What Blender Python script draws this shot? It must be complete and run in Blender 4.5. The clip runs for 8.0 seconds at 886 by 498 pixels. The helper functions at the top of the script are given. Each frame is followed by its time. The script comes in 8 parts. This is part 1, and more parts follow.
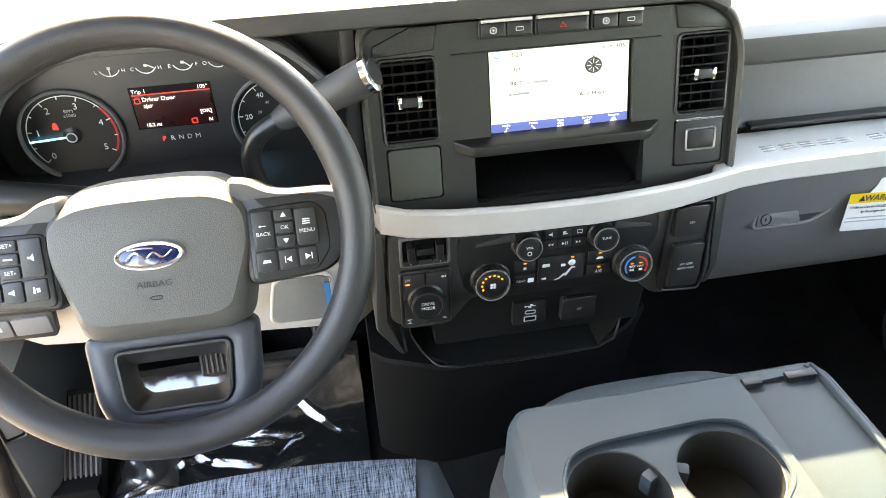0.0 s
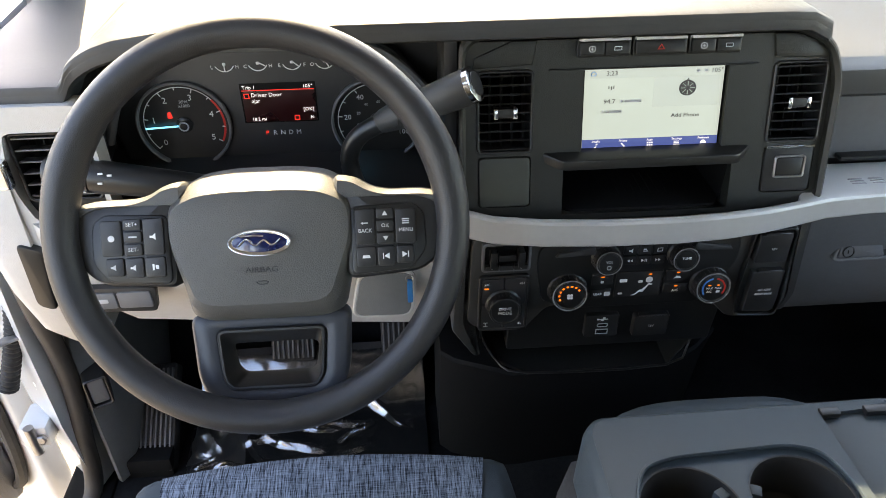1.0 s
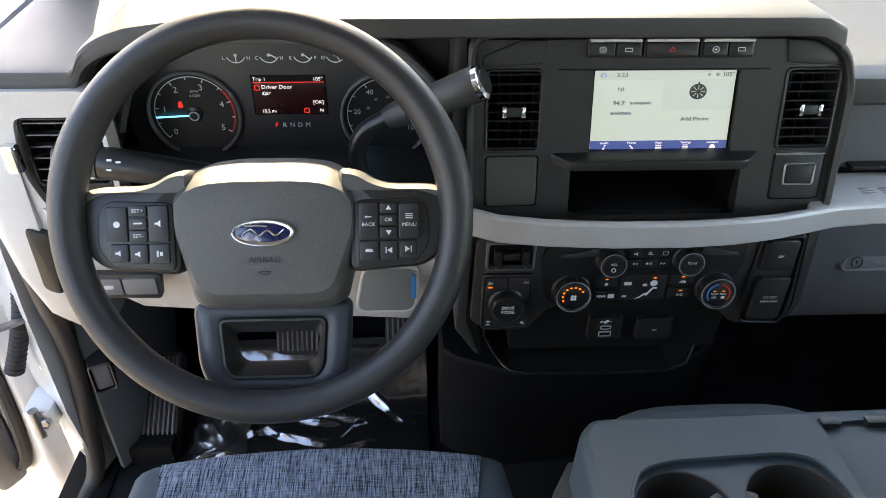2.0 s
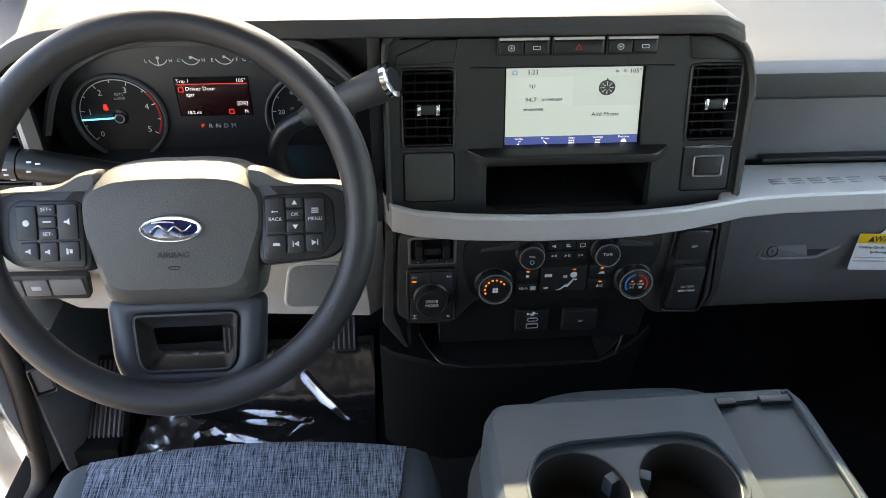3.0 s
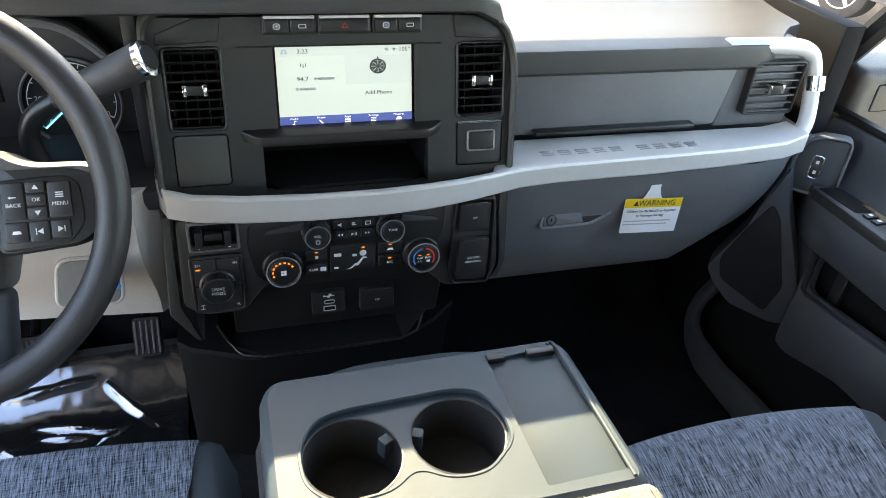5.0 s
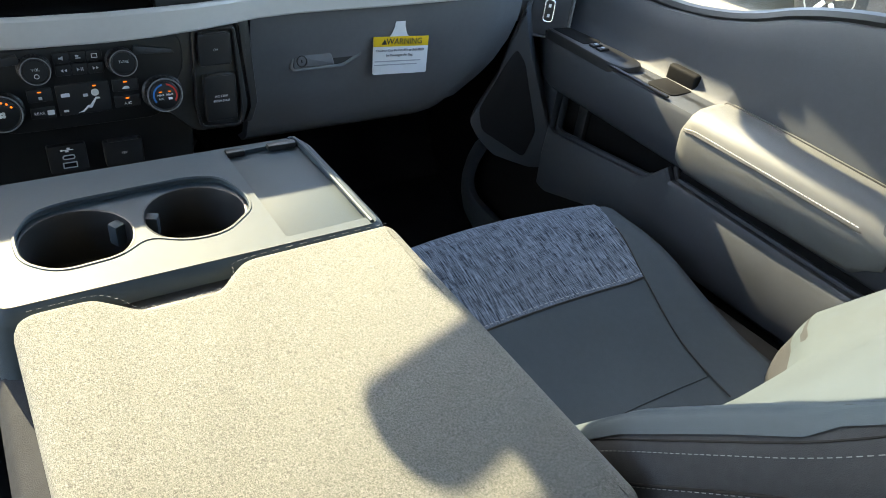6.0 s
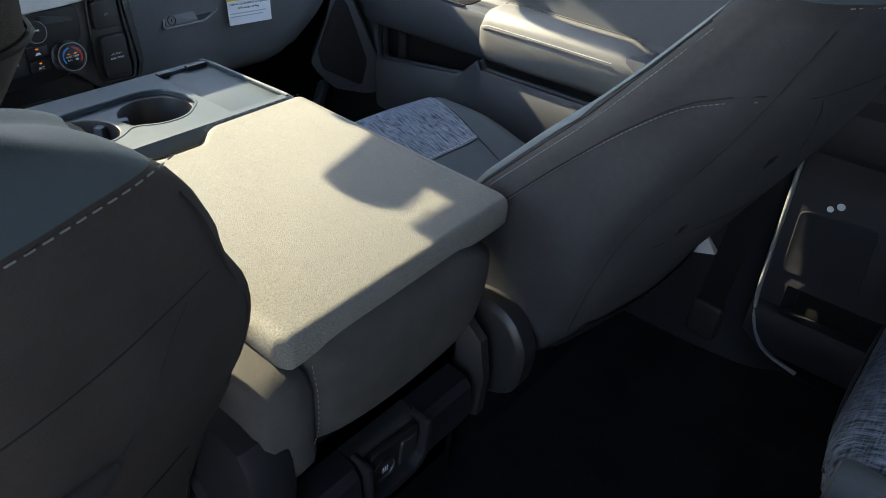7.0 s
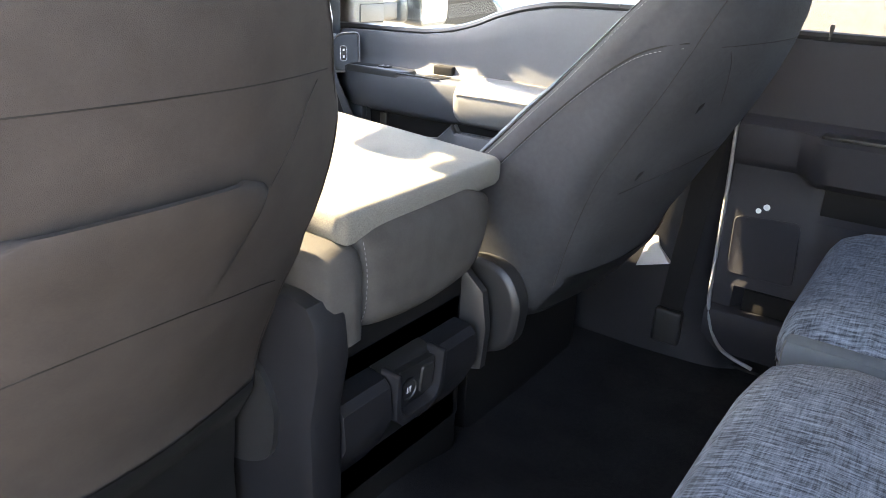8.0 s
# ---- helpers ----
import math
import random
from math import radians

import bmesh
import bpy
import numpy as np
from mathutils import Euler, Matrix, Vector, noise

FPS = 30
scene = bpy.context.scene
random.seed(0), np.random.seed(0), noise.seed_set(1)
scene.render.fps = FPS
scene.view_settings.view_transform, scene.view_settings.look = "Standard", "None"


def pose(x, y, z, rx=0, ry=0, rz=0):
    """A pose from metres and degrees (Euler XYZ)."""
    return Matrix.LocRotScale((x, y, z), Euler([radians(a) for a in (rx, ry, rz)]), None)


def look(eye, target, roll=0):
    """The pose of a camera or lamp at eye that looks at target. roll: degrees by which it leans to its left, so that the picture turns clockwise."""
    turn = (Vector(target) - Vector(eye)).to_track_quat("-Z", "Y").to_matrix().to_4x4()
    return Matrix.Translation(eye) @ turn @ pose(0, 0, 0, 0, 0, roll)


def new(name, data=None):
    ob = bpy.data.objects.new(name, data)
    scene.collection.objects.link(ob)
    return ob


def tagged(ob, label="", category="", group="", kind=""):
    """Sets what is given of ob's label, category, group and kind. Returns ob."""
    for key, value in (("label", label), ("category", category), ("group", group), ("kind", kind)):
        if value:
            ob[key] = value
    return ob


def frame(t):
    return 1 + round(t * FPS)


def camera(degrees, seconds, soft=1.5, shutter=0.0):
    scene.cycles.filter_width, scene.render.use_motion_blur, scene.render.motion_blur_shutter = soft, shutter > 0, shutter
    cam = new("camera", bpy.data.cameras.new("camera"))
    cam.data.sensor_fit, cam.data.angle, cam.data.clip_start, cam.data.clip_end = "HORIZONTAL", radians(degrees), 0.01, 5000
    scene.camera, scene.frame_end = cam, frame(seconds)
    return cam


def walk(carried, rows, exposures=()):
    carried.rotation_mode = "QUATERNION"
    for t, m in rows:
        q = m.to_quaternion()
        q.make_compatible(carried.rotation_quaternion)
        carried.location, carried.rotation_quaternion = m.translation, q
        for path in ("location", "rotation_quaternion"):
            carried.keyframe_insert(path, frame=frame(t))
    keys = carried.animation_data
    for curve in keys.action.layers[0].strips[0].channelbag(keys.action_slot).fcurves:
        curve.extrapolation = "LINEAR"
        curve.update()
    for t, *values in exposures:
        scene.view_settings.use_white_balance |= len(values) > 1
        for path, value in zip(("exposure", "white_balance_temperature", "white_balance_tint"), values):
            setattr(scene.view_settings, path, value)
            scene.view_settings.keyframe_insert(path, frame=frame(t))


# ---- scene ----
cam = camera(63.1, 8.0, soft=0.35)
PATH = [
    (0, (-0.262, -0.691, 1.195), (-0.006, 0.908, 0.022), -1.8),
    (0.5, (-0.29, -0.706, 1.213), (-0.126, 0.912, 0.048), -1.3),
    (1, (-0.304, -0.71, 1.213), (-0.187, 0.915, 0.053), -0.4),
    (2.3, (-0.286, -0.716, 1.21), (-0.2, 0.91, 0.049), 0.9),
    (2.5, (-0.275, -0.721, 1.21), (-0.172, 0.905, 0.051), 1.0),
    (3, (-0.219, -0.743, 1.213), (-0.087, 0.889, 0.065), 0.7),
    (3.5, (-0.179, -0.758, 1.213), (0.027, 0.873, 0.074), 1.1),
    (4, (-0.169, -0.76, 1.213), (0.121, 0.862, 0.08), 1.9),
    (4.2, (-0.171, -0.762, 1.212), (0.153, 0.858, 0.084), 2.3),
    (5.3, (-0.115, -0.811, 1.166), (0.523, 0.713, 0.038), 6.4),
    (5.5, (-0.103, -0.843, 1.138), (0.622, 0.638, 0.006), 7.4),
    (5.8, (-0.092, -0.891, 1.09), (0.786, 0.496, -0.052), 8.0),
    (6, (-0.092, -0.936, 1.047), (0.868, 0.39, -0.102), 7.7),
    (6.5, (-0.189, -1.06, 0.992), (0.958, 0.102, -0.164), 5.7),
    (7, (-0.386, -1.165, 1.051), (0.907, -0.14, -0.079), 3.5),
    (7.2, (-0.443, -1.188, 1.056), (0.905, -0.194, -0.037), 2.8),
    (7.5, (-0.512, -1.213, 1.04), (0.893, -0.21, 0.031), 2.0),
    (8, (-0.65, -1.291, 0.89), (0.873, -0.225, 0.154), 2.6),
]
walk(cam, [(t, look(eye, target, roll)) for t, eye, target, roll in PATH],
     exposures=[(0, 4.2, 8700, 17), (0.5, 3.4, 8300, 18), (1.0, 2.98, 8000, 19), (4.2, 2.82, 7600, 18), (5.3, 3.4, 7500, 16), (6.0, 2.88, 7000, 13), (6.5, 2.5, 6900, 12), (7.2, 3.05, 6700, 18), (7.5, 3.98, 8400, 19), (8.0, 4.42, 7700, 22)])

# ---- light: an afternoon sun through the windscreen, open sky round the cab ----
SUN = Vector((0.18, -1.0, -0.75)).normalized()
world = bpy.data.worlds.new("sky")
scene.world = world
world.use_nodes = True
wn = world.node_tree.nodes
sky = wn.new("ShaderNodeTexSky")
sky.sky_type = "NISHITA"
sky.sun_disc = False
sky.sun_elevation = math.asin(-SUN.z)
sky.sun_rotation = math.atan2(-SUN.x, -SUN.y)
world.node_tree.links.new(sky.outputs[0], wn["Background"].inputs[0])
wn["Background"].inputs[1].default_value = 0.2
sun_data = bpy.data.lights.new("sun", "SUN")
sun_data.energy, sun_data.angle, sun_data.color = 3.1, radians(0.55), (1.0, 0.92, 0.64)
sun_ob = new("sun", sun_data)
sun_ob.matrix_world = Matrix.Translation((0, 3, 4)) @ SUN.to_track_quat("-Z", "Y").to_matrix().to_4x4()


# ---- materials ----
def shader(name):
    m = bpy.data.materials.new(name)
    m.use_nodes = True
    nt = m.node_tree
    return m, nt, nt.nodes["Principled BSDF"]


def node(nt, kind, **sets):
    n = nt.nodes.new(kind)
    for key, value in sets.items():
        n.inputs[key.replace("_", " ")].default_value = value
    return n


def surface(name, base, rough=0.5, metal=0.0, var=0.12, vscale=9.0, grain=0.25, gscale=700.0, kind="noise", coat=0.0, spec=0.5, dust=0.0):
    """A painted, moulded or woven surface: colour that drifts at two scales, uneven gloss and a fine relief."""
    m, nt, p = shader(name)
    L = nt.links.new
    tc = nt.nodes.new("ShaderNodeTexCoord")
    big = node(nt, "ShaderNodeTexNoise", Scale=vscale, Detail=3.0)
    fine = node(nt, "ShaderNodeTexNoise", Scale=vscale * 14, Detail=2.0)
    L(tc.outputs["Object"], big.inputs["Vector"])
    L(tc.outputs["Object"], fine.inputs["Vector"])
    add = nt.nodes.new("ShaderNodeMath")
    add.operation = "MULTIPLY_ADD"
    add.inputs[1].default_value = 0.4
    L(fine.outputs["Fac"], add.inputs[0])
    L(big.outputs["Fac"], add.inputs[2])
    ramp = nt.nodes.new("ShaderNodeValToRGB")
    ramp.color_ramp.elements[0].position, ramp.color_ramp.elements[1].position = 0.45, 0.95
    ramp.color_ramp.elements[0].color = (*[c * (1 - var) for c in base], 1)
    ramp.color_ramp.elements[1].color = (*[min(1, c * (1 + var) + dust) for c in base], 1)
    L(add.outputs[0], ramp.inputs[0])
    L(ramp.outputs[0], p.inputs["Base Color"])
    mr = nt.nodes.new("ShaderNodeMapRange")
    mr.inputs["To Min"].default_value, mr.inputs["To Max"].default_value = max(0.02, rough - 0.07), min(1, rough + 0.07)
    L(big.outputs["Fac"], mr.inputs["Value"])
    L(mr.outputs[0], p.inputs["Roughness"])
    p.inputs["Metallic"].default_value = metal
    p.inputs["Specular IOR Level"].default_value = spec
    p.inputs["Coat Weight"].default_value = coat
    if grain:
        if kind == "leather":
            g = node(nt, "ShaderNodeTexVoronoi", Scale=gscale)
            out = g.outputs["Distance"]
        else:
            g = node(nt, "ShaderNodeTexNoise", Scale=gscale, Detail=2.0)
            out = g.outputs["Fac"]
        L(tc.outputs["Object"], g.inputs["Vector"])
        b = node(nt, "ShaderNodeBump", Strength=grain, Distance=0.0006)
        L(out, b.inputs["Height"])
        L(b.outputs[0], p.inputs["Normal"])
    return m


def cloth(name, dark, light, sx, sy, sz, rib=900.0, strength=0.5, rough=0.9, along=0.75):
    """Woven cloth: streaks of two yarns along the weave, with a ribbed relief."""
    m, nt, p = shader(name)
    L = nt.links.new
    tc = nt.nodes.new("ShaderNodeTexCoord")
    outs = []
    for k, (a, b2, c) in enumerate(((sx, sy, sz), (sy, sx, sz))):
        mp = nt.nodes.new("ShaderNodeMapping")
        mp.inputs["Scale"].default_value = (a, b2, c)
        n = node(nt, "ShaderNodeTexNoise", Scale=1.0, Detail=2.0, Roughness=0.6)
        L(tc.outputs["Object"], mp.inputs["Vector"])
        L(mp.outputs[0], n.inputs["Vector"])
        outs.append(n.outputs["Fac"])
    mix = nt.nodes.new("ShaderNodeMath")
    mix.operation = "MULTIPLY_ADD"
    mix.inputs[1].default_value = along
    rest = nt.nodes.new("ShaderNodeMath")
    rest.operation = "MULTIPLY"
    rest.inputs[1].default_value = 1 - along
    L(outs[1], rest.inputs[0])
    L(outs[0], mix.inputs[0])
    L(rest.outputs[0], mix.inputs[2])
    ramp = nt.nodes.new("ShaderNodeValToRGB")
    ramp.color_ramp.elements[0].position, ramp.color_ramp.elements[1].position = 0.38, 0.64
    ramp.color_ramp.elements[0].color, ramp.color_ramp.elements[1].color = (*dark, 1), (*light, 1)
    L(mix.outputs[0], ramp.inputs[0])
    L(ramp.outputs[0], p.inputs["Base Color"])
    p.inputs["Roughness"].default_value = rough
    p.inputs["Sheen Weight"].default_value = 0.04
    p.inputs["Specular IOR Level"].default_value = 0.2
    wave = node(nt, "ShaderNodeTexNoise", Scale=rib, Detail=1.0)
    L(tc.outputs["Object"], wave.inputs["Vector"])
    both = nt.nodes.new("ShaderNodeMath")
    both.operation = "ADD"
    L(mix.outputs[0], both.inputs[0])
    L(wave.outputs["Fac"], both.inputs[1])
    bump = node(nt, "ShaderNodeBump", Strength=strength, Distance=0.001)
    L(both.outputs[0], bump.inputs["Height"])
    L(bump.outputs[0], p.inputs["Normal"])
    return m


def glow(name, colour, strength):
    m, nt, p = shader(name)
    p.inputs["Base Color"].default_value = (*[c * 0.2 for c in colour], 1)
    p.inputs["Emission Color"].default_value = (*colour, 1)
    p.inputs["Emission Strength"].default_value = strength
    p.inputs["Roughness"].default_value = 0.25
    return m


def pane_glass(name, tint=(0.93, 0.97, 0.95), gloss=0.06, rough=0.02):
    m = bpy.data.materials.new(name)
    m.use_nodes = True
    nt = m.node_tree
    out = nt.nodes["Material Output"]
    nt.nodes.remove(nt.nodes["Principled BSDF"])
    tr = nt.nodes.new("ShaderNodeBsdfTransparent")
    tr.inputs[0].default_value = (*tint, 1)
    gl = nt.nodes.new("ShaderNodeBsdfGlossy")
    gl.inputs["Roughness"].default_value = rough
    mx = nt.nodes.new("ShaderNodeMixShader")
    mx.inputs[0].default_value = gloss
    nt.links.new(tr.outputs[0], mx.inputs[1])
    nt.links.new(gl.outputs[0], mx.inputs[2])
    nt.links.new(mx.outputs[0], out.inputs[0])
    return m


PAD = surface("dash_pad", (0.044, 0.0455, 0.0465), 0.5, grain=0.3, gscale=1400, kind="leather", var=0.1)
GREY = surface("grey_plastic", (0.140, 0.142, 0.144), 0.55, grain=0.3, gscale=1300, kind="leather", var=0.1)
MID = surface("mid_grey_plastic", (0.19, 0.195, 0.195), 0.55, grain=0.35, gscale=800, kind="leather", var=0.08)
LIGHT = surface("light_grey_plastic", (0.53, 0.51, 0.48), 0.6, grain=0.3, gscale=800, kind="leather", var=0.06)
BLACK = surface("black_plastic", (0.021, 0.0215, 0.0215), 0.42, grain=0.2, gscale=900, var=0.15)
OLIVE = surface("dark_olive_plastic", (0.0225, 0.0238, 0.0205), 0.43, grain=0.25, gscale=900, kind="leather", var=0.1)
SATIN = surface("satin_black", (0.014, 0.0145, 0.0142), 0.36, grain=0.06, gscale=900, var=0.2)
# paler grey for side vent slats: their highlights put into the colour
SLATGLINT = surface("slat_glint_grey", (0.085, 0.085, 0.085), 0.3, grain=0.0, var=0.1)
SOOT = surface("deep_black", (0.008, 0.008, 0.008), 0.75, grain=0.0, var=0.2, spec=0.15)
CLUSTERFACE = surface("cluster_face", (0.026, 0.026, 0.027), 0.45, grain=0.05, gscale=900, var=0.1)
MIRRORGREY = surface("mirror_mount_plastic", (0.085, 0.072, 0.062), 0.55, grain=0.3, gscale=500, kind="leather", var=0.12)
SEALGREY = surface("seal_rubber", (0.055, 0.048, 0.042), 0.6, grain=0.2, gscale=500, var=0.2)
FACEBLACK = surface("satin_panel_black", (0.042, 0.042, 0.0395), 0.34, grain=0.1, gscale=900, var=0.12)
RUBBER = surface("rubber", (0.02, 0.02, 0.02), 0.75, grain=0.3, gscale=400, var=0.25, dust=0.01)
SILVER = surface("satin_silver_paint", (0.57, 0.56, 0.535), 0.38, metal=0.15, grain=0.04, gscale=1500, var=0.05)
CHROME = surface("chrome", (0.82, 0.83, 0.85), 0.12, metal=1.0, grain=0.0, var=0.05)
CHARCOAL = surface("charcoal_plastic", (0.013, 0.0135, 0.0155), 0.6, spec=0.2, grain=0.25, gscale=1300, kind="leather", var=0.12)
STEEL = surface("dull_steel", (0.35, 0.34, 0.33), 0.4, metal=0.9, grain=0.1, var=0.2)
WRAP = surface("grained_wheel_wrap", (0.024, 0.0245, 0.0265), 0.42, grain=0.3, gscale=1300, kind="leather", var=0.1)
PADGREY = surface("grained_airbag_cover", (0.085, 0.085, 0.081), 0.5, grain=0.4, gscale=850, kind="leather", var=0.08)
BLUEGREY = surface("smooth_blue_grey_plastic", (0.045, 0.051, 0.062), 0.36, grain=0.1, gscale=800, var=0.06)
CONSOLE = surface("console_plastic", (0.034, 0.051, 0.062), 0.56, grain=0.2, gscale=1800, kind="leather", var=0.07)
VINYL = surface("seat_side_cloth", (0.035, 0.0365, 0.039), 0.85, grain=0.8, gscale=1300, var=0.26, spec=0.2)
SEATGREY = surface("seat_vinyl", (0.052, 0.067, 0.076), 0.7, grain=0.4, gscale=900, var=0.1, spec=0.3)
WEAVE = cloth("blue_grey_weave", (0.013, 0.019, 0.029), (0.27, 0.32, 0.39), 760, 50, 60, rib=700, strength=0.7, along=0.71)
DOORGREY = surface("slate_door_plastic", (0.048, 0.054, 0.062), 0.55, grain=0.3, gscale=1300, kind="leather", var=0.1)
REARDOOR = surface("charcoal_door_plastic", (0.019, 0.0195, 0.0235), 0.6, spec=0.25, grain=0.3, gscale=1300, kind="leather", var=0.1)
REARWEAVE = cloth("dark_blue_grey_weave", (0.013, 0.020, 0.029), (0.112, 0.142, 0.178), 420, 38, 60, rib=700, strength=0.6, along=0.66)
LIDCLOTH = cloth("ribbed_grey_cloth", (0.105, 0.106, 0.094), (0.265, 0.266, 0.238), 480, 1500, 700, rib=1100, strength=0.85, along=0.5)
SEAM = surface("sunk_seam", (0.026, 0.024, 0.023), 0.9, grain=0.0, var=0.2, spec=0.1)
CONSOLECLOTH = surface("console_cloth", (0.062, 0.060, 0.056), 0.9, grain=0.7, gscale=1500, var=0.16, vscale=30, spec=0.15)
BACKCLOTH = surface("seat_back_cloth", (0.051, 0.045, 0.041), 0.9, grain=0.6, gscale=1900, var=0.14, vscale=30, spec=0.12)
CARPET = surface("black_carpet", (0.012, 0.012, 0.0125), 0.95, grain=1.0, gscale=450, var=0.35, spec=0.1, dust=0.004)
HEADLINER = surface("headliner", (0.3, 0.305, 0.305), 0.95, grain=0.3, gscale=900, var=0.05)
WHITEPAINT = surface("white_car_paint", (0.68, 0.69, 0.69), 0.25, grain=0.0, var=0.03, coat=0.5)
THREAD = surface("grey_thread", (0.2, 0.2, 0.195), 0.8, grain=0.0, var=0.1)
STITCH = surface("pale_thread", (0.5, 0.5, 0.48), 0.8, grain=0.0, var=0.1)
INK = surface("white_marking", (0.75, 0.76, 0.76), 0.6, grain=0.0, var=0.04)
DIMINK = surface("grey_marking", (0.45, 0.46, 0.47), 0.6, grain=0.0, var=0.04)
REDINK = surface("red_marking", (0.6, 0.03, 0.02), 0.5, grain=0.0, var=0.05)
BLUEINK = surface("blue_marking", (0.03, 0.2, 0.55), 0.5, grain=0.0, var=0.05)
DARKINK = surface("dark_marking", (0.03, 0.03, 0.035), 0.6, grain=0.0, var=0.05)
PAPER = surface("white_card", (0.8, 0.8, 0.79), 0.6, grain=0.05, gscale=300, var=0.03)
YELLOW = surface("yellow_print", (0.85, 0.55, 0.01), 0.55, grain=0.0, var=0.03)
BADGEBLUE = surface("blue_enamel", (0.005, 0.012, 0.07), 0.15, grain=0.0, var=0.1, coat=1.0)
GLOW_SCREEN = glow("lit_screen", (0.66, 0.84, 0.80), 0.098)
GLOW_SCREEN2 = glow("lit_screen_bar", (0.63, 0.80, 0.78), 0.098)
GLOW_NAVY = glow("lit_navy_bar", (0.05, 0.085, 0.28), 0.17)
GLOW_WHITE = glow("lit_white_mark", (0.9, 0.95, 1.0), 0.15)
GLOW_RED = glow("lit_red_mark", (1.0, 0.06, 0.05), 0.12)
GLOW_DARKRED = surface("dark_display_field", (0.030, 0.0055, 0.006), 0.3, grain=0.0, var=0.05)
GLOW_AMBER = glow("lit_amber_mark", (1.0, 0.22, 0.02), 0.2)
GLOW_CYAN = glow("lit_cyan_mark", (0.1, 0.62, 1.0), 0.35)
GLASS = pane_glass("window_glass")
TINTED = pane_glass("tinted_window_glass", (0.42, 0.43, 0.42))
FILM = pane_glass("clear_plastic_film", (0.88, 0.89, 0.90), 0.30, 0.11)
MILKYFILM = pane_glass("milky_plastic_film", (0.66, 0.66, 0.66), 0.42, 0.34)
MIRROR = surface("mirror_face", (0.9, 0.9, 0.9), 0.03, metal=1.0, grain=0.0, var=0.01)


# ---- building helpers ----
HOME = {}


def thing(name, at=(0, 0, 0), label="", category="", group=""):
    ob = new(name)
    ob.location = at
    HOME[ob.name] = Vector(at)
    return tagged(ob, label, category, group)


def part(name, bm, material, parent=None, label="", angle=38, kind="", category=""):
    """Links a bmesh as one mesh object under a thing or a part."""
    bmesh.ops.recalc_face_normals(bm, faces=bm.faces)
    me = bpy.data.meshes.new(name)
    bm.to_mesh(me)
    bm.free()
    me.materials.append(material)
    me.shade_smooth()
    me.set_sharp_from_angle(angle=radians(angle))
    ob = new(name, me)
    if parent is not None:
        ob.parent = parent
        if parent.name in HOME:
            ob.matrix_parent_inverse = Matrix.Translation(-HOME[parent.name])
    return tagged(ob, label, category, "", kind)


def B():
    return bmesh.new()


def facing(x, y, z, lean=0.0, turn=0.0):
    """Axes on an upright face that looks at the rear seat: x to the right, y up, z out of the face."""
    return pose(x, y, z, 90 - lean, 0, turn)


def rrect(w, h, r, n=4, cx=0.0, cy=0.0):
    r = min(r, w / 2 - 1e-5, h / 2 - 1e-5)
    pts = []
    for sx, sy, a0 in ((1, 1, 0), (-1, 1, 90), (-1, -1, 180), (1, -1, 270)):
        for k in range(n + 1):
            a = radians(a0 + 90 * k / n)
            pts.append((cx + sx * (w / 2 - r) + r * math.cos(a), cy + sy * (h / 2 - r) + r * math.sin(a)))
    return pts


def rect(x0, y0, x1, y1, r=0.003, n=3):
    return rrect(x1 - x0, y1 - y0, r, n, (x0 + x1) / 2, (y0 + y1) / 2)


def rpoly(pts, r, n=3):
    """A polygon with rounded corners."""
    out, m = [], len(pts)
    for i in range(m):
        p, a, b = Vector(pts[i]), Vector(pts[i - 1]), Vector(pts[(i + 1) % m])
        d1, d2 = (a - p), (b - p)
        s = min(r, d1.length * 0.45, d2.length * 0.45)
        q1, q2 = p + d1.normalized() * s, p + d2.normalized() * s
        for k in range(n + 1):
            t = k / n
            out.append(tuple((1 - t) ** 2 * q1 + 2 * t * (1 - t) * p + t * t * q2))
    return out


def circle(r, n=24, cx=0.0, cy=0.0, ry=None):
    return [(cx + r * math.cos(2 * math.pi * k / n), cy + (ry or r) * math.sin(2 * math.pi * k / n)) for k in range(n)]


def inset(pts, d):
    """The outline moved inwards by d (counter-clockwise outlines)."""
    out, m = [], len(pts)
    area = sum(pts[i][0] * pts[(i + 1) % m][1] - pts[(i + 1) % m][0] * pts[i][1] for i in range(m))
    s = 1 if area > 0 else -1
    for i in range(m):
        a, p, b = Vector(pts[i - 1]), Vector(pts[i]), Vector(pts[(i + 1) % m])
        e1, e2 = (p - a), (b - p)
        if e1.length < 1e-9 or e2.length < 1e-9:
            e1 = e2 = b - a
        n1, n2 = Vector((-e1.y, e1.x)).normalized(), Vector((-e2.y, e2.x)).normalized()
        q = n1 + n2
        q = q / max(0.4, q.length_squared / 2) if q.length > 1e-6 else n1
        out.append(tuple(p + q * d * s))
    return out


def ring3(bm, pts, M, w=0.0):
    return [bm.verts.new(M @ Vector((p[0], p[1], w))) for p in pts]


def skin(bm, rings, cap0=True, cap1=True, closed=True):
    for a, b in zip(rings, rings[1:]):
        m = len(a)
        for i in range(m if closed else m - 1):
            j = (i + 1) % m
            bm.faces.new((a[i], a[j], b[j], b[i]))
    if cap0:
        bm.faces.new(list(reversed(rings[0])))
    if cap1:
        bm.faces.new(rings[-1])


def plate(bm, pts, M, depth, bevel=0.0015, back=True):
    """A plate whose outline is pts, its face at z = 0 of M, with eased edges."""
    rings = [ring3(bm, pts, M, -depth), ring3(bm, pts, M, -bevel), ring3(bm, inset(pts, bevel * 0.4), M, -bevel * 0.3), ring3(bm, inset(pts, bevel * 1.2), M, 0)]
    skin(bm, rings, cap0=back)
    return bm


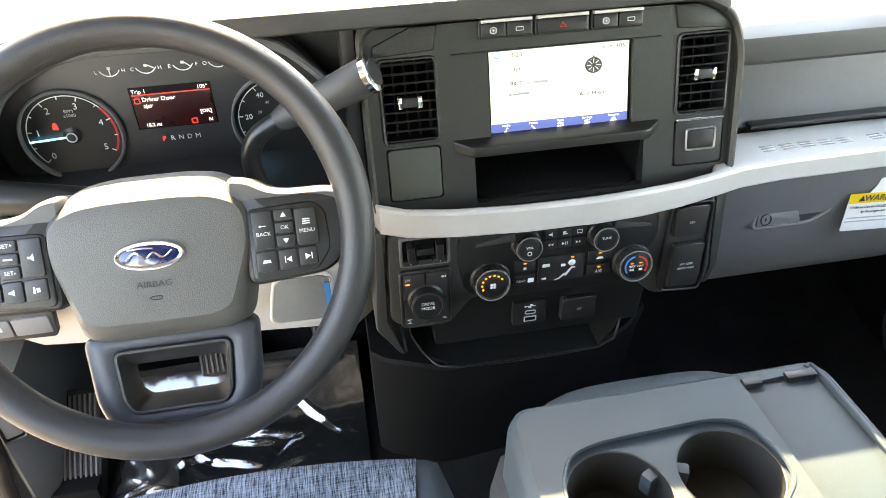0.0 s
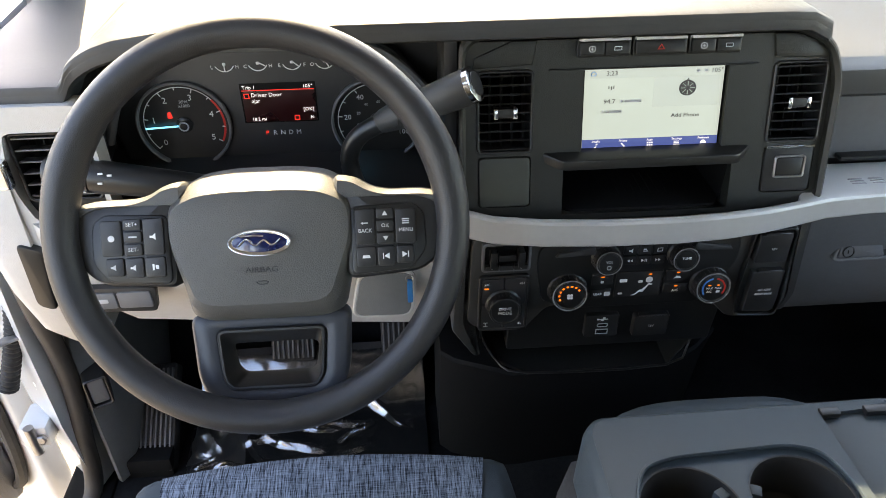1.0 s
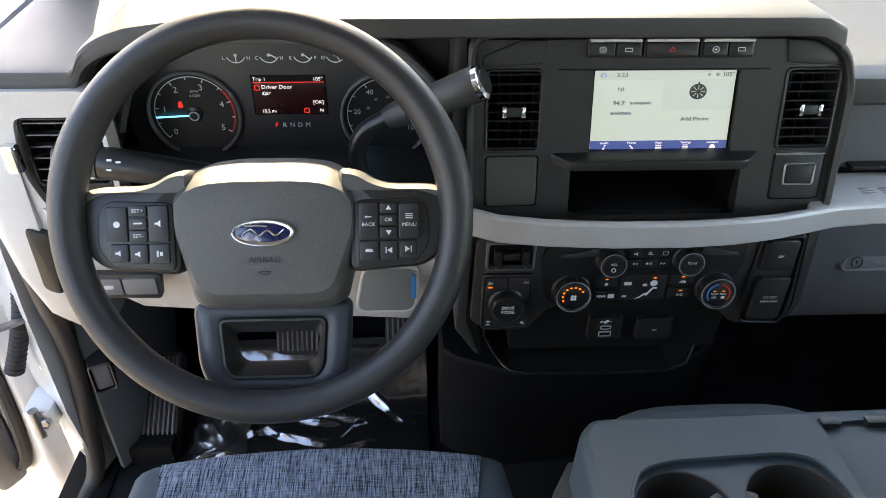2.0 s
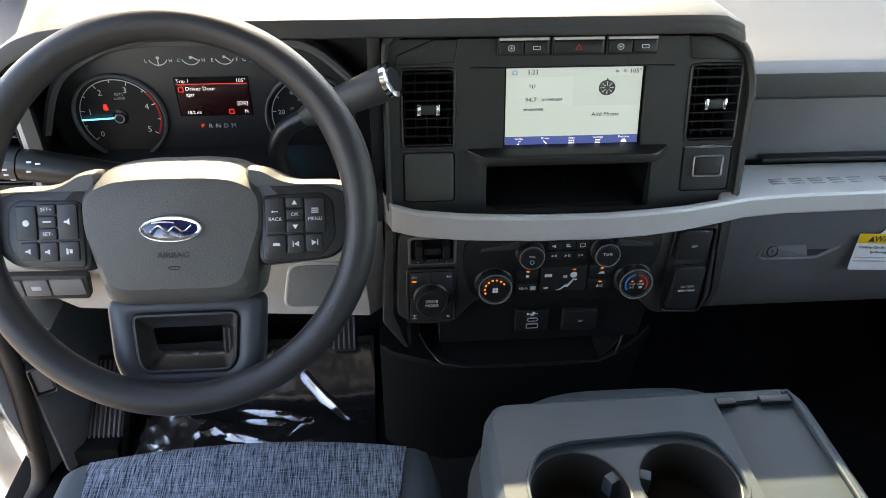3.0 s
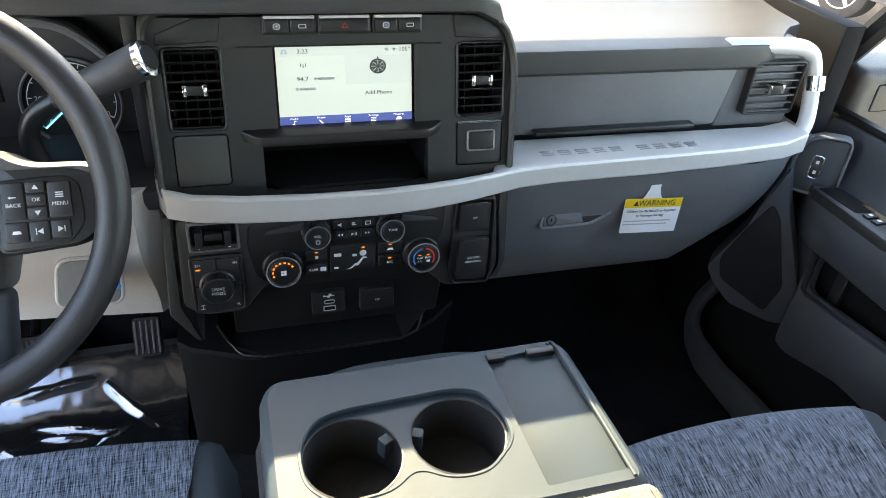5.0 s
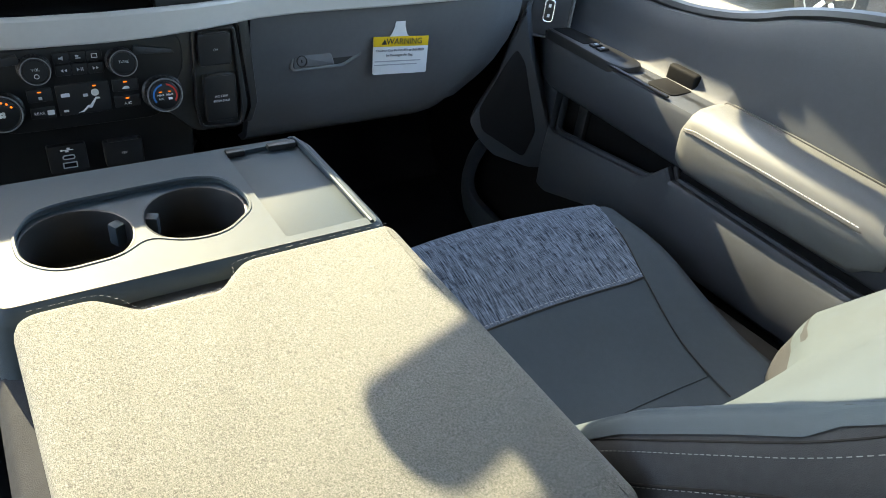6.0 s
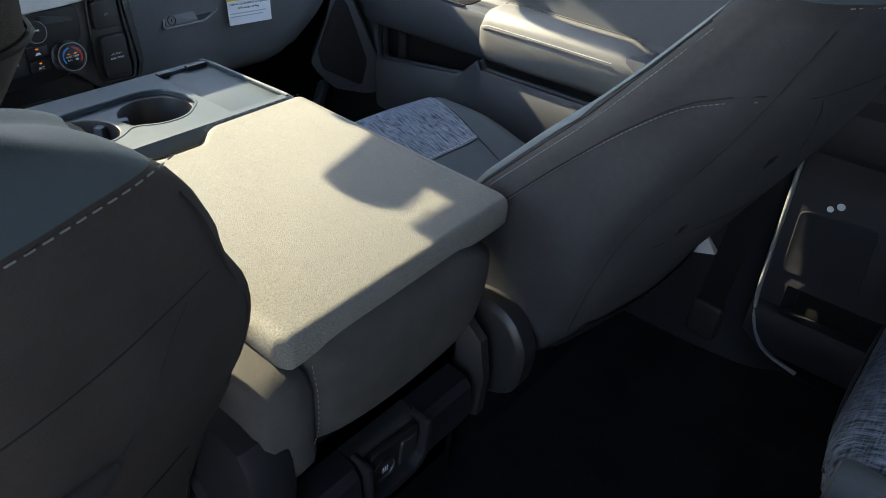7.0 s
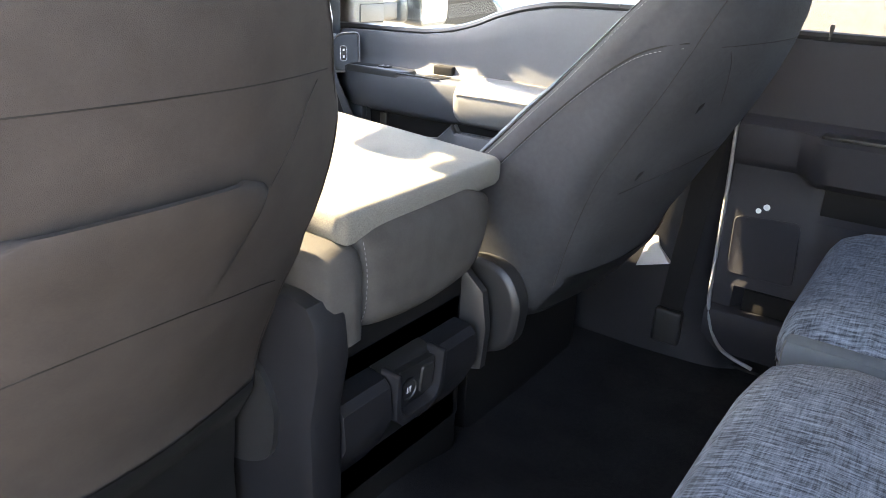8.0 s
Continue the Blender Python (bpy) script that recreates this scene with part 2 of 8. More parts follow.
def collar(bm, outer, inner, M, depth, bevel=0.001, front=0.0):
    """A ring-shaped plate between two outlines of equally many points."""
    rings = [ring3(bm, outer, M, -depth), ring3(bm, outer, M, front - bevel), ring3(bm, inset(outer, bevel), M, front),
             ring3(bm, inset(inner, -bevel), M, front), ring3(bm, inner, M, front - bevel), ring3(bm, inner, M, -depth)]
    skin(bm, rings, cap0=False, cap1=False)
    m = len(outer)
    for i in range(m):
        j = (i + 1) % m
        bm.faces.new((rings[-1][i], rings[-1][j], rings[0][j], rings[0][i]))
    return bm


def holed(bm, outer, holes, M, depth, hole_depth=None, bevel=0.0):
    """A plate with holes through it."""
    edges = []
    loops = []
    for pts in (outer, *holes):
        vs = ring3(bm, pts, M, 0)
        loops.append(vs)
        edges += [bm.edges.new((vs[i], vs[(i + 1) % len(vs)])) for i in range(len(vs))]
    bmesh.ops.triangle_fill(bm, use_beauty=True, use_dissolve=False, edges=edges)
    for k, (pts, vs) in enumerate(zip((outer, *holes), loops)):
        back = ring3(bm, pts, M, -(depth if k == 0 or hole_depth is None else hole_depth))
        for i in range(len(vs)):
            j = (i + 1) % len(vs)
            bm.faces.new((vs[i], vs[j], back[j], back[i]))
    return bm


def rbox(bm, x0, x1, y0, y1, z0, z1, r=0.003, seg=2, M=Matrix.Identity(4)):
    """A block with rounded edges."""
    made = bmesh.ops.create_cube(bm, size=1.0, matrix=M @ Matrix.Translation(((x0 + x1) / 2, (y0 + y1) / 2, (z0 + z1) / 2)) @ Matrix.Diagonal((x1 - x0, y1 - y0, z1 - z0, 1)))
    if r > 0:
        vs = made["verts"]
        es = list({e for v in vs for e in v.link_edges})
        bmesh.ops.bevel(bm, geom=vs + es, offset=r, segments=seg, profile=0.6, affect="EDGES", clamp_overlap=True)
    return bm


def tube(bm, path, radius, n=10, caps=True, flat=1.0):
    """A round bar along a path; radius a number or one for each point."""
    path = [Vector(p) for p in path]
    rings, m = [], len(path)
    side = None
    for i, p in enumerate(path):
        d = (path[min(i + 1, m - 1)] - path[max(i - 1, 0)]).normalized()
        if side is None:
            ref = Vector((0, 0, 1)) if abs(d.z) < 0.9 else Vector((1, 0, 0))
            side = d.cross(ref).normalized()
        side = (side - d * side.dot(d)).normalized()
        up = side.cross(d)
        r = radius[i] if isinstance(radius, (list, tuple)) else radius
        rings.append([bm.verts.new(p + (side * math.cos(2 * math.pi * k / n) + up * math.sin(2 * math.pi * k / n) * flat) * r) for k in range(n)])
    skin(bm, rings, caps, caps)
    return bm


def curve_pts(pts, steps=6):
    """A smooth path through points."""
    pts = [Vector(p) for p in pts]
    out = []
    for i in range(len(pts) - 1):
        p0, p1, p2, p3 = pts[max(i - 1, 0)], pts[i], pts[i + 1], pts[min(i + 2, len(pts) - 1)]
        for k in range(steps):
            t = k / steps
            out.append(0.5 * ((2 * p1) + (p2 - p0) * t + (2 * p0 - 5 * p1 + 4 * p2 - p3) * t * t + (3 * p1 - p0 - 3 * p2 + p3) * t ** 3))
    out.append(pts[-1])
    return out


def turned(bm, profile, M, n=28):
    """A turned body: profile rows of (radius, height) along z of M."""
    rings = [ring3(bm, circle(max(r, 1e-4), n), M, w) for r, w in profile]
    skin(bm, rings)
    return bm


def lettering(text, size, M, material, parent, name="lettering", align="CENTER", thick=0.0002, stretch=1.0):
    cu = bpy.data.curves.new(name, "FONT")
    cu.body, cu.size, cu.align_x, cu.align_y, cu.extrude, cu.resolution_u = text, size, align, "CENTER", thick, 2
    tmp = new("tmp_text", cu)
    dg = bpy.context.evaluated_depsgraph_get()
    me = bpy.data.meshes.new_from_object(tmp.evaluated_get(dg))
    bpy.data.objects.remove(tmp)
    bpy.data.curves.remove(cu)
    me.transform(M @ Matrix.Diagonal((stretch, 1, 1, 1)))
    me.materials.clear()
    me.materials.append(material)
    me.name = name
    ob = new(name, me)
    ob.parent = parent
    if parent.name in HOME:
        ob.matrix_parent_inverse = Matrix.Translation(-HOME[parent.name])
    return ob


def smooth(a, b, x):
    t = min(1, max(0, (x - a) / (b - a)))
    return t * t * (3 - 2 * t)


def lerp(rows, x):
    """A value from rows of (x, value), straight between them."""
    if x <= rows[0][0]:
        return rows[0][1]
    for (a, va), (b, vb) in zip(rows, rows[1:]):
        if x <= b:
            return va + (vb - va) * (x - a) / (b - a)
    return rows[-1][1]


def sheet(bm, grid):
    """A surface through rows of points."""
    vs = [[bm.verts.new(p) for p in row] for row in grid]
    for a, b in zip(vs, vs[1:]):
        for i in range(len(a) - 1):
            bm.faces.new((a[i], a[i + 1], b[i + 1], b[i]))
    return bm


def thick_sheet(bm, grid, down):
    """A surface through rows of points, with a thickness: the vector down."""
    d = Vector(down)
    top = [[bm.verts.new(p) for p in row] for row in grid]
    low = [[bm.verts.new(Vector(p) + d) for p in row] for row in grid]
    n, m = len(top), len(top[0])
    for i in range(n - 1):
        for j in range(m - 1):
            bm.faces.new((top[i][j], top[i][j + 1], top[i + 1][j + 1], top[i + 1][j]))
            bm.faces.new((low[i][j], low[i + 1][j], low[i + 1][j + 1], low[i][j + 1]))
    for i in range(n - 1):
        bm.faces.new((top[i][0], top[i + 1][0], low[i + 1][0], low[i][0]))
        bm.faces.new((top[i][-1], low[i][-1], low[i + 1][-1], top[i + 1][-1]))
    for j in range(m - 1):
        bm.faces.new((top[0][j], low[0][j], low[0][j + 1], top[0][j + 1]))
        bm.faces.new((top[-1][j], top[-1][j + 1], low[-1][j + 1], low[-1][j]))
    return bm


def sweep_x(bm, stations):
    """Skins closed profiles of (y, z) that stand at stations x."""
    rings = [[bm.verts.new((x, y, z)) for y, z in prof] for x, prof in stations]
    skin(bm, rings)
    return bm


def dashes(bm, path, length=0.006, gap=0.004, r=0.0006):
    """Stitches: short bars along a path."""
    pts = curve_pts(path, 24)
    run, draw = 0.0, True
    seg = [pts[0]]
    for a, b in zip(pts, pts[1:]):
        run += (b - a).length
        if draw:
            seg.append(b)
        if run >= (length if draw else gap):
            if draw and len(seg) > 1:
                tube(bm, [seg[0], seg[-1]], r, n=5)
            draw, run, seg = not draw, 0.0, [b]
    return bm


# ---- the cab: floor, walls, roof, pillars, glass ----
FLOOR = 0.10


def cab_floor():
    bm = B()
    grid = []
    for i in range(34):
        y = -1.9 + i * (2.55 / 33)
        row = []
        for j in range(30):
            x = -0.86 + j * (1.72 / 29)
            z = FLOOR + 0.06 * math.exp(-((x - 0.02) / 0.2) ** 2) + 0.45 * smooth(0.34, 0.66, y) ** 1.5
            z += 0.004 * noise.noise(Vector((x * 6, y * 6, 0)))
            row.append((x, y, z))
        grid.append(row)
    thick_sheet(bm, grid, (0, 0, -0.03))
    part("floor", bm, CARPET, label="black carpet over the cab floor and footwells", kind="structure", category="floor")


def cab_shell():
    bm = B()
    rbox(bm, -0.9, 0.9, 0.66, 0.72, 0.1, 0.9, 0)
    part("wall_front", bm, SOOT, label="black firewall behind the dashboard", kind="structure", category="wall")
    bm = B()
    rbox(bm, -0.95, 0.95, -1.98, -1.92, 0.05, 0.95, 0)
    part("wall_rear", bm, GREY, label="dark grey trim of the cab's rear wall", kind="structure", category="wall")
    # roof with its front header
    bm = B()
    grid = []
    for i in range(14):
        y = -1.98 + i * (2.08 / 13)
        row = []
        for j in range(15):
            x = -0.82 + j * (1.64 / 14)
            row.append((x, y, 1.47 - 0.13 * (abs(x) / 0.82) ** 3 - 0.085 * smooth(-0.15, 0.10, y)))
        grid.append(row)
    thick_sheet(bm, grid, (0, 0, 0.05))
    part("ceiling", bm, HEADLINER, label="pale grey cloth headliner of the cab", kind="structure", category="ceiling")
    # pillars on both sides
    for s, side in ((-1, "driver"), (1, "passenger")):
        bm = B()
        path = curve_pts([(s * 0.86, 0.66, 0.88), (s * 0.785, 0.40, 1.06), (s * 0.705, 0.22, 1.22), (s * 0.66, 0.08, 1.33)] if s < 0 else [(0.97, 0.66, 0.90), (0.89, 0.40, 1.08), (0.822, 0.22, 1.24), (0.692, 0.08, 1.308), (0.65, 0.0, 1.36)], 5)
        tube(bm, path, 0.06 if s < 0 else 0.078, n=12, flat=0.8)
        # unseen lower tube, added to keep sun off the upper door panel
        if s > 0:
            tube(bm, curve_pts([(0.95, 0.62, 0.86), (0.895, 0.42, 0.96), (0.865, 0.30, 1.05), (0.845, 0.20, 1.13)], 5), 0.066, n=12)
        part("trim_a_pillar", bm, GREY, label="grey windscreen pillar trim", kind="structure", category="pillar")
        bm = B()
        rows = []
        for z, run in ((0.095, ((0.795, -0.60), (0.795, -0.80), (0.797, -0.91), (0.812, -1.0), (0.862, -1.07))), (0.15, ((0.812, -0.62), (0.805, -0.80), (0.808, -0.895), (0.834, -0.962), (0.885, -0.99))), (0.30, ((0.822, -0.66), (0.812, -0.78), (0.815, -0.868), (0.852, -0.932), (0.907, -0.955))),
                       (0.45, ((0.832, -0.70), (0.822, -0.79), (0.820, -0.856), (0.856, -0.925), (0.907, -0.950))), (0.65, ((0.892, -0.76), (0.874, -0.815), (0.846, -0.868), (0.864, -0.932), (0.907, -0.958))), (0.85, ((0.902, -0.80), (0.882, -0.84), (0.860, -0.885), (0.872, -0.945), (0.907, -0.97))),
                       (1.15, ((0.884, -0.85), (0.857, -0.885), (0.834, -0.925), (0.847, -0.985), (0.884, -1.01))), (1.40, ((0.842, -0.93), (0.812, -0.96), (0.792, -1.0), (0.807, -1.06), (0.82, -1.08)))):
            rows.append([(s * p.x, p.y, z) for p in curve_pts([(x, y, 0) for x, y in run], 5)])
        fine = []
        for k in range(len(rows[0])):
            fine.append(curve_pts([row[k] for row in rows], 4))
        thick_sheet(bm, fine, (s * 0.02, 0, 0))
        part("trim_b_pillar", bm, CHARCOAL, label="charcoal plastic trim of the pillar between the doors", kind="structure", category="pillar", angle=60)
        bm = B()
        rbox(bm, s * 0.93 - 0.05, s * 0.93 + 0.05, -1.95, -1.75, 0.1, 1.4, 0.01)
        part("trim_c_pillar", bm, GREY, label="grey rear pillar trim", kind="structure", category="pillar")
        bm = B()
        rbox(bm, s * 0.885 - 0.045, s * 0.885 + 0.045, -1.9, 0.3, 0.02, 0.108, 0.012)
        part("trim_sill", bm, SOOT, label="black plastic door sill plate", kind="structure", category="sill")
        bm = B()
        tube(bm, [(s * 0.78, 0.08, 1.37), (s * 0.81, -0.6, 1.42), (s * 0.81, -1.3, 1.42), (s * 0.80, -1.95, 1.38)], 0.045, n=8)
        part("trim_roof_rail", bm, HEADLINER, label="pale grey roof rail over the doors", kind="structure", category="trim")
    for s in (-1, 1):
        bm = B()
        rbox(bm, s * 0.86 - 0.02, s * 0.86 + 0.02, 0.16 if s > 0 else 0.30, 0.68, 0.08, 0.88, 0.004)
        part("wall_footwell", bm, SOOT, label="black side of the footwell", kind="structure", category="wall")
    bm = B()
    rbox(bm, -1.86, -0.95, -0.99, -0.92, 0.05, 0.83, 0.01)
    part("door_driver_rear", bm, GREY, label="grey trim of the open rear door behind the driver", kind="structure", category="door")
    bm = B()
    rbox(bm, -0.8, 0.8, -1.99, -1.94, 1.34, 1.45, 0.01)
    part("trim_rear_header", bm, HEADLINER, label="pale grey trim above the rear window", kind="structure", category="trim")
    # windscreen and rear window
    bm = B()
    thick_sheet(bm, [[(x, 0.78 - 0.12 * (x / 0.85) ** 2, 0.90), (x * 0.92, 0.09 - 0.03 * (x / 0.8) ** 2, 1.40)] for x in [-0.84 + 0.12 * k for k in range(15)]], (0, 0.003, 0.004))
    w = part("window_windscreen", bm, GLASS, label="clear raked windscreen glass", kind="structure", category="window")
    w.visible_shadow = False
    bm = B()
    rbox(bm, -0.8, 0.8, -1.972, -1.967, 0.94, 1.36, 0)
    part("window_rear", bm, TINTED, label="tinted rear window glass of the cab", kind="structure", category="window")


cab_floor()
cab_shell()


# ---- ground and distance ----
def outside():
    bm = B()
    sheet(bm, [[(x, y, -0.85) for x in (-400, -60, -12, -4, 0, 4, 12, 60, 400)] for y in (-400, -60, -12, -4, 0, 4, 12, 60, 400)])
    part("ground", bm, surface("sunlit_concrete", (0.29, 0.245, 0.19), 0.9, grain=0.6, gscale=60, var=0.15, vscale=0.6), label="pale sunlit concrete of the lot", kind="structure", category="ground")


outside()


# ---- dashboard ----
dash = thing("dashboard", (0, 0.3, 0.5), "dark grey grained plastic dashboard with a silver trim band", "dashboard")


def hood_amount(x):
    right = math.sqrt(max(0.0, 1 - max(0.0, (x - 0.15) / 0.079) ** 2.6))
    left = math.sqrt(max(0.0, 1 - max(0.0, (-0.50 - x) / 0.165) ** 2.4))
    return right * left


def dash_top():
    bm = B()
    grid = []
    xs = sorted(set([-0.80 + 1.6 * k / 56 for k in range(57)] + [0.225 + 0.008 * k for k in range(9)] + [-0.70 + 0.006 * k for k in range(14)]))
    for x in xs:
        h = hood_amount(x)
        yf = 0.118 + (0.062 - 0.118) * h + 0.10 * smooth(0.66, 0.80, abs(x)) * (1 - h)
        if x < -0.6:
            yf = 0.062
        zt = 0.868 + (0.963 - 0.868) * h
        if x < -0.6:
            zt = 0.905 + (0.963 - 0.905) * h
        low = 0.035 if x > 0.23 else 0.020
        row = [(x, yf + 0.05, zt - low - 0.004), (x, yf + 0.008, zt - low), (x, yf + 0.001, zt - low * 0.8), (x, yf, zt - low * 0.3), (x, yf + 0.002, zt - 0.002), (x, yf + 0.010, zt)]
        for k in range(1, 11):
            t = k / 10
            y = yf + 0.010 + (0.80 - yf) * t
            far = 0.925 + 0.01 * (1 - (x / 0.8) ** 2)
            row.append((x, y, zt + (far - zt) * smooth(0.0, 0.75, t)))
        grid.append(row)
    thick_sheet(bm, grid, (0, 0.0, -0.006))
    part("dash_top", bm, PAD, dash, "dark grained soft dash top")


dash_top()

# speaker and defroster grille on the dash top
bm = B()
rbox(bm, -0.18, 0.08, 0.135, 0.20, 0.94, 0.9575, 0.004)
gr = part("defroster_grille", bm, GREY, dash, "ribbed defroster grille")
for k in range(11):
    bm = B()
    rbox(bm, -0.175, 0.075, 0.139 + k * 0.005, 0.1415 + k * 0.005, 0.957, 0.960, 0.0005, 1)
    part("slat", bm, GREY, gr)

# carrier behind the faces, so that nothing looks hollow
bm = B()
rbox(bm, -0.78, 0.78, 0.22, 0.62, 0.50, 0.86, 0.01)
part("carrier", bm, SOOT, dash)


def STK(out=0.0):
    """Axes on the leaning centre face; y counts as height."""
    return facing(0.003, 0.043, 0.74, 14) @ Matrix.Translation((0, -0.6398, out)) @ Matrix.Diagonal((1, 0.885, 1, 1))


def stack():
    """The centre face with its openings."""
    M = STK(0)
    outer = rpoly([(-0.224, 0.695), (0.219, 0.695), (0.220, 0.88), (0.207, 0.925), (0.166, 0.942), (-0.224, 0.942)], 0.012)
    holes = [rect(-0.211, 0.794, -0.142, 0.906, 0.008), rect(0.145, 0.794, 0.214, 0.906, 0.008), rect(-0.0835, 0.788, 0.0915, 0.904, 0.002), rect(-0.104, 0.702, 0.108, 0.775, 0.003),
             rect(-0.209, 0.717, -0.144, 0.790, 0.005), rect(0.147, 0.722, 0.212, 0.790, 0.005)]
    bm = B()
    holed(bm, outer, holes, M, 0.02)
    part("center_bezel", bm, OLIVE, dash, "dark olive-grey centre bezel")
    # rounded outer border that hugs the hood
    bm = B()
    o = rpoly([(-0.231, 0.690), (0.226, 0.690), (0.229, 0.88), (0.213, 0.934), (0.168, 0.957), (-0.231, 0.957)], 0.03, 5)
    i = rpoly([(-0.224, 0.694), (0.218, 0.694), (0.220, 0.878), (0.206, 0.926), (0.163, 0.946), (-0.224, 0.946)], 0.03, 5)
    collar(bm, o, i, M, 0.10, 0.004, 0.012)
    part("bezel_rim", bm, OLIVE, dash, "dark grey rim round the centre bezel")
    for s in (-1, 1):
        bm = B()
        o = [(s * 0.213, 0.922), (s * 0.170, 0.942), (s * 0.140, 0.942), (s * 0.145, 0.912), (s * 0.215, 0.908)]
        plate(bm, o if s < 0 else o[::-1], STK(0.003) , 0.004, 0.002)
        part("bezel_shoulder", bm, OLIVE, dash)
    bm = B()
    rbox(bm, -0.125, 0.125, 0.9028, 0.9048, -0.001, 0.0025, 0.0006, 1, M)
    part("crease", bm, SATIN, dash)
    # ledge under the screen
    bm = B()
    out = [(-0.136, -0.02), (-0.134, 0.008), (-0.108, 0.034), (0.108, 0.034), (0.133, 0.008), (0.135, -0.02)]
    plate(bm, rpoly([(x, -y) for x, y in out], 0.008, 4), pose(0.002, 0.070, 0.801, 4), 0.0125, 0.003)
    part("ledge", bm, SATIN, dash, "projecting black ledge under the screen")
    # cubby
    bm = B()
    rbox(bm, -0.104, 0.108, 0.15, 0.16, 0.69, 0.785, 0)
    rbox(bm, -0.107, -0.1035, 0.062, 0.16, 0.69, 0.778, 0)
    rbox(bm, 0.1105, 0.114, 0.062, 0.16, 0.69, 0.778, 0)
    rbox(bm, -0.107, 0.114, 0.074, 0.16, 0.777, 0.781, 0)
    cub = part("cubby", bm, SOOT, dash, "open storage cubby below the screen")
    bm = B()
    plate(bm, rpoly([(-0.108, 0.19), (-0.108, 0.045), (-0.092, 0.019), (0.096, 0.019), (0.112, 0.045), (0.112, 0.19)], 0.006), pose(0.003, 0.030, 0.7225), 0.010, 0.0015)
    part("tray", bm, SOOT, cub)
    for k in range(18):
        bm = B()
        rbox(bm, -0.090 + 0.0106 * k, -0.0885 + 0.0106 * k, 0.085, 0.18, 0.7220, 0.7230, 0.0003, 1)
        part("rib", bm, SOOT, cub)
    # blank panel beneath the driver-side vent
    bm = B()
    plate(bm, rect(-0.2075, 0.7185, -0.1455, 0.7885, 0.005), STK(0.002), 0.01, 0.0015)
    part("blank_panel", bm, surface("blank_grey", (0.058, 0.062, 0.052), 0.42, grain=0.2, gscale=900, var=0.06), dash, "plain blanking panel")
    bm = B()
    plate(bm, rect(0.1485, 0.7235, 0.2105, 0.7885, 0.005), STK(0.002), 0.01, 0.0015)
    sw = part("switch_panel", bm, BLACK, dash)
    bm = B()
    rbox(bm, 0.1485, 0.2105, 0.7865, 0.7905, 0.0, 0.004, 0.001, 1, M)
    part("chrome_line", bm, CHROME, sw)
    bm = B()
    collar(bm, rect(0.161, 0.744, 0.201, 0.776, 0.004), rect(0.1635, 0.7465, 0.1985, 0.7735, 0.003), STK(0.005), 0.006, 0.001)
    part("switch_bezel", bm, STEEL, sw)
    bm = B()
    plate(bm, rect(0.164, 0.747, 0.198, 0.773, 0.003), STK(0.004), 0.004, 0.0015)
    part("switch", bm, SATIN, sw)
    # three button groups above the screen
    for x0, x1, two in ((-0.092, -0.033, True), (-0.027, 0.033, False), (0.039, 0.098, True)):
        bm = B()
        plate(bm, rect(x0 - 0.002, 0.9190, x1 + 0.002, 0.9440, 0.003), STK(0.005), 0.01, 0.001)
        panel = part("button_panel", bm, SATIN, dash)
        cuts = [(x0, (x0 + x1) / 2 - 0.0006), ((x0 + x1) / 2 + 0.0006, x1)] if two else [(x0, x1)]
        for n, (a, b) in enumerate(cuts):
            bm = B()
            plate(bm, rect(a, 0.9215, b, 0.9390, 0.002), STK(0.009), 0.008, 0.0015)
            part("button", bm, SATIN, panel)
            cx = (a + b) / 2
            if two and n == 0:
                bm = B()
                collar(bm, circle(0.0042, 16, cx, 0.9300), circle(0.0033, 16, cx, 0.9300), STK(0.0095), 0.0003, 0.0001)
                part("symbol", bm, INK, panel)
                for o in (rect(cx - 0.002, 0.9296, cx + 0.002, 0.9304, 0.0002), rect(cx - 0.0004, 0.9280, cx + 0.0004, 0.9320, 0.0002)):
                    bm = B()
                    plate(bm, o, STK(0.0095), 0.0003, 0.0001)
                    part("symbol", bm, INK, panel)
            elif two:
                bm = B()
                collar(bm, rect(cx - 0.0045, 0.9275, cx + 0.0045, 0.9325, 0.0006), rect(cx - 0.0037, 0.9283, cx + 0.0037, 0.9317, 0.0004), STK(0.0095), 0.0003, 0.0001)
                part("symbol", bm, INK, panel)
            else:
                bm = B()
                tri = [(cx - 0.0045, 0.9270), (cx + 0.0045, 0.9270), (cx, 0.9345)]
                collar(bm, tri, inset(tri, 0.001), STK(0.0095), 0.0003, 0.0001)
                part("hazard_triangle", bm, REDINK, panel, "red hazard triangle")
        bm = B()
        rbox(bm, x0, x1, 0.9398, 0.9438, 0.004, 0.011, 0.0005, 1, M)
        part("chrome_strip", bm, SILVER, panel, "thin chrome strip")


stack()


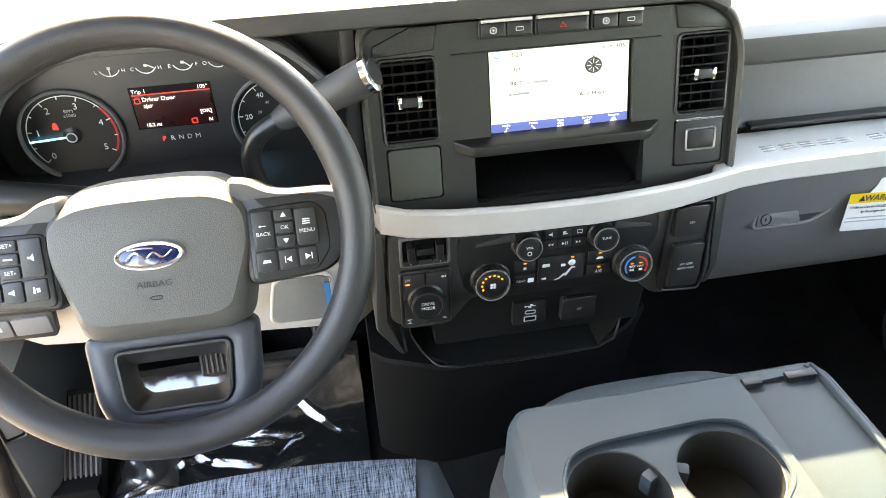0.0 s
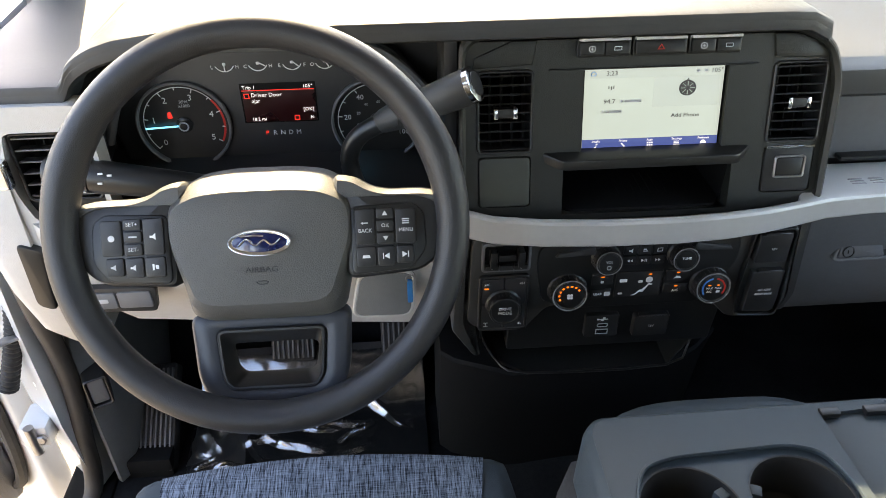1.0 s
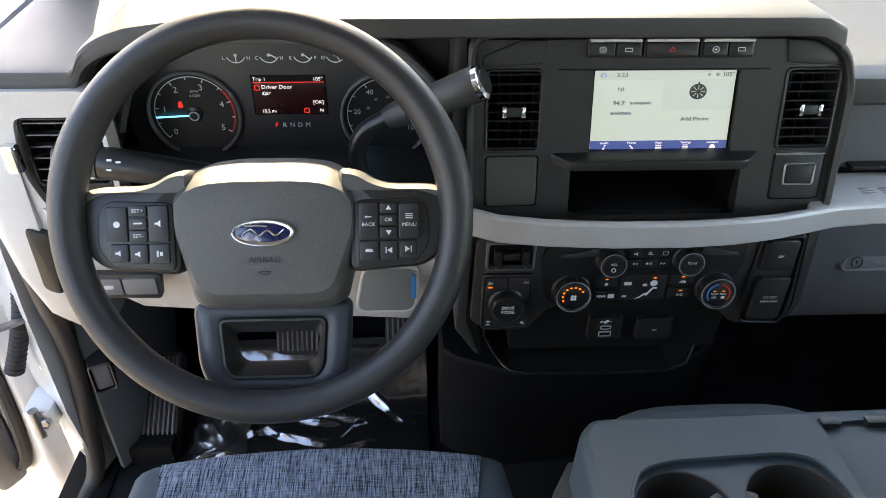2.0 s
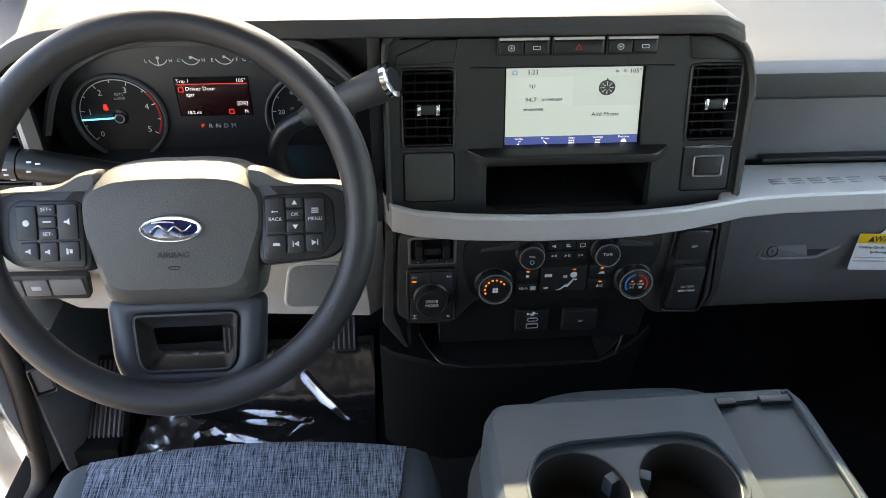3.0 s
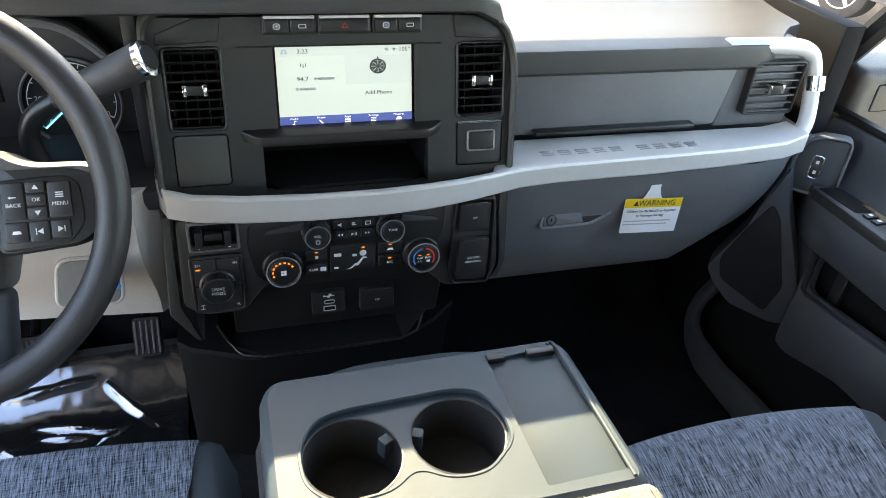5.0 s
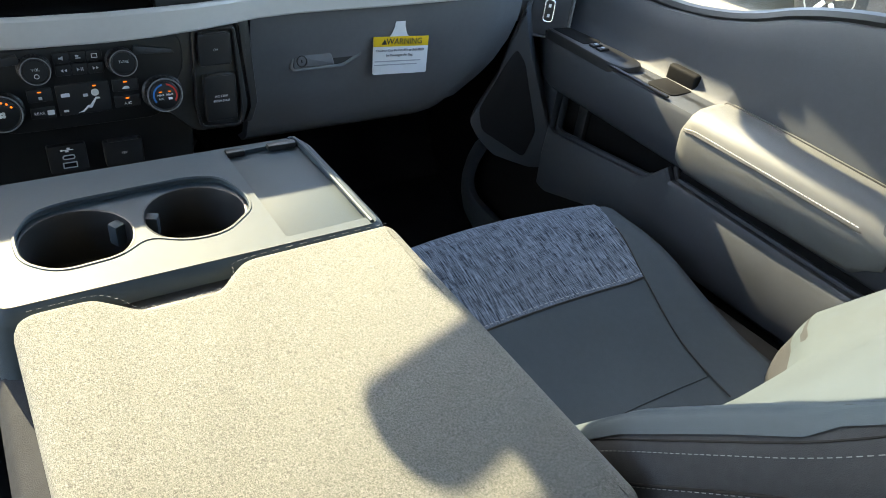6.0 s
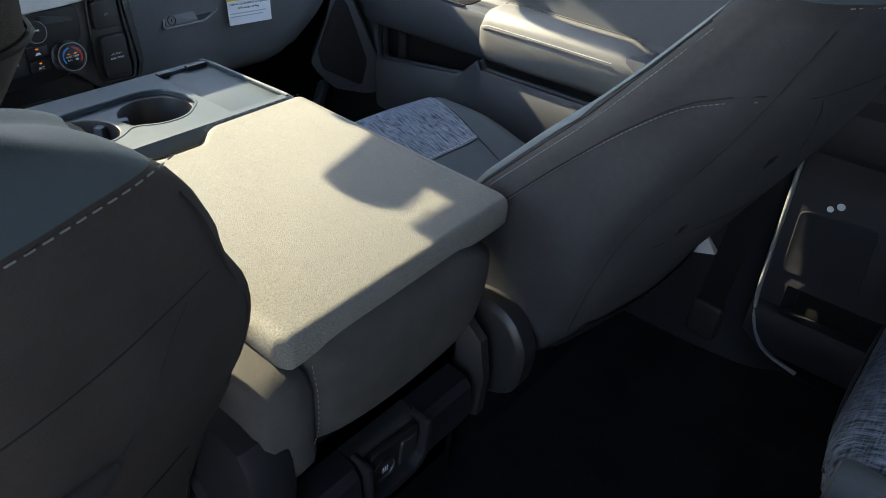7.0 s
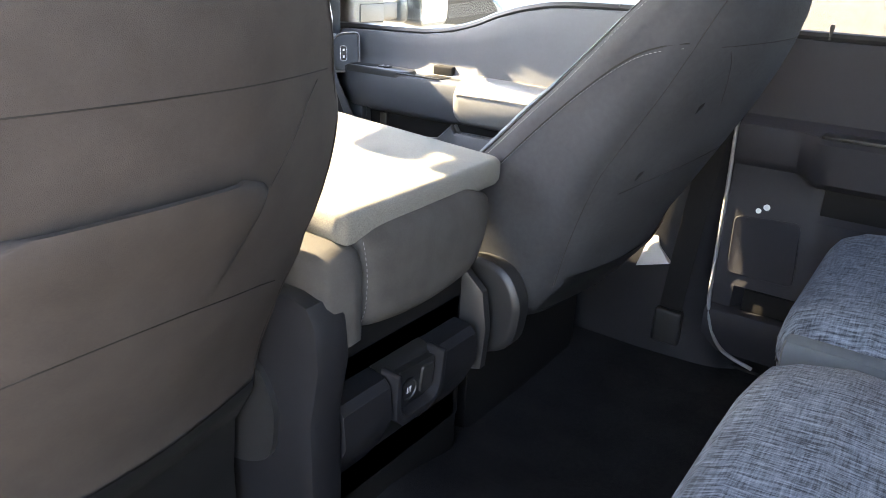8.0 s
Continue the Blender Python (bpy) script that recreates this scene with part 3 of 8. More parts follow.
def vent(x0, x1, z0, z1, y, label, turn=0.0, slats=9, M=None, dark=SATIN):
    v = thing("air_vent", ((x0 + x1) / 2, y, z0), label, "air vent", "dashboard air vents")
    cx, cz = (x0 + x1) / 2, (z0 + z1) / 2
    w, h = x1 - x0, z1 - z0
    M = M @ Matrix.Translation((cx, cz, 0)) if M else Matrix.Translation((cx, y, cz)) @ pose(0, 0, 0, 0, 0, turn) @ facing(0, 0, 0)
    bm = B()
    collar(bm, rrect(w, h, 0.007, 4), rrect(w - 0.007, h - 0.007, 0.005, 4), M, 0.05, 0.0012)
    part("surround", bm, BLACK, v)
    bm = B()
    plate(bm, rrect(w - 0.005, h - 0.005, 0.005, 4), M @ Matrix.Translation((0, 0, -0.045)), 0.004, 0.001)
    part("backing", bm, SOOT, v)
    n = slats
    for k in range(n):
        zz = -h / 2 + h * (k + 0.5) / n
        bm = B()
        rbox(bm, -w / 2 + 0.003, w / 2 - 0.003, -0.0012, 0.0012, -0.024, -0.003, 0.0008, 1, M @ Matrix.Translation((0, zz, 0)) @ pose(0, 0, 0, -12, 0, 0))
        part("slat", bm, dark, v)
    for k in range(5):
        xx = -w / 2 + w * (k + 0.5) / 5
        bm = B()
        rbox(bm, xx - 0.0009, xx + 0.0009, -h / 2 + 0.004, h / 2 - 0.004, -0.042, -0.028, 0, 1, M)
        part("vane", bm, BLACK, v)
    bm = B()
    rbox(bm, -0.010, 0.010, -0.0065, 0.0065, -0.012, 0.004, 0.0015, 2, M)
    k = part("thumb_knob", bm, BLACK, v)
    for s in (-1, 1):
        bm = B()
        rbox(bm, s * 0.0115 - 0.0025, s * 0.0115 + 0.0025, -0.0075, 0.0075, -0.01, 0.005, 0.001, 2, M)
        part("chrome_cheek", bm, CHROME, k, "chrome knob cheek")
    return v


vent(-0.2105, -0.1425, 0.7945, 0.9055, 0.076, "black slatted centre vent with chrome thumb knob beside the wheel", M=STK(0.003))
vent(0.1455, 0.2135, 0.7945, 0.9055, 0.076, "black slatted centre vent beside the upper glove box", M=STK(0.003))
vent(0.652, 0.748, 0.752, 0.840, 0.118, "black slatted side vent inside a silver loop", 0, 7, None, SLATGLINT)
vent(-0.744, -0.655, 0.760, 0.850, 0.062, "black slatted side vent by the driver door", 0, 6, None, SLATGLINT)


def trim_band():
    """The silver band: a front face with a flat shelf on top, from the column to the passenger door."""
    bm = B()
    rows = [(-0.236, 0.10, 0.743, 0.703), (-0.232, 0.05, 0.743, 0.703), (-0.222, 0.022, 0.742, 0.703), (-0.19, 0.008, 0.740, 0.702), (-0.13, -0.001, 0.738, 0.701), (-0.05, -0.006, 0.737, 0.700), (0.04, -0.007, 0.737, 0.700),
            (0.10, -0.004, 0.738, 0.701), (0.15, 0.003, 0.7375, 0.7025), (0.20, 0.015, 0.737, 0.7035), (0.24, 0.025, 0.737, 0.705), (0.30, 0.030, 0.737, 0.706), (0.45, 0.034, 0.737, 0.705), (0.60, 0.042, 0.735, 0.704), (0.70, 0.052, 0.735, 0.704), (0.745, 0.062, 0.742, 0.708)]
    st = []
    for x, y, zt, zb in rows:
        back = 0.118 if x > 0.22 else min(0.118, y + 0.014)
        st.append((x, [(back, zb), (y + 0.010, zb), (y + 0.0015, zb + 0.001), (y, zb + 0.0035), (y, zt - 0.0045), (y + 0.0018, zt - 0.001), (y + 0.006, zt), (back, zt - 0.004)]))
    sweep_x(bm, st)
    band = part("trim_band", bm, SILVER, dash, "satin silver trim band", angle=24)
    # loop round the passenger vent
    bm = B()
    tube(bm, curve_pts([(0.738, 0.085, 0.722), (0.762, 0.095, 0.742), (0.772, 0.115, 0.785), (0.770, 0.13, 0.830), (0.752, 0.135, 0.852), (0.70, 0.135, 0.860), (0.60, 0.135, 0.862)], 6), 0.013, n=12)
    part("vent_loop", bm, SILVER, dash, "silver loop round the side vent")
    bm = B()
    tube(bm, [(0.7735, 0.112, 0.793), (0.7735, 0.119, 0.815)], 0.0145, n=14)
    part("loop_clasp", bm, CHROME, dash, "chrome clasp on the silver loop")
    bm = B()
    o = rpoly([(-0.820, 0.885), (-0.800, 0.775), (-0.783, 0.735), (-0.752, 0.688), (-0.645, 0.680), (-0.645, 0.885)], 0.02, 4)
    holed(bm, o, [rpoly([(-0.743, 0.854), (-0.752, 0.800), (-0.750, 0.772), (-0.738, 0.735), (-0.652, 0.730), (-0.650, 0.854)], 0.012, 4)], facing(0, 0.054, 0), 0.03, None, 0.006)
    part("vent_frame", bm, LIGHT, dash, "pale frame round the driver-side vent")
    bm = B()
    rbox(bm, -0.757, -0.650, 0.066, 0.072, 0.728, 0.760, 0.002)
    part("vent_chin", bm, SATIN, dash, "black chin below the vent slats")
    bm = B()
    rbox(bm, -0.763, -0.745, 0.040, 0.054, 0.788, 0.824, 0.005, 3)
    part("loop_clasp", bm, CHROME, dash, "chrome clasp on the pale frame")
    # raised model lettering, drawn as plain bars
    x = 0.285
    for word in (5, 4):
        for k in range(word):
            for (u0, u1, v0, v1) in ((0, 0.019, 0.0, 0.003), (0, 0.019, 0.006, 0.009), (0, 0.019, 0.012, 0.015)):
                bm = B()
                zz = 0.7335
                rbox(bm, x + u0, x + u1, 0.058 + v0, 0.058 + v1, zz, zz + 0.003, 0.0006, 1)
                part("raised_bar", bm, STEEL, band)
            x += 0.0275
        x += 0.018


trim_band()


def passenger_dash():
    # upper compartment door
    bm = B()
    plate(bm, rpoly([(0.258, 0.736), (0.610, 0.736), (0.628, 0.838), (0.252, 0.835)], 0.008), facing(0, 0.125, 0), 0.03, 0.004)
    up = thing("upper_glove_box", (0.43, 0.13, 0.73), "dark grey lidded compartment in the passenger dash", "glove box")
    d = part("door", bm, GREY, up)
    bm = B()
    rbox(bm, 0.292, 0.562, 0.108, 0.125, 0.741, 0.748, 0.003)
    part("pull_lip", bm, SATIN, d, "black finger lip")
    bm = B()
    plate(bm, rpoly([(0.615, 0.728), (0.752, 0.728), (0.758, 0.86), (0.634, 0.86)], 0.006), facing(0, 0.134, 0), 0.03, 0.003)
    part("vent_panel", bm, GREY, dash, "grey panel round the side vent")
    bm = B()
    rbox(bm, 0.228, 0.76, 0.14, 0.2, 0.70, 0.86, 0.004)
    part("backing", bm, BLACK, dash)
    # lower glove box door, gently bowed
    gb = thing("glove_box", (0.48, 0.08, 0.49), "closed dark grey glove box with a latch recess", "glove box")
    grid = []
    for i in range(13):
        t = i / 12
        z = 0.702 - t * 0.240
        row = []
        for j in range(17):
            s = j / 16
            x0, x1 = 0.238 + 0.006 * t, lerp([(0, 0.752), (0.2, 0.760), (0.4, 0.752), (0.6, 0.730), (0.8, 0.695), (1, 0.655)], t)
            x = x0 + (x1 - x0) * s
            y = 0.050 + 0.054 * t + 0.016 * smooth(0.6, 1.0, t) + 0.04 * smooth(0.8, 1.0, s) + 0.022 * smooth(0.93, 1.0, t)
            row.append((x, y, z))
        grid.append(row)
    bm = B()
    thick_sheet(bm, grid, (0, 0.02, 0.0))
    body = part("door", bm, GREY, gb)
    # latch in a long recess that tapers out to one side
    hp = [(x, z - 0.006) for x, z in rpoly([(0.300, 0.602), (0.385, 0.602), (0.418, 0.617), (0.414, 0.626), (0.306, 0.626)], 0.007)]
    M = facing(0.003, 0.0675, 0.6195, 14) @ Matrix.Translation((0, -0.607, 0.002))
    bm = B()
    collar(bm, inset(hp, -0.003), inset(hp, 0.0015), M, 0.012, 0.0012)
    part("latch_rim", bm, MID, body, "paler rim of the latch recess")
    bm = B()
    plate(bm, inset(hp, 0.001), M @ Matrix.Translation((0, 0, -0.003)), 0.004, 0.0005)
    part("latch_well", bm, BLACK, body, "dark latch recess")
    bm = B()
    plate(bm, rpoly([(0.303, 0.598), (0.372, 0.598), (0.366, 0.6185), (0.306, 0.6185)], 0.004), M @ Matrix.Translation((0, 0, 0.0015)), 0.006, 0.002)
    part("latch", bm, GREY, body, "grey latch paddle")
    bm = B()
    turned(bm, [(0.0088, -0.004), (0.0088, 0.0008), (0.0076, 0.0018), (0.007, -0.001), (0.0001, -0.001)], M @ Matrix.Translation((0.317, 0.608, 0.0015)))
    part("lock", bm, SATIN, body, "round black lock barrel")
    bm = B()
    rbox(bm, 0.3162, 0.3178, 0.6055, 0.6105, 0.0, 0.0022, 0.0003, 1, M)
    part("keyhole", bm, SOOT, body)
    # kick panel beside the glove box
    bm = B()
    pts = [(0.13, 0.70), (0.135, 0.63), (0.20, 0.60), (0.30, 0.58), (0.32, 0.70)]
    rings = [[bm.verts.new((x, y + 0.02 * k, z)) for y, z in pts] for k, x in ((0, 0.83), (1, 0.74))]
    skin(bm, rings)
    part("end_panel", bm, GREY, dash, "grey end panel of the dash")


passenger_dash()


def driver_dash():
    # knee panel in pale grey
    bm = B()
    grid = []
    for i in range(11):
        t = i / 10
        row = []
        for j in range(21):
            s = j / 20
            x = -0.775 + s * 0.54
            zt, zb = 0.735, lerp([(-0.775, 0.58), (-0.70, 0.515), (-0.5, 0.495), (-0.24, 0.475)], x)
            y = 0.03 + 0.10 * smooth(0.25, 1, t) + 0.05 * smooth(-0.72, -0.775, x) + 0.03 * smooth(-0.262, -0.235, x)
            row.append((x, y, zt + (zb - zt) * t))
        grid.append(row)
    thick_sheet(bm, grid, (0, 0.025, 0.0))
    knee = part("knee_panel", bm, LIGHT, dash, "pale grey lower panel under the steering column")
    bm = B()
    o = rpoly([(-0.375, 0.577), (-0.29, 0.575), (-0.285, 0.655), (-0.36, 0.655)], 0.02, 5)
    collar(bm, o, inset(o, 0.006), facing(0, 0.0295, 0), 0.006, 0.002)
    part("recess_rim", bm, LIGHT, knee)
    bm = B()
    plate(bm, inset(o, 0.005), facing(0, 0.0297, 0), 0.003, 0.0005)
    part("recess", bm, MID, knee)
    # light switches at the left
    bm = B()
    plate(bm, rpoly([(-0.735, 0.615), (-0.62, 0.610), (-0.615, 0.648), (-0.735, 0.652)], 0.006), facing(0, 0.028, 0), 0.01, 0.001)
    sp = part("light_switch_panel", bm, BLACK, dash, "black panel of lighting switches")
    for a, b in ((-0.732, -0.699), (-0.697, -0.666), (-0.664, -0.622)):
        bm = B()
        plate(bm, rect(a, 0.619, b, 0.644, 0.003), facing(0, 0.0255, 0), 0.004, 0.001)
        k = part("switch", bm, GREY, sp)
    for cx in (-0.716, -0.682):
        bm = B()
        plate(bm, rect(cx - 0.006, 0.629, cx + 0.006, 0.635, 0.001), facing(0, 0.0249, 0), 0.0006, 0.0001)
        part("symbol", bm, DIMINK, sp)
    # end cap at the driver door, with its black pocket
    bm = B()
    pts = [(0.075, 0.89), (0.052, 0.80), (0.047, 0.70), (0.058, 0.62), (0.09, 0.53), (0.14, 0.465), (0.22, 0.47), (0.25, 0.75), (0.2, 0.885)]
    skin(bm, [[bm.verts.new((x, y + d, z)) for y, z in pts] for x, d in ((-0.835, 0.04), (-0.812, 0.01), (-0.795, 0.0), (-0.755, 0.0))])
    part("end_cap", bm, LIGHT, dash, "pale grey dash end cap")
    bm = B()
    plate(bm, rpoly([(-0.775, 0.615), (-0.752, 0.605), (-0.742, 0.70), (-0.772, 0.712)], 0.01, 4), facing(0, 0.043, 0), 0.03, 0.003)
    part("side_pocket", bm, SATIN, dash, "black pull pocket in the end cap")
    # dark hollow round the instruments
    bm = B()
    rbox(bm, -0.69, -0.225, 0.20, 0.23, 0.70, 0.90, 0)
    rbox(bm, -0.695, -0.680, 0.085, 0.23, 0.72, 0.895, 0.006)
    rbox(bm, -0.245, -0.228, 0.085, 0.23, 0.70, 0.945, 0.006)
    rbox(bm, -0.635, -0.228, 0.085, 0.23, 0.934, 0.942, 0.003)
    part("binnacle", bm, CLUSTERFACE, dash, "dark hollow round the instruments")
    bm = B()
    grid = [[(x, y, z) for x in (-0.70, -0.6, -0.5, -0.4, -0.3, -0.232)] for y, z in ((0.19, 0.762), (0.15, 0.752), (0.10, 0.745), (0.055, 0.738), (0.045, 0.73), (0.045, 0.715))]
    thick_sheet(bm, grid, (0, 0.004, -0.012))
    part("binnacle_sill", bm, CLUSTERFACE, dash, "dark sill below the instruments")


driver_dash()


def control_panel():
    cp = thing("control_panel", (0, 0.03, 0.5), "black climate and audio control panel with knobs and orange lamps", "control panel")
    M = facing(0, 0.02, 0)
    bm = B()
    out = rpoly([(-0.221, 0.702), (-0.226, 0.566), (-0.20, 0.548), (-0.148, 0.548), (-0.118, 0.588), (0.102, 0.588), (0.136, 0.552), (0.203, 0.550), (0.214, 0.58), (0.200, 0.702)], 0.01)
    plate(bm, out, M, 0.06, 0.004)
    part("face", bm, FACEBLACK, cp, "satin black panel face")
    bm = B()
    plate(bm, rpoly([(-0.165, 0.485), (0.135, 0.485), (0.145, 0.61), (-0.165, 0.61)], 0.006), facing(0, 0.049, 0), 0.03, 0.003)
    part("socket_recess", bm, SATIN, cp, "recessed black field of the sockets")
    bm = B()
    o = rpoly([(-0.236, 0.706), (-0.246, 0.55), (-0.215, 0.50), (-0.205, 0.50), (-0.226, 0.560), (-0.222, 0.706)], 0.006)
    plate(bm, o, facing(0, 0.024, 0), 0.09, 0.004)
    part("side_cheek", bm, FACEBLACK, cp)
    bm = B()
    o = rpoly([(0.202, 0.706), (0.216, 0.575), (0.205, 0.55), (0.222, 0.55), (0.232, 0.58), (0.222, 0.706)], 0.005)
    plate(bm, o, facing(0, 0.03, 0), 0.09, 0.004)
    part("side_cheek", bm, FACEBLACK, cp)
    # raised inner field behind the audio and climate rows
    bm = B()
    o = rpoly([(-0.135, 0.690), (0.125, 0.696), (0.128, 0.655), (0.102, 0.60), (0.085, 0.585), (-0.085, 0.585), (-0.128, 0.60), (-0.138, 0.655)], 0.012)
    plate(bm, o, facing(0, 0.0165, 0), 0.01, 0.003)
    part("inner_field", bm, SATIN, cp, "darker field behind the knobs")
    for s in (-1, 1):
        bm = B()
        o = [(s * 0.062, 0.676), (s * 0.115, 0.674), (s * 0.112, 0.679), (s * 0.066, 0.688)]
        plate(bm, o if s > 0 else o[::-1], facing(0, 0.0125, 0), 0.006, 0.001)
        part("wing", bm, PAD, cp, "slim wing beside the knob")

    def knob(x, z, r, text, ring=None, cap=SATIN):
        Mk = facing(x, 0.0165, z, 8)
        bm = B()
        turned(bm, [(r * 1.12, -0.002), (r * 1.12, 0.002), (r * 1.0, 0.004), (r * 1.0, 0.014), (r * 0.95, 0.0175), (r * 0.86, 0.018), (r * 0.8, 0.0165), (0.0002, 0.0165)], Mk, 36)
        k = part("knob", bm, BLACK, cp)
        # paler ring added as the painted highlight of the rim
        bm = B()
        collar(bm, circle(r * 0.97, 36), circle(r * 0.895, 36), Mk @ Matrix.Translation((0, 0, 0.0184)), 0.001, 0.0004)
        part("knob_glint", bm, MID, k, "grey ring that paints the highlight on the knob's rim")
        for i in range(24):
            a = 2 * math.pi * i / 24
            bm = B()
            rbox(bm, r * 0.985, r * 1.02, -0.0009, 0.0009, 0.004, 0.015, 0, 1, Mk @ pose(0, 0, 0, 0, 0, math.degrees(a)))
            part("grip", bm, SATIN, k)
        bm = B()
        turned(bm, [(r * 0.78, 0.015), (r * 0.78, 0.0172), (r * 0.74, 0.0178), (0.0002, 0.0178)], Mk, 32)
        part("cap", bm, cap, k)
        if text:
            for n, row in enumerate(text):
                lettering(row, 0.0047, Mk @ Matrix.Translation((0, (0.003 if len(text) > 1 else 0.002) - 0.006 * n, 0.0181)), INK, k)
        return k, Mk

    k, Mk = knob(-0.0495, 0.669, 0.0172, ("VOL",))
    bm = B()
    collar(bm, circle(0.003, 14, 0, -0.006), circle(0.0022, 14, 0, -0.006), Mk @ Matrix.Translation((0, 0, 0.0182)), 0.0003, 0.0001)
    part("power_symbol", bm, INK, k)
    knob(0.0495, 0.669, 0.0172, ("TUNE",))
    k, Mk = knob(-0.095, 0.620, 0.0235, None)
    for i in range(8):
        a = radians(202 - 24 * i)
        bm = B()
        rbox(bm, 0.0128, 0.0152, -0.0013, 0.0013, 0.0175, 0.0183, 0.0003, 1, Mk @ pose(0, 0, 0, 0, 0, math.degrees(a)))
        part("fan_lamp", bm, GLOW_AMBER, k, "lit orange fan speed mark")
    for i in range(4):
        bm = B()
        a = radians(90 * i + 45)
        plate(bm, circle(0.0021, 10, 0.0026 * math.cos(a), 0.0026 * math.sin(a)), Mk @ Matrix.Translation((0, -0.001, 0.0182)), 0.0003, 0.0001)
        part("fan_blade_symbol", bm, INK, k)
    k, Mk = knob(0.095, 0.620, 0.0235, None)
    for a0, a1, mat in ((100, 215, BLUEINK), (-35, 80, REDINK)):
        bm = B()
        n = 12
        rows = []
        for rr in (0.0135, 0.0158):
            rows.append([Mk @ Vector((rr * math.cos(radians(a0 + (a1 - a0) * i / n)), rr * math.sin(radians(a0 + (a1 - a0) * i / n)), 0.0181)) for i in range(n + 1)])
        thick_sheet(bm, rows, (0, 0.0004, 0))
        part("temperature_arc", bm, mat, k, "coloured temperature arc")
    for s, rows in ((-1, ("MAX", "A/C")), (1, ("MAX", "DEF"))):
        lettering(rows[0], 0.0042, Mk @ Matrix.Translation((s * 0.0058, 0.0005, 0.0182)), INK, k)
        if s < 0:
            lettering(rows[1], 0.0042, Mk @ Matrix.Translation((s * 0.0058, -0.0045, 0.0182)), INK, k)
        else:
            bm = B()
            plate(bm, rect(0.0035, -0.0062, 0.0085, -0.0030, 0.0006), Mk @ Matrix.Translation((0, 0, 0.0182)), 0.0003, 0.0001)
            part("symbol", bm, INK, k)
        bm = B()
        plate(bm, rect(s * 0.0058 - 0.002, 0.0042, s * 0.0058 + 0.002, 0.0056, 0.0004), Mk @ Matrix.Translation((0, 0, 0.0182)), 0.0003, 0.0001)
        part("lamp", bm, GLOW_AMBER, k)

    def button(x0, z0, x1, z1, lamp=None, text=None, sym=None, mat=BLACK):
        Mb = facing(0, 0.0135, 0)
        bm = B()
        plate(bm, rect(x0, z0, x1, z1, 0.0018), Mb, 0.004, 0.001)
        b = part("button", bm, mat, cp)
        cx, cz = (x0 + x1) / 2, (z0 + z1) / 2
        top = Mb @ Matrix.Translation((0, 0, 0.0003))
        if lamp:
            bm = B()
            plate(bm, rect(cx - 0.0022, z1 - 0.0048, cx + 0.0022, z1 - 0.0032, 0.0004), top, 0.0004, 0.0001)
            part("lamp", bm, GLOW_AMBER, b, "lit orange indicator lamp")
        if text:
            lettering(text, 0.0056, top @ Matrix.Translation((cx, cz - (0.003 if lamp else 0), 0)), INK, b)
        for s in sym or ():
            bm = B()
            plate(bm, [(cx + u, cz + v - (0.0035 if lamp else 0)) for u, v in s], top, 0.0004, 0.0001)
            part("symbol", bm, INK, b)
        return b

    spk = [[(-0.003, -0.001), (-0.001, -0.001), (0.002, -0.003), (0.002, 0.003), (-0.001, 0.001), (-0.003, 0.001)]]
    nxt = [[(-0.004, -0.0022), (-0.001, 0), (-0.004, 0.0022)], [(0.0, -0.0022), (0.003, 0), (0.0, 0.0022)]]
    prv = [[(-u, v) for u, v in reversed(s)] for s in nxt]
    ply = [[(-0.0035, -0.0022), (0.0, 0), (-0.0035, 0.0022)], [(0.001, -0.0022), (0.0018, -0.0022), (0.0018, 0.0022), (0.001, 0.0022)], [(0.003, -0.0022), (0.0038, -0.0022), (0.0038, 0.0022), (0.003, 0.0022)]]
    note = [[(-0.003, -0.002), (0.003, -0.002), (0.003, -0.0005), (-0.003, -0.0005)], [(-0.003, 0.0005), (0.001, 0.0005), (0.001, 0.0025), (-0.003, 0.0025)]]
    box = [[(-0.0035, -0.0028), (0.0035, -0.0028), (0.0035, -0.002), (-0.0035, -0.002)], [(-0.0035, 0.002), (0.0035, 0.002), (0.0035, 0.0028), (-0.0035, 0.0028)], [(0.0027, -0.002), (0.0035, -0.002), (0.0035, 0.002), (0.0027, 0.002)], [(-0.0035, -0.002), (-0.0027, -0.002), (-0.0027, 0.002), (-0.0035, 0.002)]]
    for k, s in enumerate((spk, note, box)):
        button(-0.0275 + 0.0187 * k, 0.6725, -0.0095 + 0.0187 * k, 0.686, sym=s)
    for k, s in enumerate((prv, ply, nxt)):
        button(-0.0275 + 0.0187 * k, 0.6565, -0.0095 + 0.0187 * k, 0.6705, sym=s)
    button(-0.064, 0.626, -0.036, 0.643, lamp=True, sym=[[(-0.002, -0.002), (0.002, -0.002), (0.002, 0.002), (-0.002, 0.002)]])
    b = button(-0.064, 0.604, -0.036, 0.6185)
    lettering("REAR", 0.0052, facing(-0.0545, 0.0131, 0.6112), INK, b)
    bm = B()
    plate(bm, rect(-0.0455, 0.608, -0.0375, 0.6145, 0.001), facing(0, 0.0131, 0), 0.0004, 0.0001)
    part("symbol", bm, INK, b)
    button(0.034, 0.628, 0.066, 0.645, lamp=True, sym=[[(-0.005, -0.0015), (0.005, -0.0015), (0.003, 0.002), (-0.002, 0.002)]])
    button(0.034, 0.606, 0.066, 0.6225, lamp=True, text="A/C")
    # air direction diagram
    bm = B()
    plate(bm, rect(-0.032, 0.604, 0.030, 0.645, 0.002), facing(0, 0.0135, 0), 0.004, 0.001)
    d = part("air_direction_panel", bm, BLACK, cp)
    top = facing(0, 0.0131, 0)
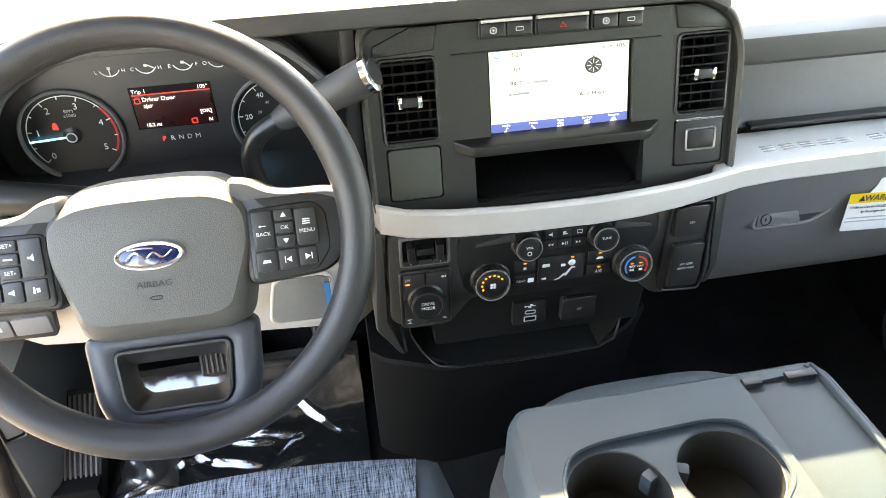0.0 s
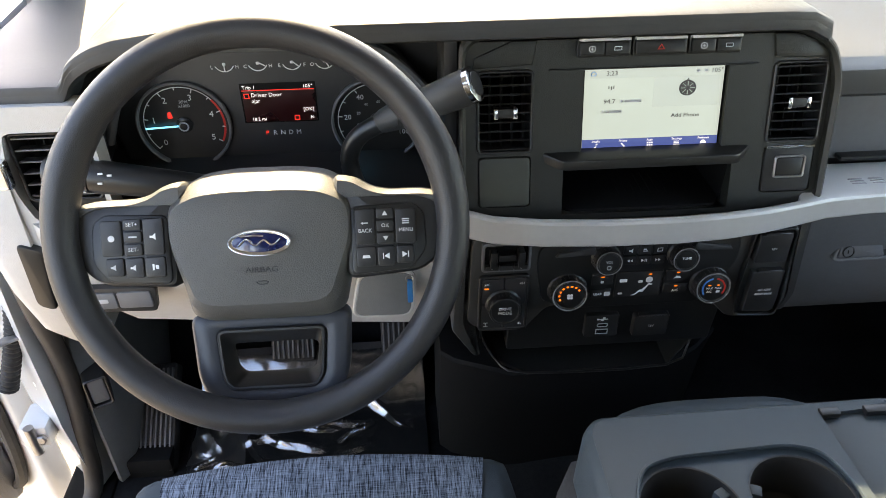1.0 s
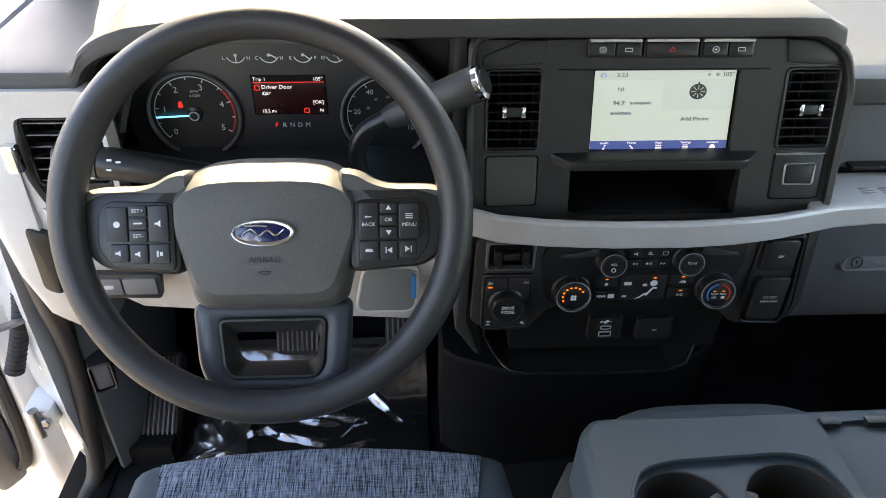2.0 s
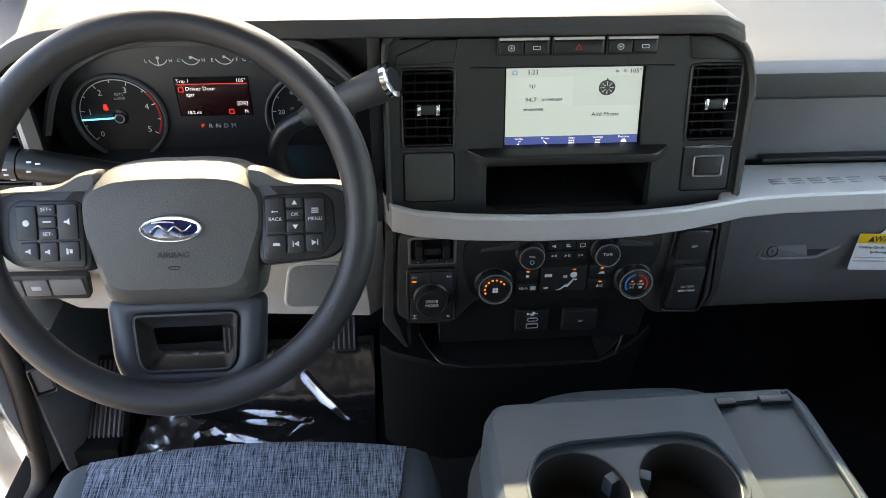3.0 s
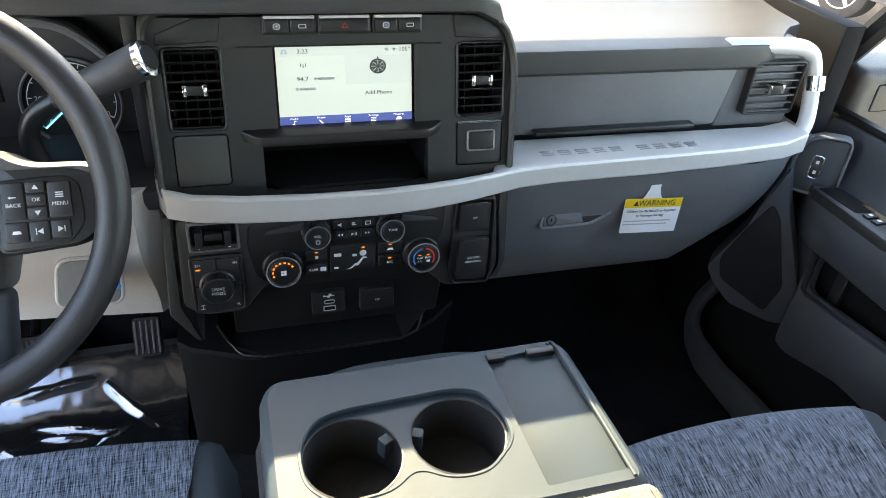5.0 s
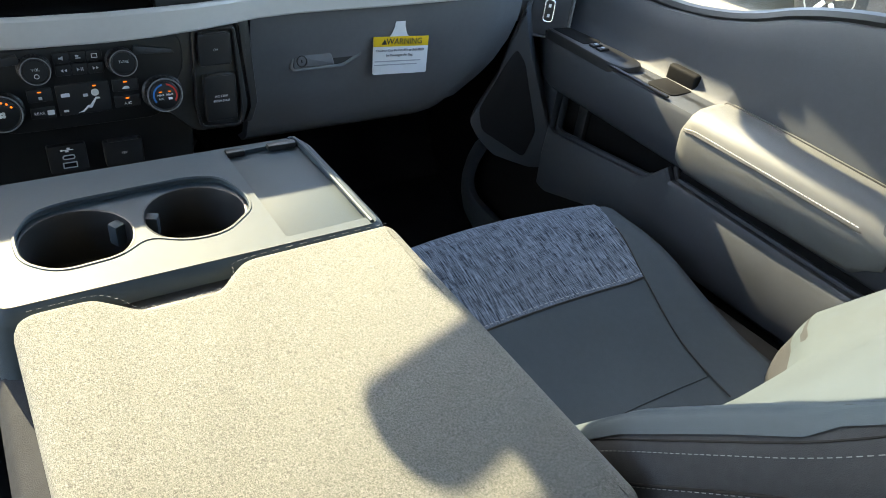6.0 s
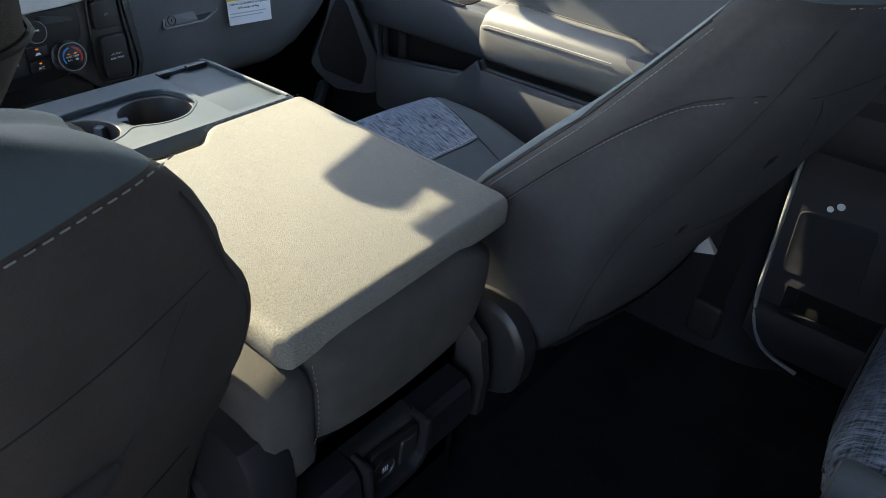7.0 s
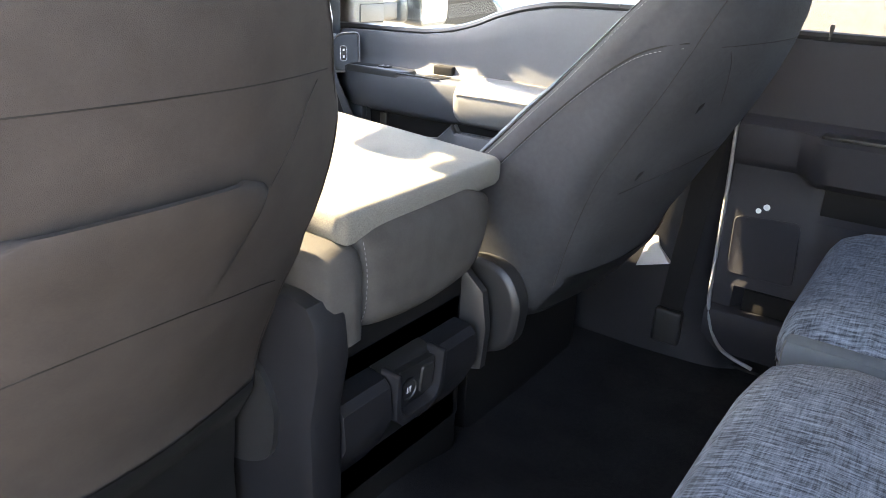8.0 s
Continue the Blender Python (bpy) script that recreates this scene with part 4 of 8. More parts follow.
    for o in (circle(0.0048, 14, 0.0125, 0.6315), [(0.002, 0.612), (0.006, 0.611), (0.013, 0.6225), (0.0175, 0.6225), (0.0175, 0.6245), (0.0125, 0.6255)], [(-0.01, 0.6065), (-0.004, 0.6065), (0.002, 0.612), (0.005, 0.615), (0.002, 0.6155), (-0.004, 0.609)],
              rect(-0.027, 0.629, -0.017, 0.634, 0.001), rect(-0.027, 0.609, -0.021, 0.612, 0.001), rect(-0.002, 0.627, 0.004, 0.631, 0.001)):
        bm = B()
        plate(bm, o, top, 0.0004, 0.0001)
        part("symbol", bm, INK, d)
    bm = B()
    plate(bm, rect(0.0105, 0.6395, 0.0148, 0.6412, 0.0004), top, 0.0004, 0.0001)
    part("lamp", bm, GLOW_AMBER, d)

    # trailer brake and drive mode blocks
    bm = B()
    collar(bm, rect(-0.209, 0.655, -0.146, 0.699, 0.004), rect(-0.205, 0.659, -0.150, 0.695, 0.003), facing(0, 0.0145, 0), 0.008, 0.001)
    tb = part("brake_controller", bm, GREY, cp, "trailer brake controller with two sliding levers")
    bm = B()
    plate(bm, rect(-0.205, 0.659, -0.150, 0.695, 0.002), facing(0, 0.019, 0), 0.004, 0.0005)
    part("well", bm, SOOT, tb)
    for cx in (-0.195, -0.160):
        bm = B()
        rbox(bm, cx - 0.0045, cx + 0.0045, 0.003, 0.019, 0.668, 0.692, 0.003)
        part("lever", bm, SATIN, tb)
    bm = B()
    rbox(bm, -0.188, -0.167, 0.008, 0.019, 0.676, 0.685, 0.001)
    part("slide", bm, BLACK, tb)
    for cx, t in ((-0.196, "-"), (-0.1775, ""), (-0.159, "+")):
        bm = B()
        plate(bm, rect(cx - 0.0085, 0.6595, cx + 0.0085, 0.6665, 0.001), facing(0, 0.0115, 0), 0.006, 0.0006)
        b = part("key", bm, BLACK, tb)
        if t:
            lettering(t, 0.007, facing(cx, 0.0112, 0.663), INK, b)
    bm = B()
    collar(bm, rect(-0.212, 0.556, -0.145, 0.648, 0.006), rect(-0.208, 0.560, -0.149, 0.644, 0.004), facing(0, 0.0145, 0), 0.008, 0.001)
    dm = part("drive_mode_block", bm, BLACK, cp, "square drive mode selector block")
    for (x0, x1), (z0, z1), t in (((-0.2075, -0.179), (0.6025, 0.6435), "2H"), ((-0.178, -0.1495), (0.6025, 0.6435), "4H"), ((-0.2075, -0.179), (0.5605, 0.6015), ""), ((-0.178, -0.1495), (0.5605, 0.6015), "4L")):
        bm = B()
        plate(bm, rect(x0, z0, x1, z1, 0.002), facing(0, 0.0145, 0), 0.006, 0.001)
        b = part("key", bm, CLUSTERFACE, dm)
        tx = x0 + 0.006 if x0 < -0.19 else x1 - 0.006
        tz = z1 - 0.008 if z1 > 0.62 else z0 + 0.007
        if t:
            lettering(t, 0.0056, facing(tx, 0.0142, tz), INK, b)
        else:
            for o in (rect(tx - 0.003, tz - 0.0035, tx + 0.003, tz - 0.0025, 0.0002), rect(tx - 0.003, tz + 0.0025, tx + 0.003, tz + 0.0035, 0.0002), rect(tx - 0.0005, tz - 0.003, tx + 0.0005, tz + 0.003, 0.0002)):
                bm = B()
                plate(bm, o, facing(0, 0.0142, 0), 0.0004, 0.0001)
                part("symbol", bm, INK, b)
    bm = B()
    plate(bm, rect(-0.2045, 0.6275, -0.1985, 0.6295, 0.0004), facing(0, 0.0142, 0), 0.0004, 0.0001)
    part("lamp", bm, GLOW_AMBER, dm)
    Mk = facing(-0.179, 0.0145, 0.602, 6)
    bm = B()
    turned(bm, [(0.024, 0), (0.024, 0.003), (0.0215, 0.005), (0.0215, 0.015), (0.020, 0.018), (0.0185, 0.0185), (0.0178, 0.017), (0.0002, 0.017)], Mk, 36)
    k = part("mode_knob", bm, SATIN, dm, "round drive mode knob")
    for i in range(26):
        bm = B()
        rbox(bm, 0.0212, 0.022, -0.0009, 0.0009, 0.005, 0.0155, 0, 1, Mk @ pose(0, 0, 0, 0, 0, 360 * i / 26))
        part("mode_grip", bm, BLACK, dm)
    for n, row in enumerate(("DRIVE", "MODE")):
        lettering(row, 0.0062, Mk @ Matrix.Translation((0, 0.0035 - 0.0065 * n, 0.0175)), INK, dm)

    # sockets along the bottom and at the right
    def socket(x0, z0, x1, z1, y, rows, name, lean=0, label=""):
        bm = B()
        plate(bm, rpoly([(x0, z0), (x1, z0), (x1, z1), (x0, z1)], 0.004), facing(0, y, 0), 0.012, 0.0022)
        s = part(name, bm, BLACK, cp, label)
        for n, row in enumerate(rows):
            lettering(row, 0.0048, facing((x0 + x1) / 2, y - 0.0004, (z0 + z1) / 2 + 0.0035 * (len(rows) - 1) - 0.007 * n), INK, s)
        bm = B()
        rbox(bm, x0 + 0.006, x1 - 0.006, y - 0.001, y + 0.006, z1 - 0.001, z1 + 0.002, 0.0008, 1)
        part("flap_edge", bm, BLACK, s)
        return s
    socket(0.146, 0.651, 0.190, 0.696, 0.010, ("12V",), "socket_cover", label="square covered power socket")
    socket(0.150, 0.569, 0.194, 0.637, 0.010, ("AC 120V", "400W MAX"), "mains_socket_cover", label="taller covered mains socket")
    bm = B()
    collar(bm, rpoly([(0.140, 0.702), (0.136, 0.60), (0.142, 0.560), (0.2, 0.556), (0.204, 0.58), (0.196, 0.702)], 0.006), rpoly([(0.143, 0.699), (0.139, 0.60), (0.145, 0.563), (0.198, 0.559), (0.201, 0.58), (0.193, 0.699)], 0.006), facing(0, 0.013, 0), 0.01, 0.001)
    part("socket_surround", bm, SATIN, cp)
    socket(0.014, 0.508, 0.065, 0.546, 0.039, ("12V",), "socket_cover", label="wide covered power socket")
    Mu = facing(0.0195, 0.041, -0.0255)
    bm = B()
    plate(bm, rect(-0.075, 0.535, -0.027, 0.575, 0.003), Mu, 0.01, 0.001)
    u = part("usb_panel", bm, BLACK, cp, "small panel of charging ports")
    for o, i in ((rect(-0.058, 0.5535, -0.042, 0.5605, 0.0034), rect(-0.0565, 0.555, -0.0435, 0.559, 0.0019)), (rect(-0.059, 0.5405, -0.041, 0.5495, 0.001), rect(-0.0575, 0.542, -0.0425, 0.548, 0.0008))):
        bm = B()
        collar(bm, o, i, Mu @ Matrix.Translation((0, 0, 0.0008)), 0.0014, 0.0002)
        part("port", bm, DIMINK, u)
        bm = B()
        plate(bm, i, Mu @ Matrix.Translation((0, 0, 0.0004)), 0.0004, 0.0001)
        part("port_well", bm, SOOT, u)
    for o in (rect(-0.057, 0.5672, -0.043, 0.5684, 0.0003), rect(-0.051, 0.5684, -0.047, 0.5712, 0.0003), rect(-0.0535, 0.5648, -0.049, 0.5672, 0.0003), circle(0.0016, 10, -0.0575, 0.5678)):
        bm = B()
        plate(bm, o, Mu @ Matrix.Translation((0, 0, 0.0006)), 0.0004, 0.0001)
        part("symbol", bm, INK, u)

    # open tray at the foot of the panel
    bm = B()
    pts = [(-0.192, 0.10, 0.462), (-0.172, 0.083, 0.433), (-0.13, 0.056, 0.430), (0.085, 0.056, 0.430), (0.122, 0.075, 0.460), (0.150, 0.085, 0.505)]
    thick_sheet(bm, [[(x, y + 0.002, z) for x, y, z in pts], [(x, 0.15, z + 0.004) for x, y, z in pts]], (0, 0, -0.006))
    part("tray", bm, SATIN, cp, "open black tray under the sockets")
    bm = B()
    tube(bm, curve_pts(pts, 3), 0.0018, n=8)
    part("tray_lip", bm, SATIN, cp)
    bm = B()
    rbox(bm, -0.19, 0.15, 0.145, 0.16, 0.42, 0.56, 0)
    part("tray_back", bm, SOOT, cp)
    # pedestal down to the floor
    bm = B()
    st = []
    for x, y in ((-0.255, 0.12), (-0.235, 0.10), (-0.15, 0.065), (0.09, 0.065), (0.15, 0.10), (0.195, 0.14)):
        st.append((x, [(0.3, 0.14), (y + 0.05, 0.14), (y + 0.02, 0.35), (y, 0.416), (y + 0.005, 0.421), (0.3, 0.421)]))
    sweep_x(bm, st)
    part("pedestal", bm, SOOT, cp, "black lower housing down to the floor")
    cp.location.x += 0.006


control_panel()


# ---- instruments ----
def cluster():
    cl = thing("instrument_cluster", (-0.45, 0.17, 0.76), "black instrument cluster with two round gauges and a small lit display", "instrument cluster")
    Y = 0.168
    M = facing(0, Y, 0)
    bm = B()
    plate(bm, rpoly([(-0.66, 0.76), (-0.25, 0.76), (-0.245, 0.83), (-0.31, 0.915), (-0.40, 0.926), (-0.53, 0.926), (-0.61, 0.905), (-0.67, 0.83)], 0.02), M, 0.02, 0.002)
    part("face", bm, CLUSTERFACE, cl)
    bm = B()
    tube(bm, curve_pts([(-0.675, Y - 0.012, 0.80), (-0.645, Y - 0.012, 0.866), (-0.60, Y - 0.012, 0.900), (-0.54, Y - 0.010, 0.918), (-0.40, Y - 0.010, 0.918), (-0.32, Y - 0.010, 0.908), (-0.25, Y - 0.012, 0.84)], 6), 0.006, n=8)
    part("brow", bm, GREY, cl, "grey brow over the gauges")
    # gauges
    for cx, cz, labels, step, a0, needle in ((-0.579, 0.817, ["0", "1", "2", "3", "4", "5"], 50, 220, 183), (-0.331, 0.813, ["0", "20", "40", "60", "80", "100"], 50, 222, 222)):
        Mg = M @ Matrix.Translation((cx, cz, 0))
        bm = B()
        o, i = circle(0.060, 48), circle(0.0565, 48)
        collar(bm, o, i, Mg, 0.004, 0.0015, 0.008)
        g = part("gauge", bm, GREY, cl, "round gauge with white numerals and a blue needle")
        bm = B()
        turned(bm, [(0.0565, -0.002), (0.0565, 0.0005), (0.0002, 0.0005)], Mg, 40)
        part("dial", bm, SATIN, g)
        n = 30
        span = step * (len(labels) - 1)
        bm = B()
        cut = 0.72 if cx < -0.5 else 1.0
        rows = [[Mg @ Vector((rr * math.cos(radians(a0 - span * cut * k / n)), rr * math.sin(radians(a0 - span * cut * k / n)), 0.001)) for k in range(n + 1)] for rr in (0.0505, 0.0516)]
        thick_sheet(bm, rows, (0, 0.0003, 0))
        part("scale_arc", bm, INK, g)
        if cut < 1:
            bm = B()
            rows = [[Mg @ Vector((rr * math.cos(radians(a0 - span * (cut + (1 - cut) * k / 10))), rr * math.sin(radians(a0 - span * (cut + (1 - cut) * k / 10))), 0.001)) for k in range(11)] for rr in (0.0495, 0.0522)]
            thick_sheet(bm, rows, (0, 0.0003, 0))
            part("red_zone", bm, REDINK, g, "red zone of the scale")
        for k in range(2 * len(labels) - 1):
            a = a0 - step * k / 2
            bm = B()
            rbox(bm, 0.0455 if k % 2 == 0 else 0.0475, 0.051, -0.0006, 0.0006, 0.0006, 0.0013, 0, 1, Mg @ pose(0, 0, 0, 0, 0, a))
            part("tick", bm, INK, g)
        for k, t in enumerate(labels):
            a = radians(a0 - step * k)
            lettering(t, 0.0115 if cx < -0.5 else 0.0095, Mg @ Matrix.Translation((0.0385 * math.cos(a), 0.0385 * math.sin(a), 0.001)), INK, g, "numeral")
        if cx > -0.5:
            for k, t in enumerate(("0", "20", "40", "60", "80")):
                a = radians(a0 - 30 - 36 * k)
                lettering(t, 0.005, Mg @ Matrix.Translation((0.026 * math.cos(a), 0.026 * math.sin(a), 0.001)), DIMINK, g, "numeral")
        else:
            for n2, t in enumerate(("RPM", "x1000")):
                lettering(t, 0.0058, Mg @ Matrix.Translation((0.004, 0.031 - 0.0055 * n2, 0.001)), DIMINK, g)
            bm = B()
            plate(bm, rpoly([(-0.020, 0.009), (-0.013, 0.009), (-0.0145, 0.018), (-0.0185, 0.018)], 0.002), Mg @ Matrix.Translation((0, 0, 0.0012)), 0.0003, 0.0001)
            part("warning_lamp", bm, GLOW_RED, g, "lit red belt warning lamp")
        bm = B()
        rbox(bm, 0.006, 0.0495, -0.0011, 0.0011, 0.004, 0.0055, 0.0004, 1, Mg @ pose(0, 0, 0, 0, 0, needle))
        part("needle", bm, GLOW_CYAN, g, "lit blue needle")
        bm = B()
        turned(bm, [(0.0105, 0.001), (0.0105, 0.003), (0.0085, 0.004), (0.0065, 0.0045), (0.006, 0.0075), (0.0002, 0.008)], Mg, 24)
        part("needle_hub", bm, SATIN, g)
        bm = B()
        collar(bm, circle(0.0066, 20), circle(0.0048, 20), Mg @ Matrix.Translation((0, 0, 0.008)), 0.001, 0.0002)
        part("hub_ring", bm, DIMINK, g)
    # small gauges along the top
    for k, (cx, ends, nd) in enumerate(((-0.5155, "LH", 90), (-0.4745, "CH", 150), (-0.4325, "EF", 140), (-0.392, "OF", 120))):
        Mg = M @ Matrix.Translation((cx, 0.8985, 0.001))
        bm = B()
        rows = [[Mg @ Vector((rr * math.cos(radians(205 + 130 * i / 12)), rr * math.sin(radians(205 + 130 * i / 12)), 0)) for i in range(13)] for rr in (0.0118, 0.013)]
        thick_sheet(bm, rows, (0, 0.0003, 0))
        part("small_gauge_arc", bm, INK, cl)
        bm = B()
        rbox(bm, -0.0105, 0.0, -0.0006, 0.0006, 0, 0.0012, 0, 1, Mg @ Matrix.Translation((0, -0.001, 0)) @ pose(0, 0, 0, 0, 0, nd))
        part("small_needle", bm, INK, cl)
        for s, t in ((-1, ends[0]), (1, ends[1])):
            lettering(t, 0.0065, Mg @ Matrix.Translation((s * 0.0155, -0.0065, 0.0002)), INK, cl, "numeral")
        bm = B()
        plate(bm, rect(-0.002, -0.0045, 0.002, -0.001, 0.0005), Mg, 0.0003, 0.0001)
        part("small_symbol", bm, INK, cl)
    # display
    Md = M @ Matrix.Translation((0, 0, 0.0015))
    bm = B()
    plate(bm, rect(-0.502, 0.8155, -0.4065, 0.8695, 0.001), M @ Matrix.Translation((0, 0, 0.001)), 0.002, 0.0003)
    d = part("display", bm, SOOT, cl, "small lit display with a door warning")
    bm = B()
    plate(bm, rect(-0.5, 0.817, -0.4085, 0.8595, 0.0005), Md, 0.0003, 0.0001)
    part("lower_field", bm, GLOW_DARKRED, d)
    bm = B()
    plate(bm, rect(-0.5, 0.8598, -0.4085, 0.8608, 0.0002), Md @ Matrix.Translation((0, 0, 0.0003)), 0.0003, 0.0001)
    part("rule", bm, GLOW_RED, d)
    up = Md @ Matrix.Translation((0, 0, 0.0006))
    for t, x, z, s, al, mt in (("Trip 1", -0.499, 0.8645, 0.0068, "LEFT", GLOW_WHITE), ("105°", -0.410, 0.8645, 0.0068, "RIGHT", GLOW_WHITE), ("Driver Door", -0.489, 0.854, 0.0075, "LEFT", GLOW_WHITE), ("ajar", -0.489, 0.846, 0.0075, "LEFT", GLOW_WHITE),
                            ("18.2 mi", -0.492, 0.821, 0.0062, "LEFT", GLOW_WHITE), ("[OK]", -0.411, 0.833, 0.0066, "RIGHT", GLOW_WHITE), ("N", -0.412, 0.8215, 0.0065, "RIGHT", GLOW_WHITE)):
        lettering(t, s, up @ Matrix.Translation((x, z, 0)), mt, d, align=al)
    for x, z in ((-0.4945, 0.853), (-0.434, 0.8215)):
        bm = B()
        collar(bm, rect(x - 0.0035, z - 0.0035, x + 0.0035, z + 0.0035, 0.001), rect(x - 0.0024, z - 0.0024, x + 0.0024, z + 0.0024, 0.0006), up, 0.0003, 0.0001)
        part("door_symbol", bm, GLOW_RED, d)
    for k, t in enumerate("PRNDM"):
        lettering(t, 0.0088, M @ Matrix.Translation((-0.4755 + 0.0102 * k, 0.8005, 0.0008)), GLOW_RED if k == 0 else INK, cl, "gear_letter")

    cl.location += Vector((0.0045, 0, -0.0125))


cluster()


# ---- touchscreen ----
def touchscreen():
    ts = thing("touchscreen", (0, 0.09, 0.78), "lit touchscreen with pale home page and dark blue menu bar", "screen")
    M = STK(-0.008)
    bm = B()
    plate(bm, rect(-0.0872, 0.789, 0.0872, 0.8995, 0.002), STK(-0.009), 0.01, 0.0006)
    part("housing", bm, SOOT, ts)
    bm = B()
    plate(bm, rect(-0.0845, 0.789, 0.0845, 0.8975, 0.0008), M, 0.0008, 0.0001)
    page = part("page", bm, GLOW_SCREEN, ts)
    t1 = M @ Matrix.Translation((0, 0, 0.0004))
    t2 = M @ Matrix.Translation((0, 0, 0.0008))
    for o, mt, nm in ((rect(-0.0845, 0.789, 0.0845, 0.80256, 0.0004), GLOW_NAVY, "menu_bar"), (rect(-0.0845, 0.88491, 0.0845, 0.8975, 0.0004), GLOW_SCREEN2, "status_bar")):
        bm = B()
        plate(bm, o, t1, 0.0003, 0.0001)
        part(nm, bm, mt, page)
    bm = B()
    plate(bm, rect(-0.0005, 0.8447, 0.0845, 0.88491, 0.0004), M @ Matrix.Translation((0, 0, 0.0002)), 0.0002, 0.0001)
    part("tile", bm, GLOW_SCREEN2, page)
    for t, x, z, s, mt, al in (("3:23", -0.052, 0.8912, 0.0082, DARKINK, "CENTER"), ("105°", 0.083, 0.8912, 0.0080, DARKINK, "RIGHT"), ("94.7", -0.0535, 0.85391, 0.0085, DARKINK, "CENTER"), ("Add Phone", 0.041, 0.83211, 0.0078, DARKINK, "CENTER")):
        lettering(t, s, t2 @ Matrix.Translation((x, z, 0)), mt, page, align=al)
    for k, t in enumerate(("Audio", "Phone", "Apps", "Settings", "Features")):
        x = -0.067 + 0.0335 * k
        lettering(t, 0.0042, t2 @ Matrix.Translation((x, 0.79966, 0)), GLOW_WHITE, page)
        shapes = {0: [circle(0.0014, 8, x - 0.001, 0.79123), rect(x - 0.0001, 0.79142, x + 0.0006, 0.79675, 0.0001), rect(x, 0.79578, x + 0.0026, 0.79675, 0.0002)],
                  1: [rpoly([(x - 0.003, 0.79627), (x - 0.0015, 0.79675), (x + 0.0028, 0.79191), (x + 0.0015, 0.79065)], 0.0008)],
                  2: [rect(x - 0.0035 + 0.0026 * i, 0.79123 + 0.0032 * j, x - 0.0015 + 0.0026 * i, 0.79336 + 0.0032 * j, 0.0002) for i in range(3) for j in range(2)],
                  3: [rect(x - 0.0034, 0.79123 + 0.0021 * j, x + 0.0034, 0.7922 + 0.0021 * j, 0.0002) for j in range(3)],
                  4: [rpoly([(x - 0.004, 0.79162), (x + 0.004, 0.79162), (x + 0.0035, 0.79413), (x + 0.0015, 0.79646), (x - 0.0015, 0.79646), (x - 0.003, 0.79413)], 0.0008)]}[k]
        for o in shapes:
            bm = B()
            plate(bm, o, t2, 0.0003, 0.0001)
            part("menu_symbol", bm, GLOW_WHITE, page)
    # station name as plain bars
    for x0, x1, z in ((-0.040, -0.0365, 0.85391), (-0.035, -0.0145, 0.85391), (-0.0625, -0.059, 0.84034), (-0.0575, -0.038, 0.84034)):
        bm = B()
        plate(bm, rect(x0, z - 0.0017, x1, z + 0.0017, 0.0004), t2, 0.0003, 0.0001)
        part("name_bar", bm, DIMINK, page)
    for o in (rect(-0.0525, 0.86941, -0.0515, 0.87425, 0.0002), rect(-0.0555, 0.87086, -0.0545, 0.87522, 0.0002), rect(-0.0495, 0.87086, -0.0485, 0.87522, 0.0002)):
        bm = B()
        plate(bm, o, t2, 0.0003, 0.0001)
        part("mast_symbol", bm, DARKINK, page)
    bm = B()
    collar(bm, circle(0.0105, 30, 0.041, 0.86892), circle(0.0080, 30, 0.041, 0.86892), t2, 0.0003, 0.0001)
    part("compass_ring", bm, DARKINK, page)
    bm = B()
    plate(bm, circle(0.0078, 24, 0.041, 0.86892), t2, 0.0003, 0.0001)
    part("compass_disc", bm, DARKINK, page)
    for i in range(8):
        bm = B()
        rbox(bm, 0.003, 0.0085, -0.0004, 0.0004, 0.0001, 0.0006, 0, 1, t2 @ Matrix.Translation((0.041, 0.86892, 0)) @ pose(0, 0, 0, 0, 0, 45 * i))
        part("compass_ray", bm, GLOW_SCREEN, page)
    bm = B()
    plate(bm, [(0.0395, 0.87958), (0.0425, 0.87958), (0.041, 0.88248)], t2, 0.0003, 0.0001)
    part("compass_mark", bm, DARKINK, page)
    bm = B()
    collar(bm, rpoly([(-0.077, 0.88849), (-0.0712, 0.88849), (-0.0705, 0.89169), (-0.074, 0.89508), (-0.0778, 0.89169)], 0.0006), rpoly([(-0.0762, 0.88927), (-0.072, 0.88927), (-0.0714, 0.89149), (-0.074, 0.89392), (-0.0769, 0.89149)], 0.0005), t2, 0.0003, 0.0001)
    part("home_symbol", bm, BLUEINK, page)
    for x in (0.0525, 0.0625):
        bm = B()
        plate(bm, rect(x - 0.002, 0.88975, x + 0.002, 0.89314, 0.0006), t2, 0.0003, 0.0001)
        part("status_symbol", bm, DIMINK, page)
    ts.location += Vector((0.004, 0.0, 0.004))


touchscreen()


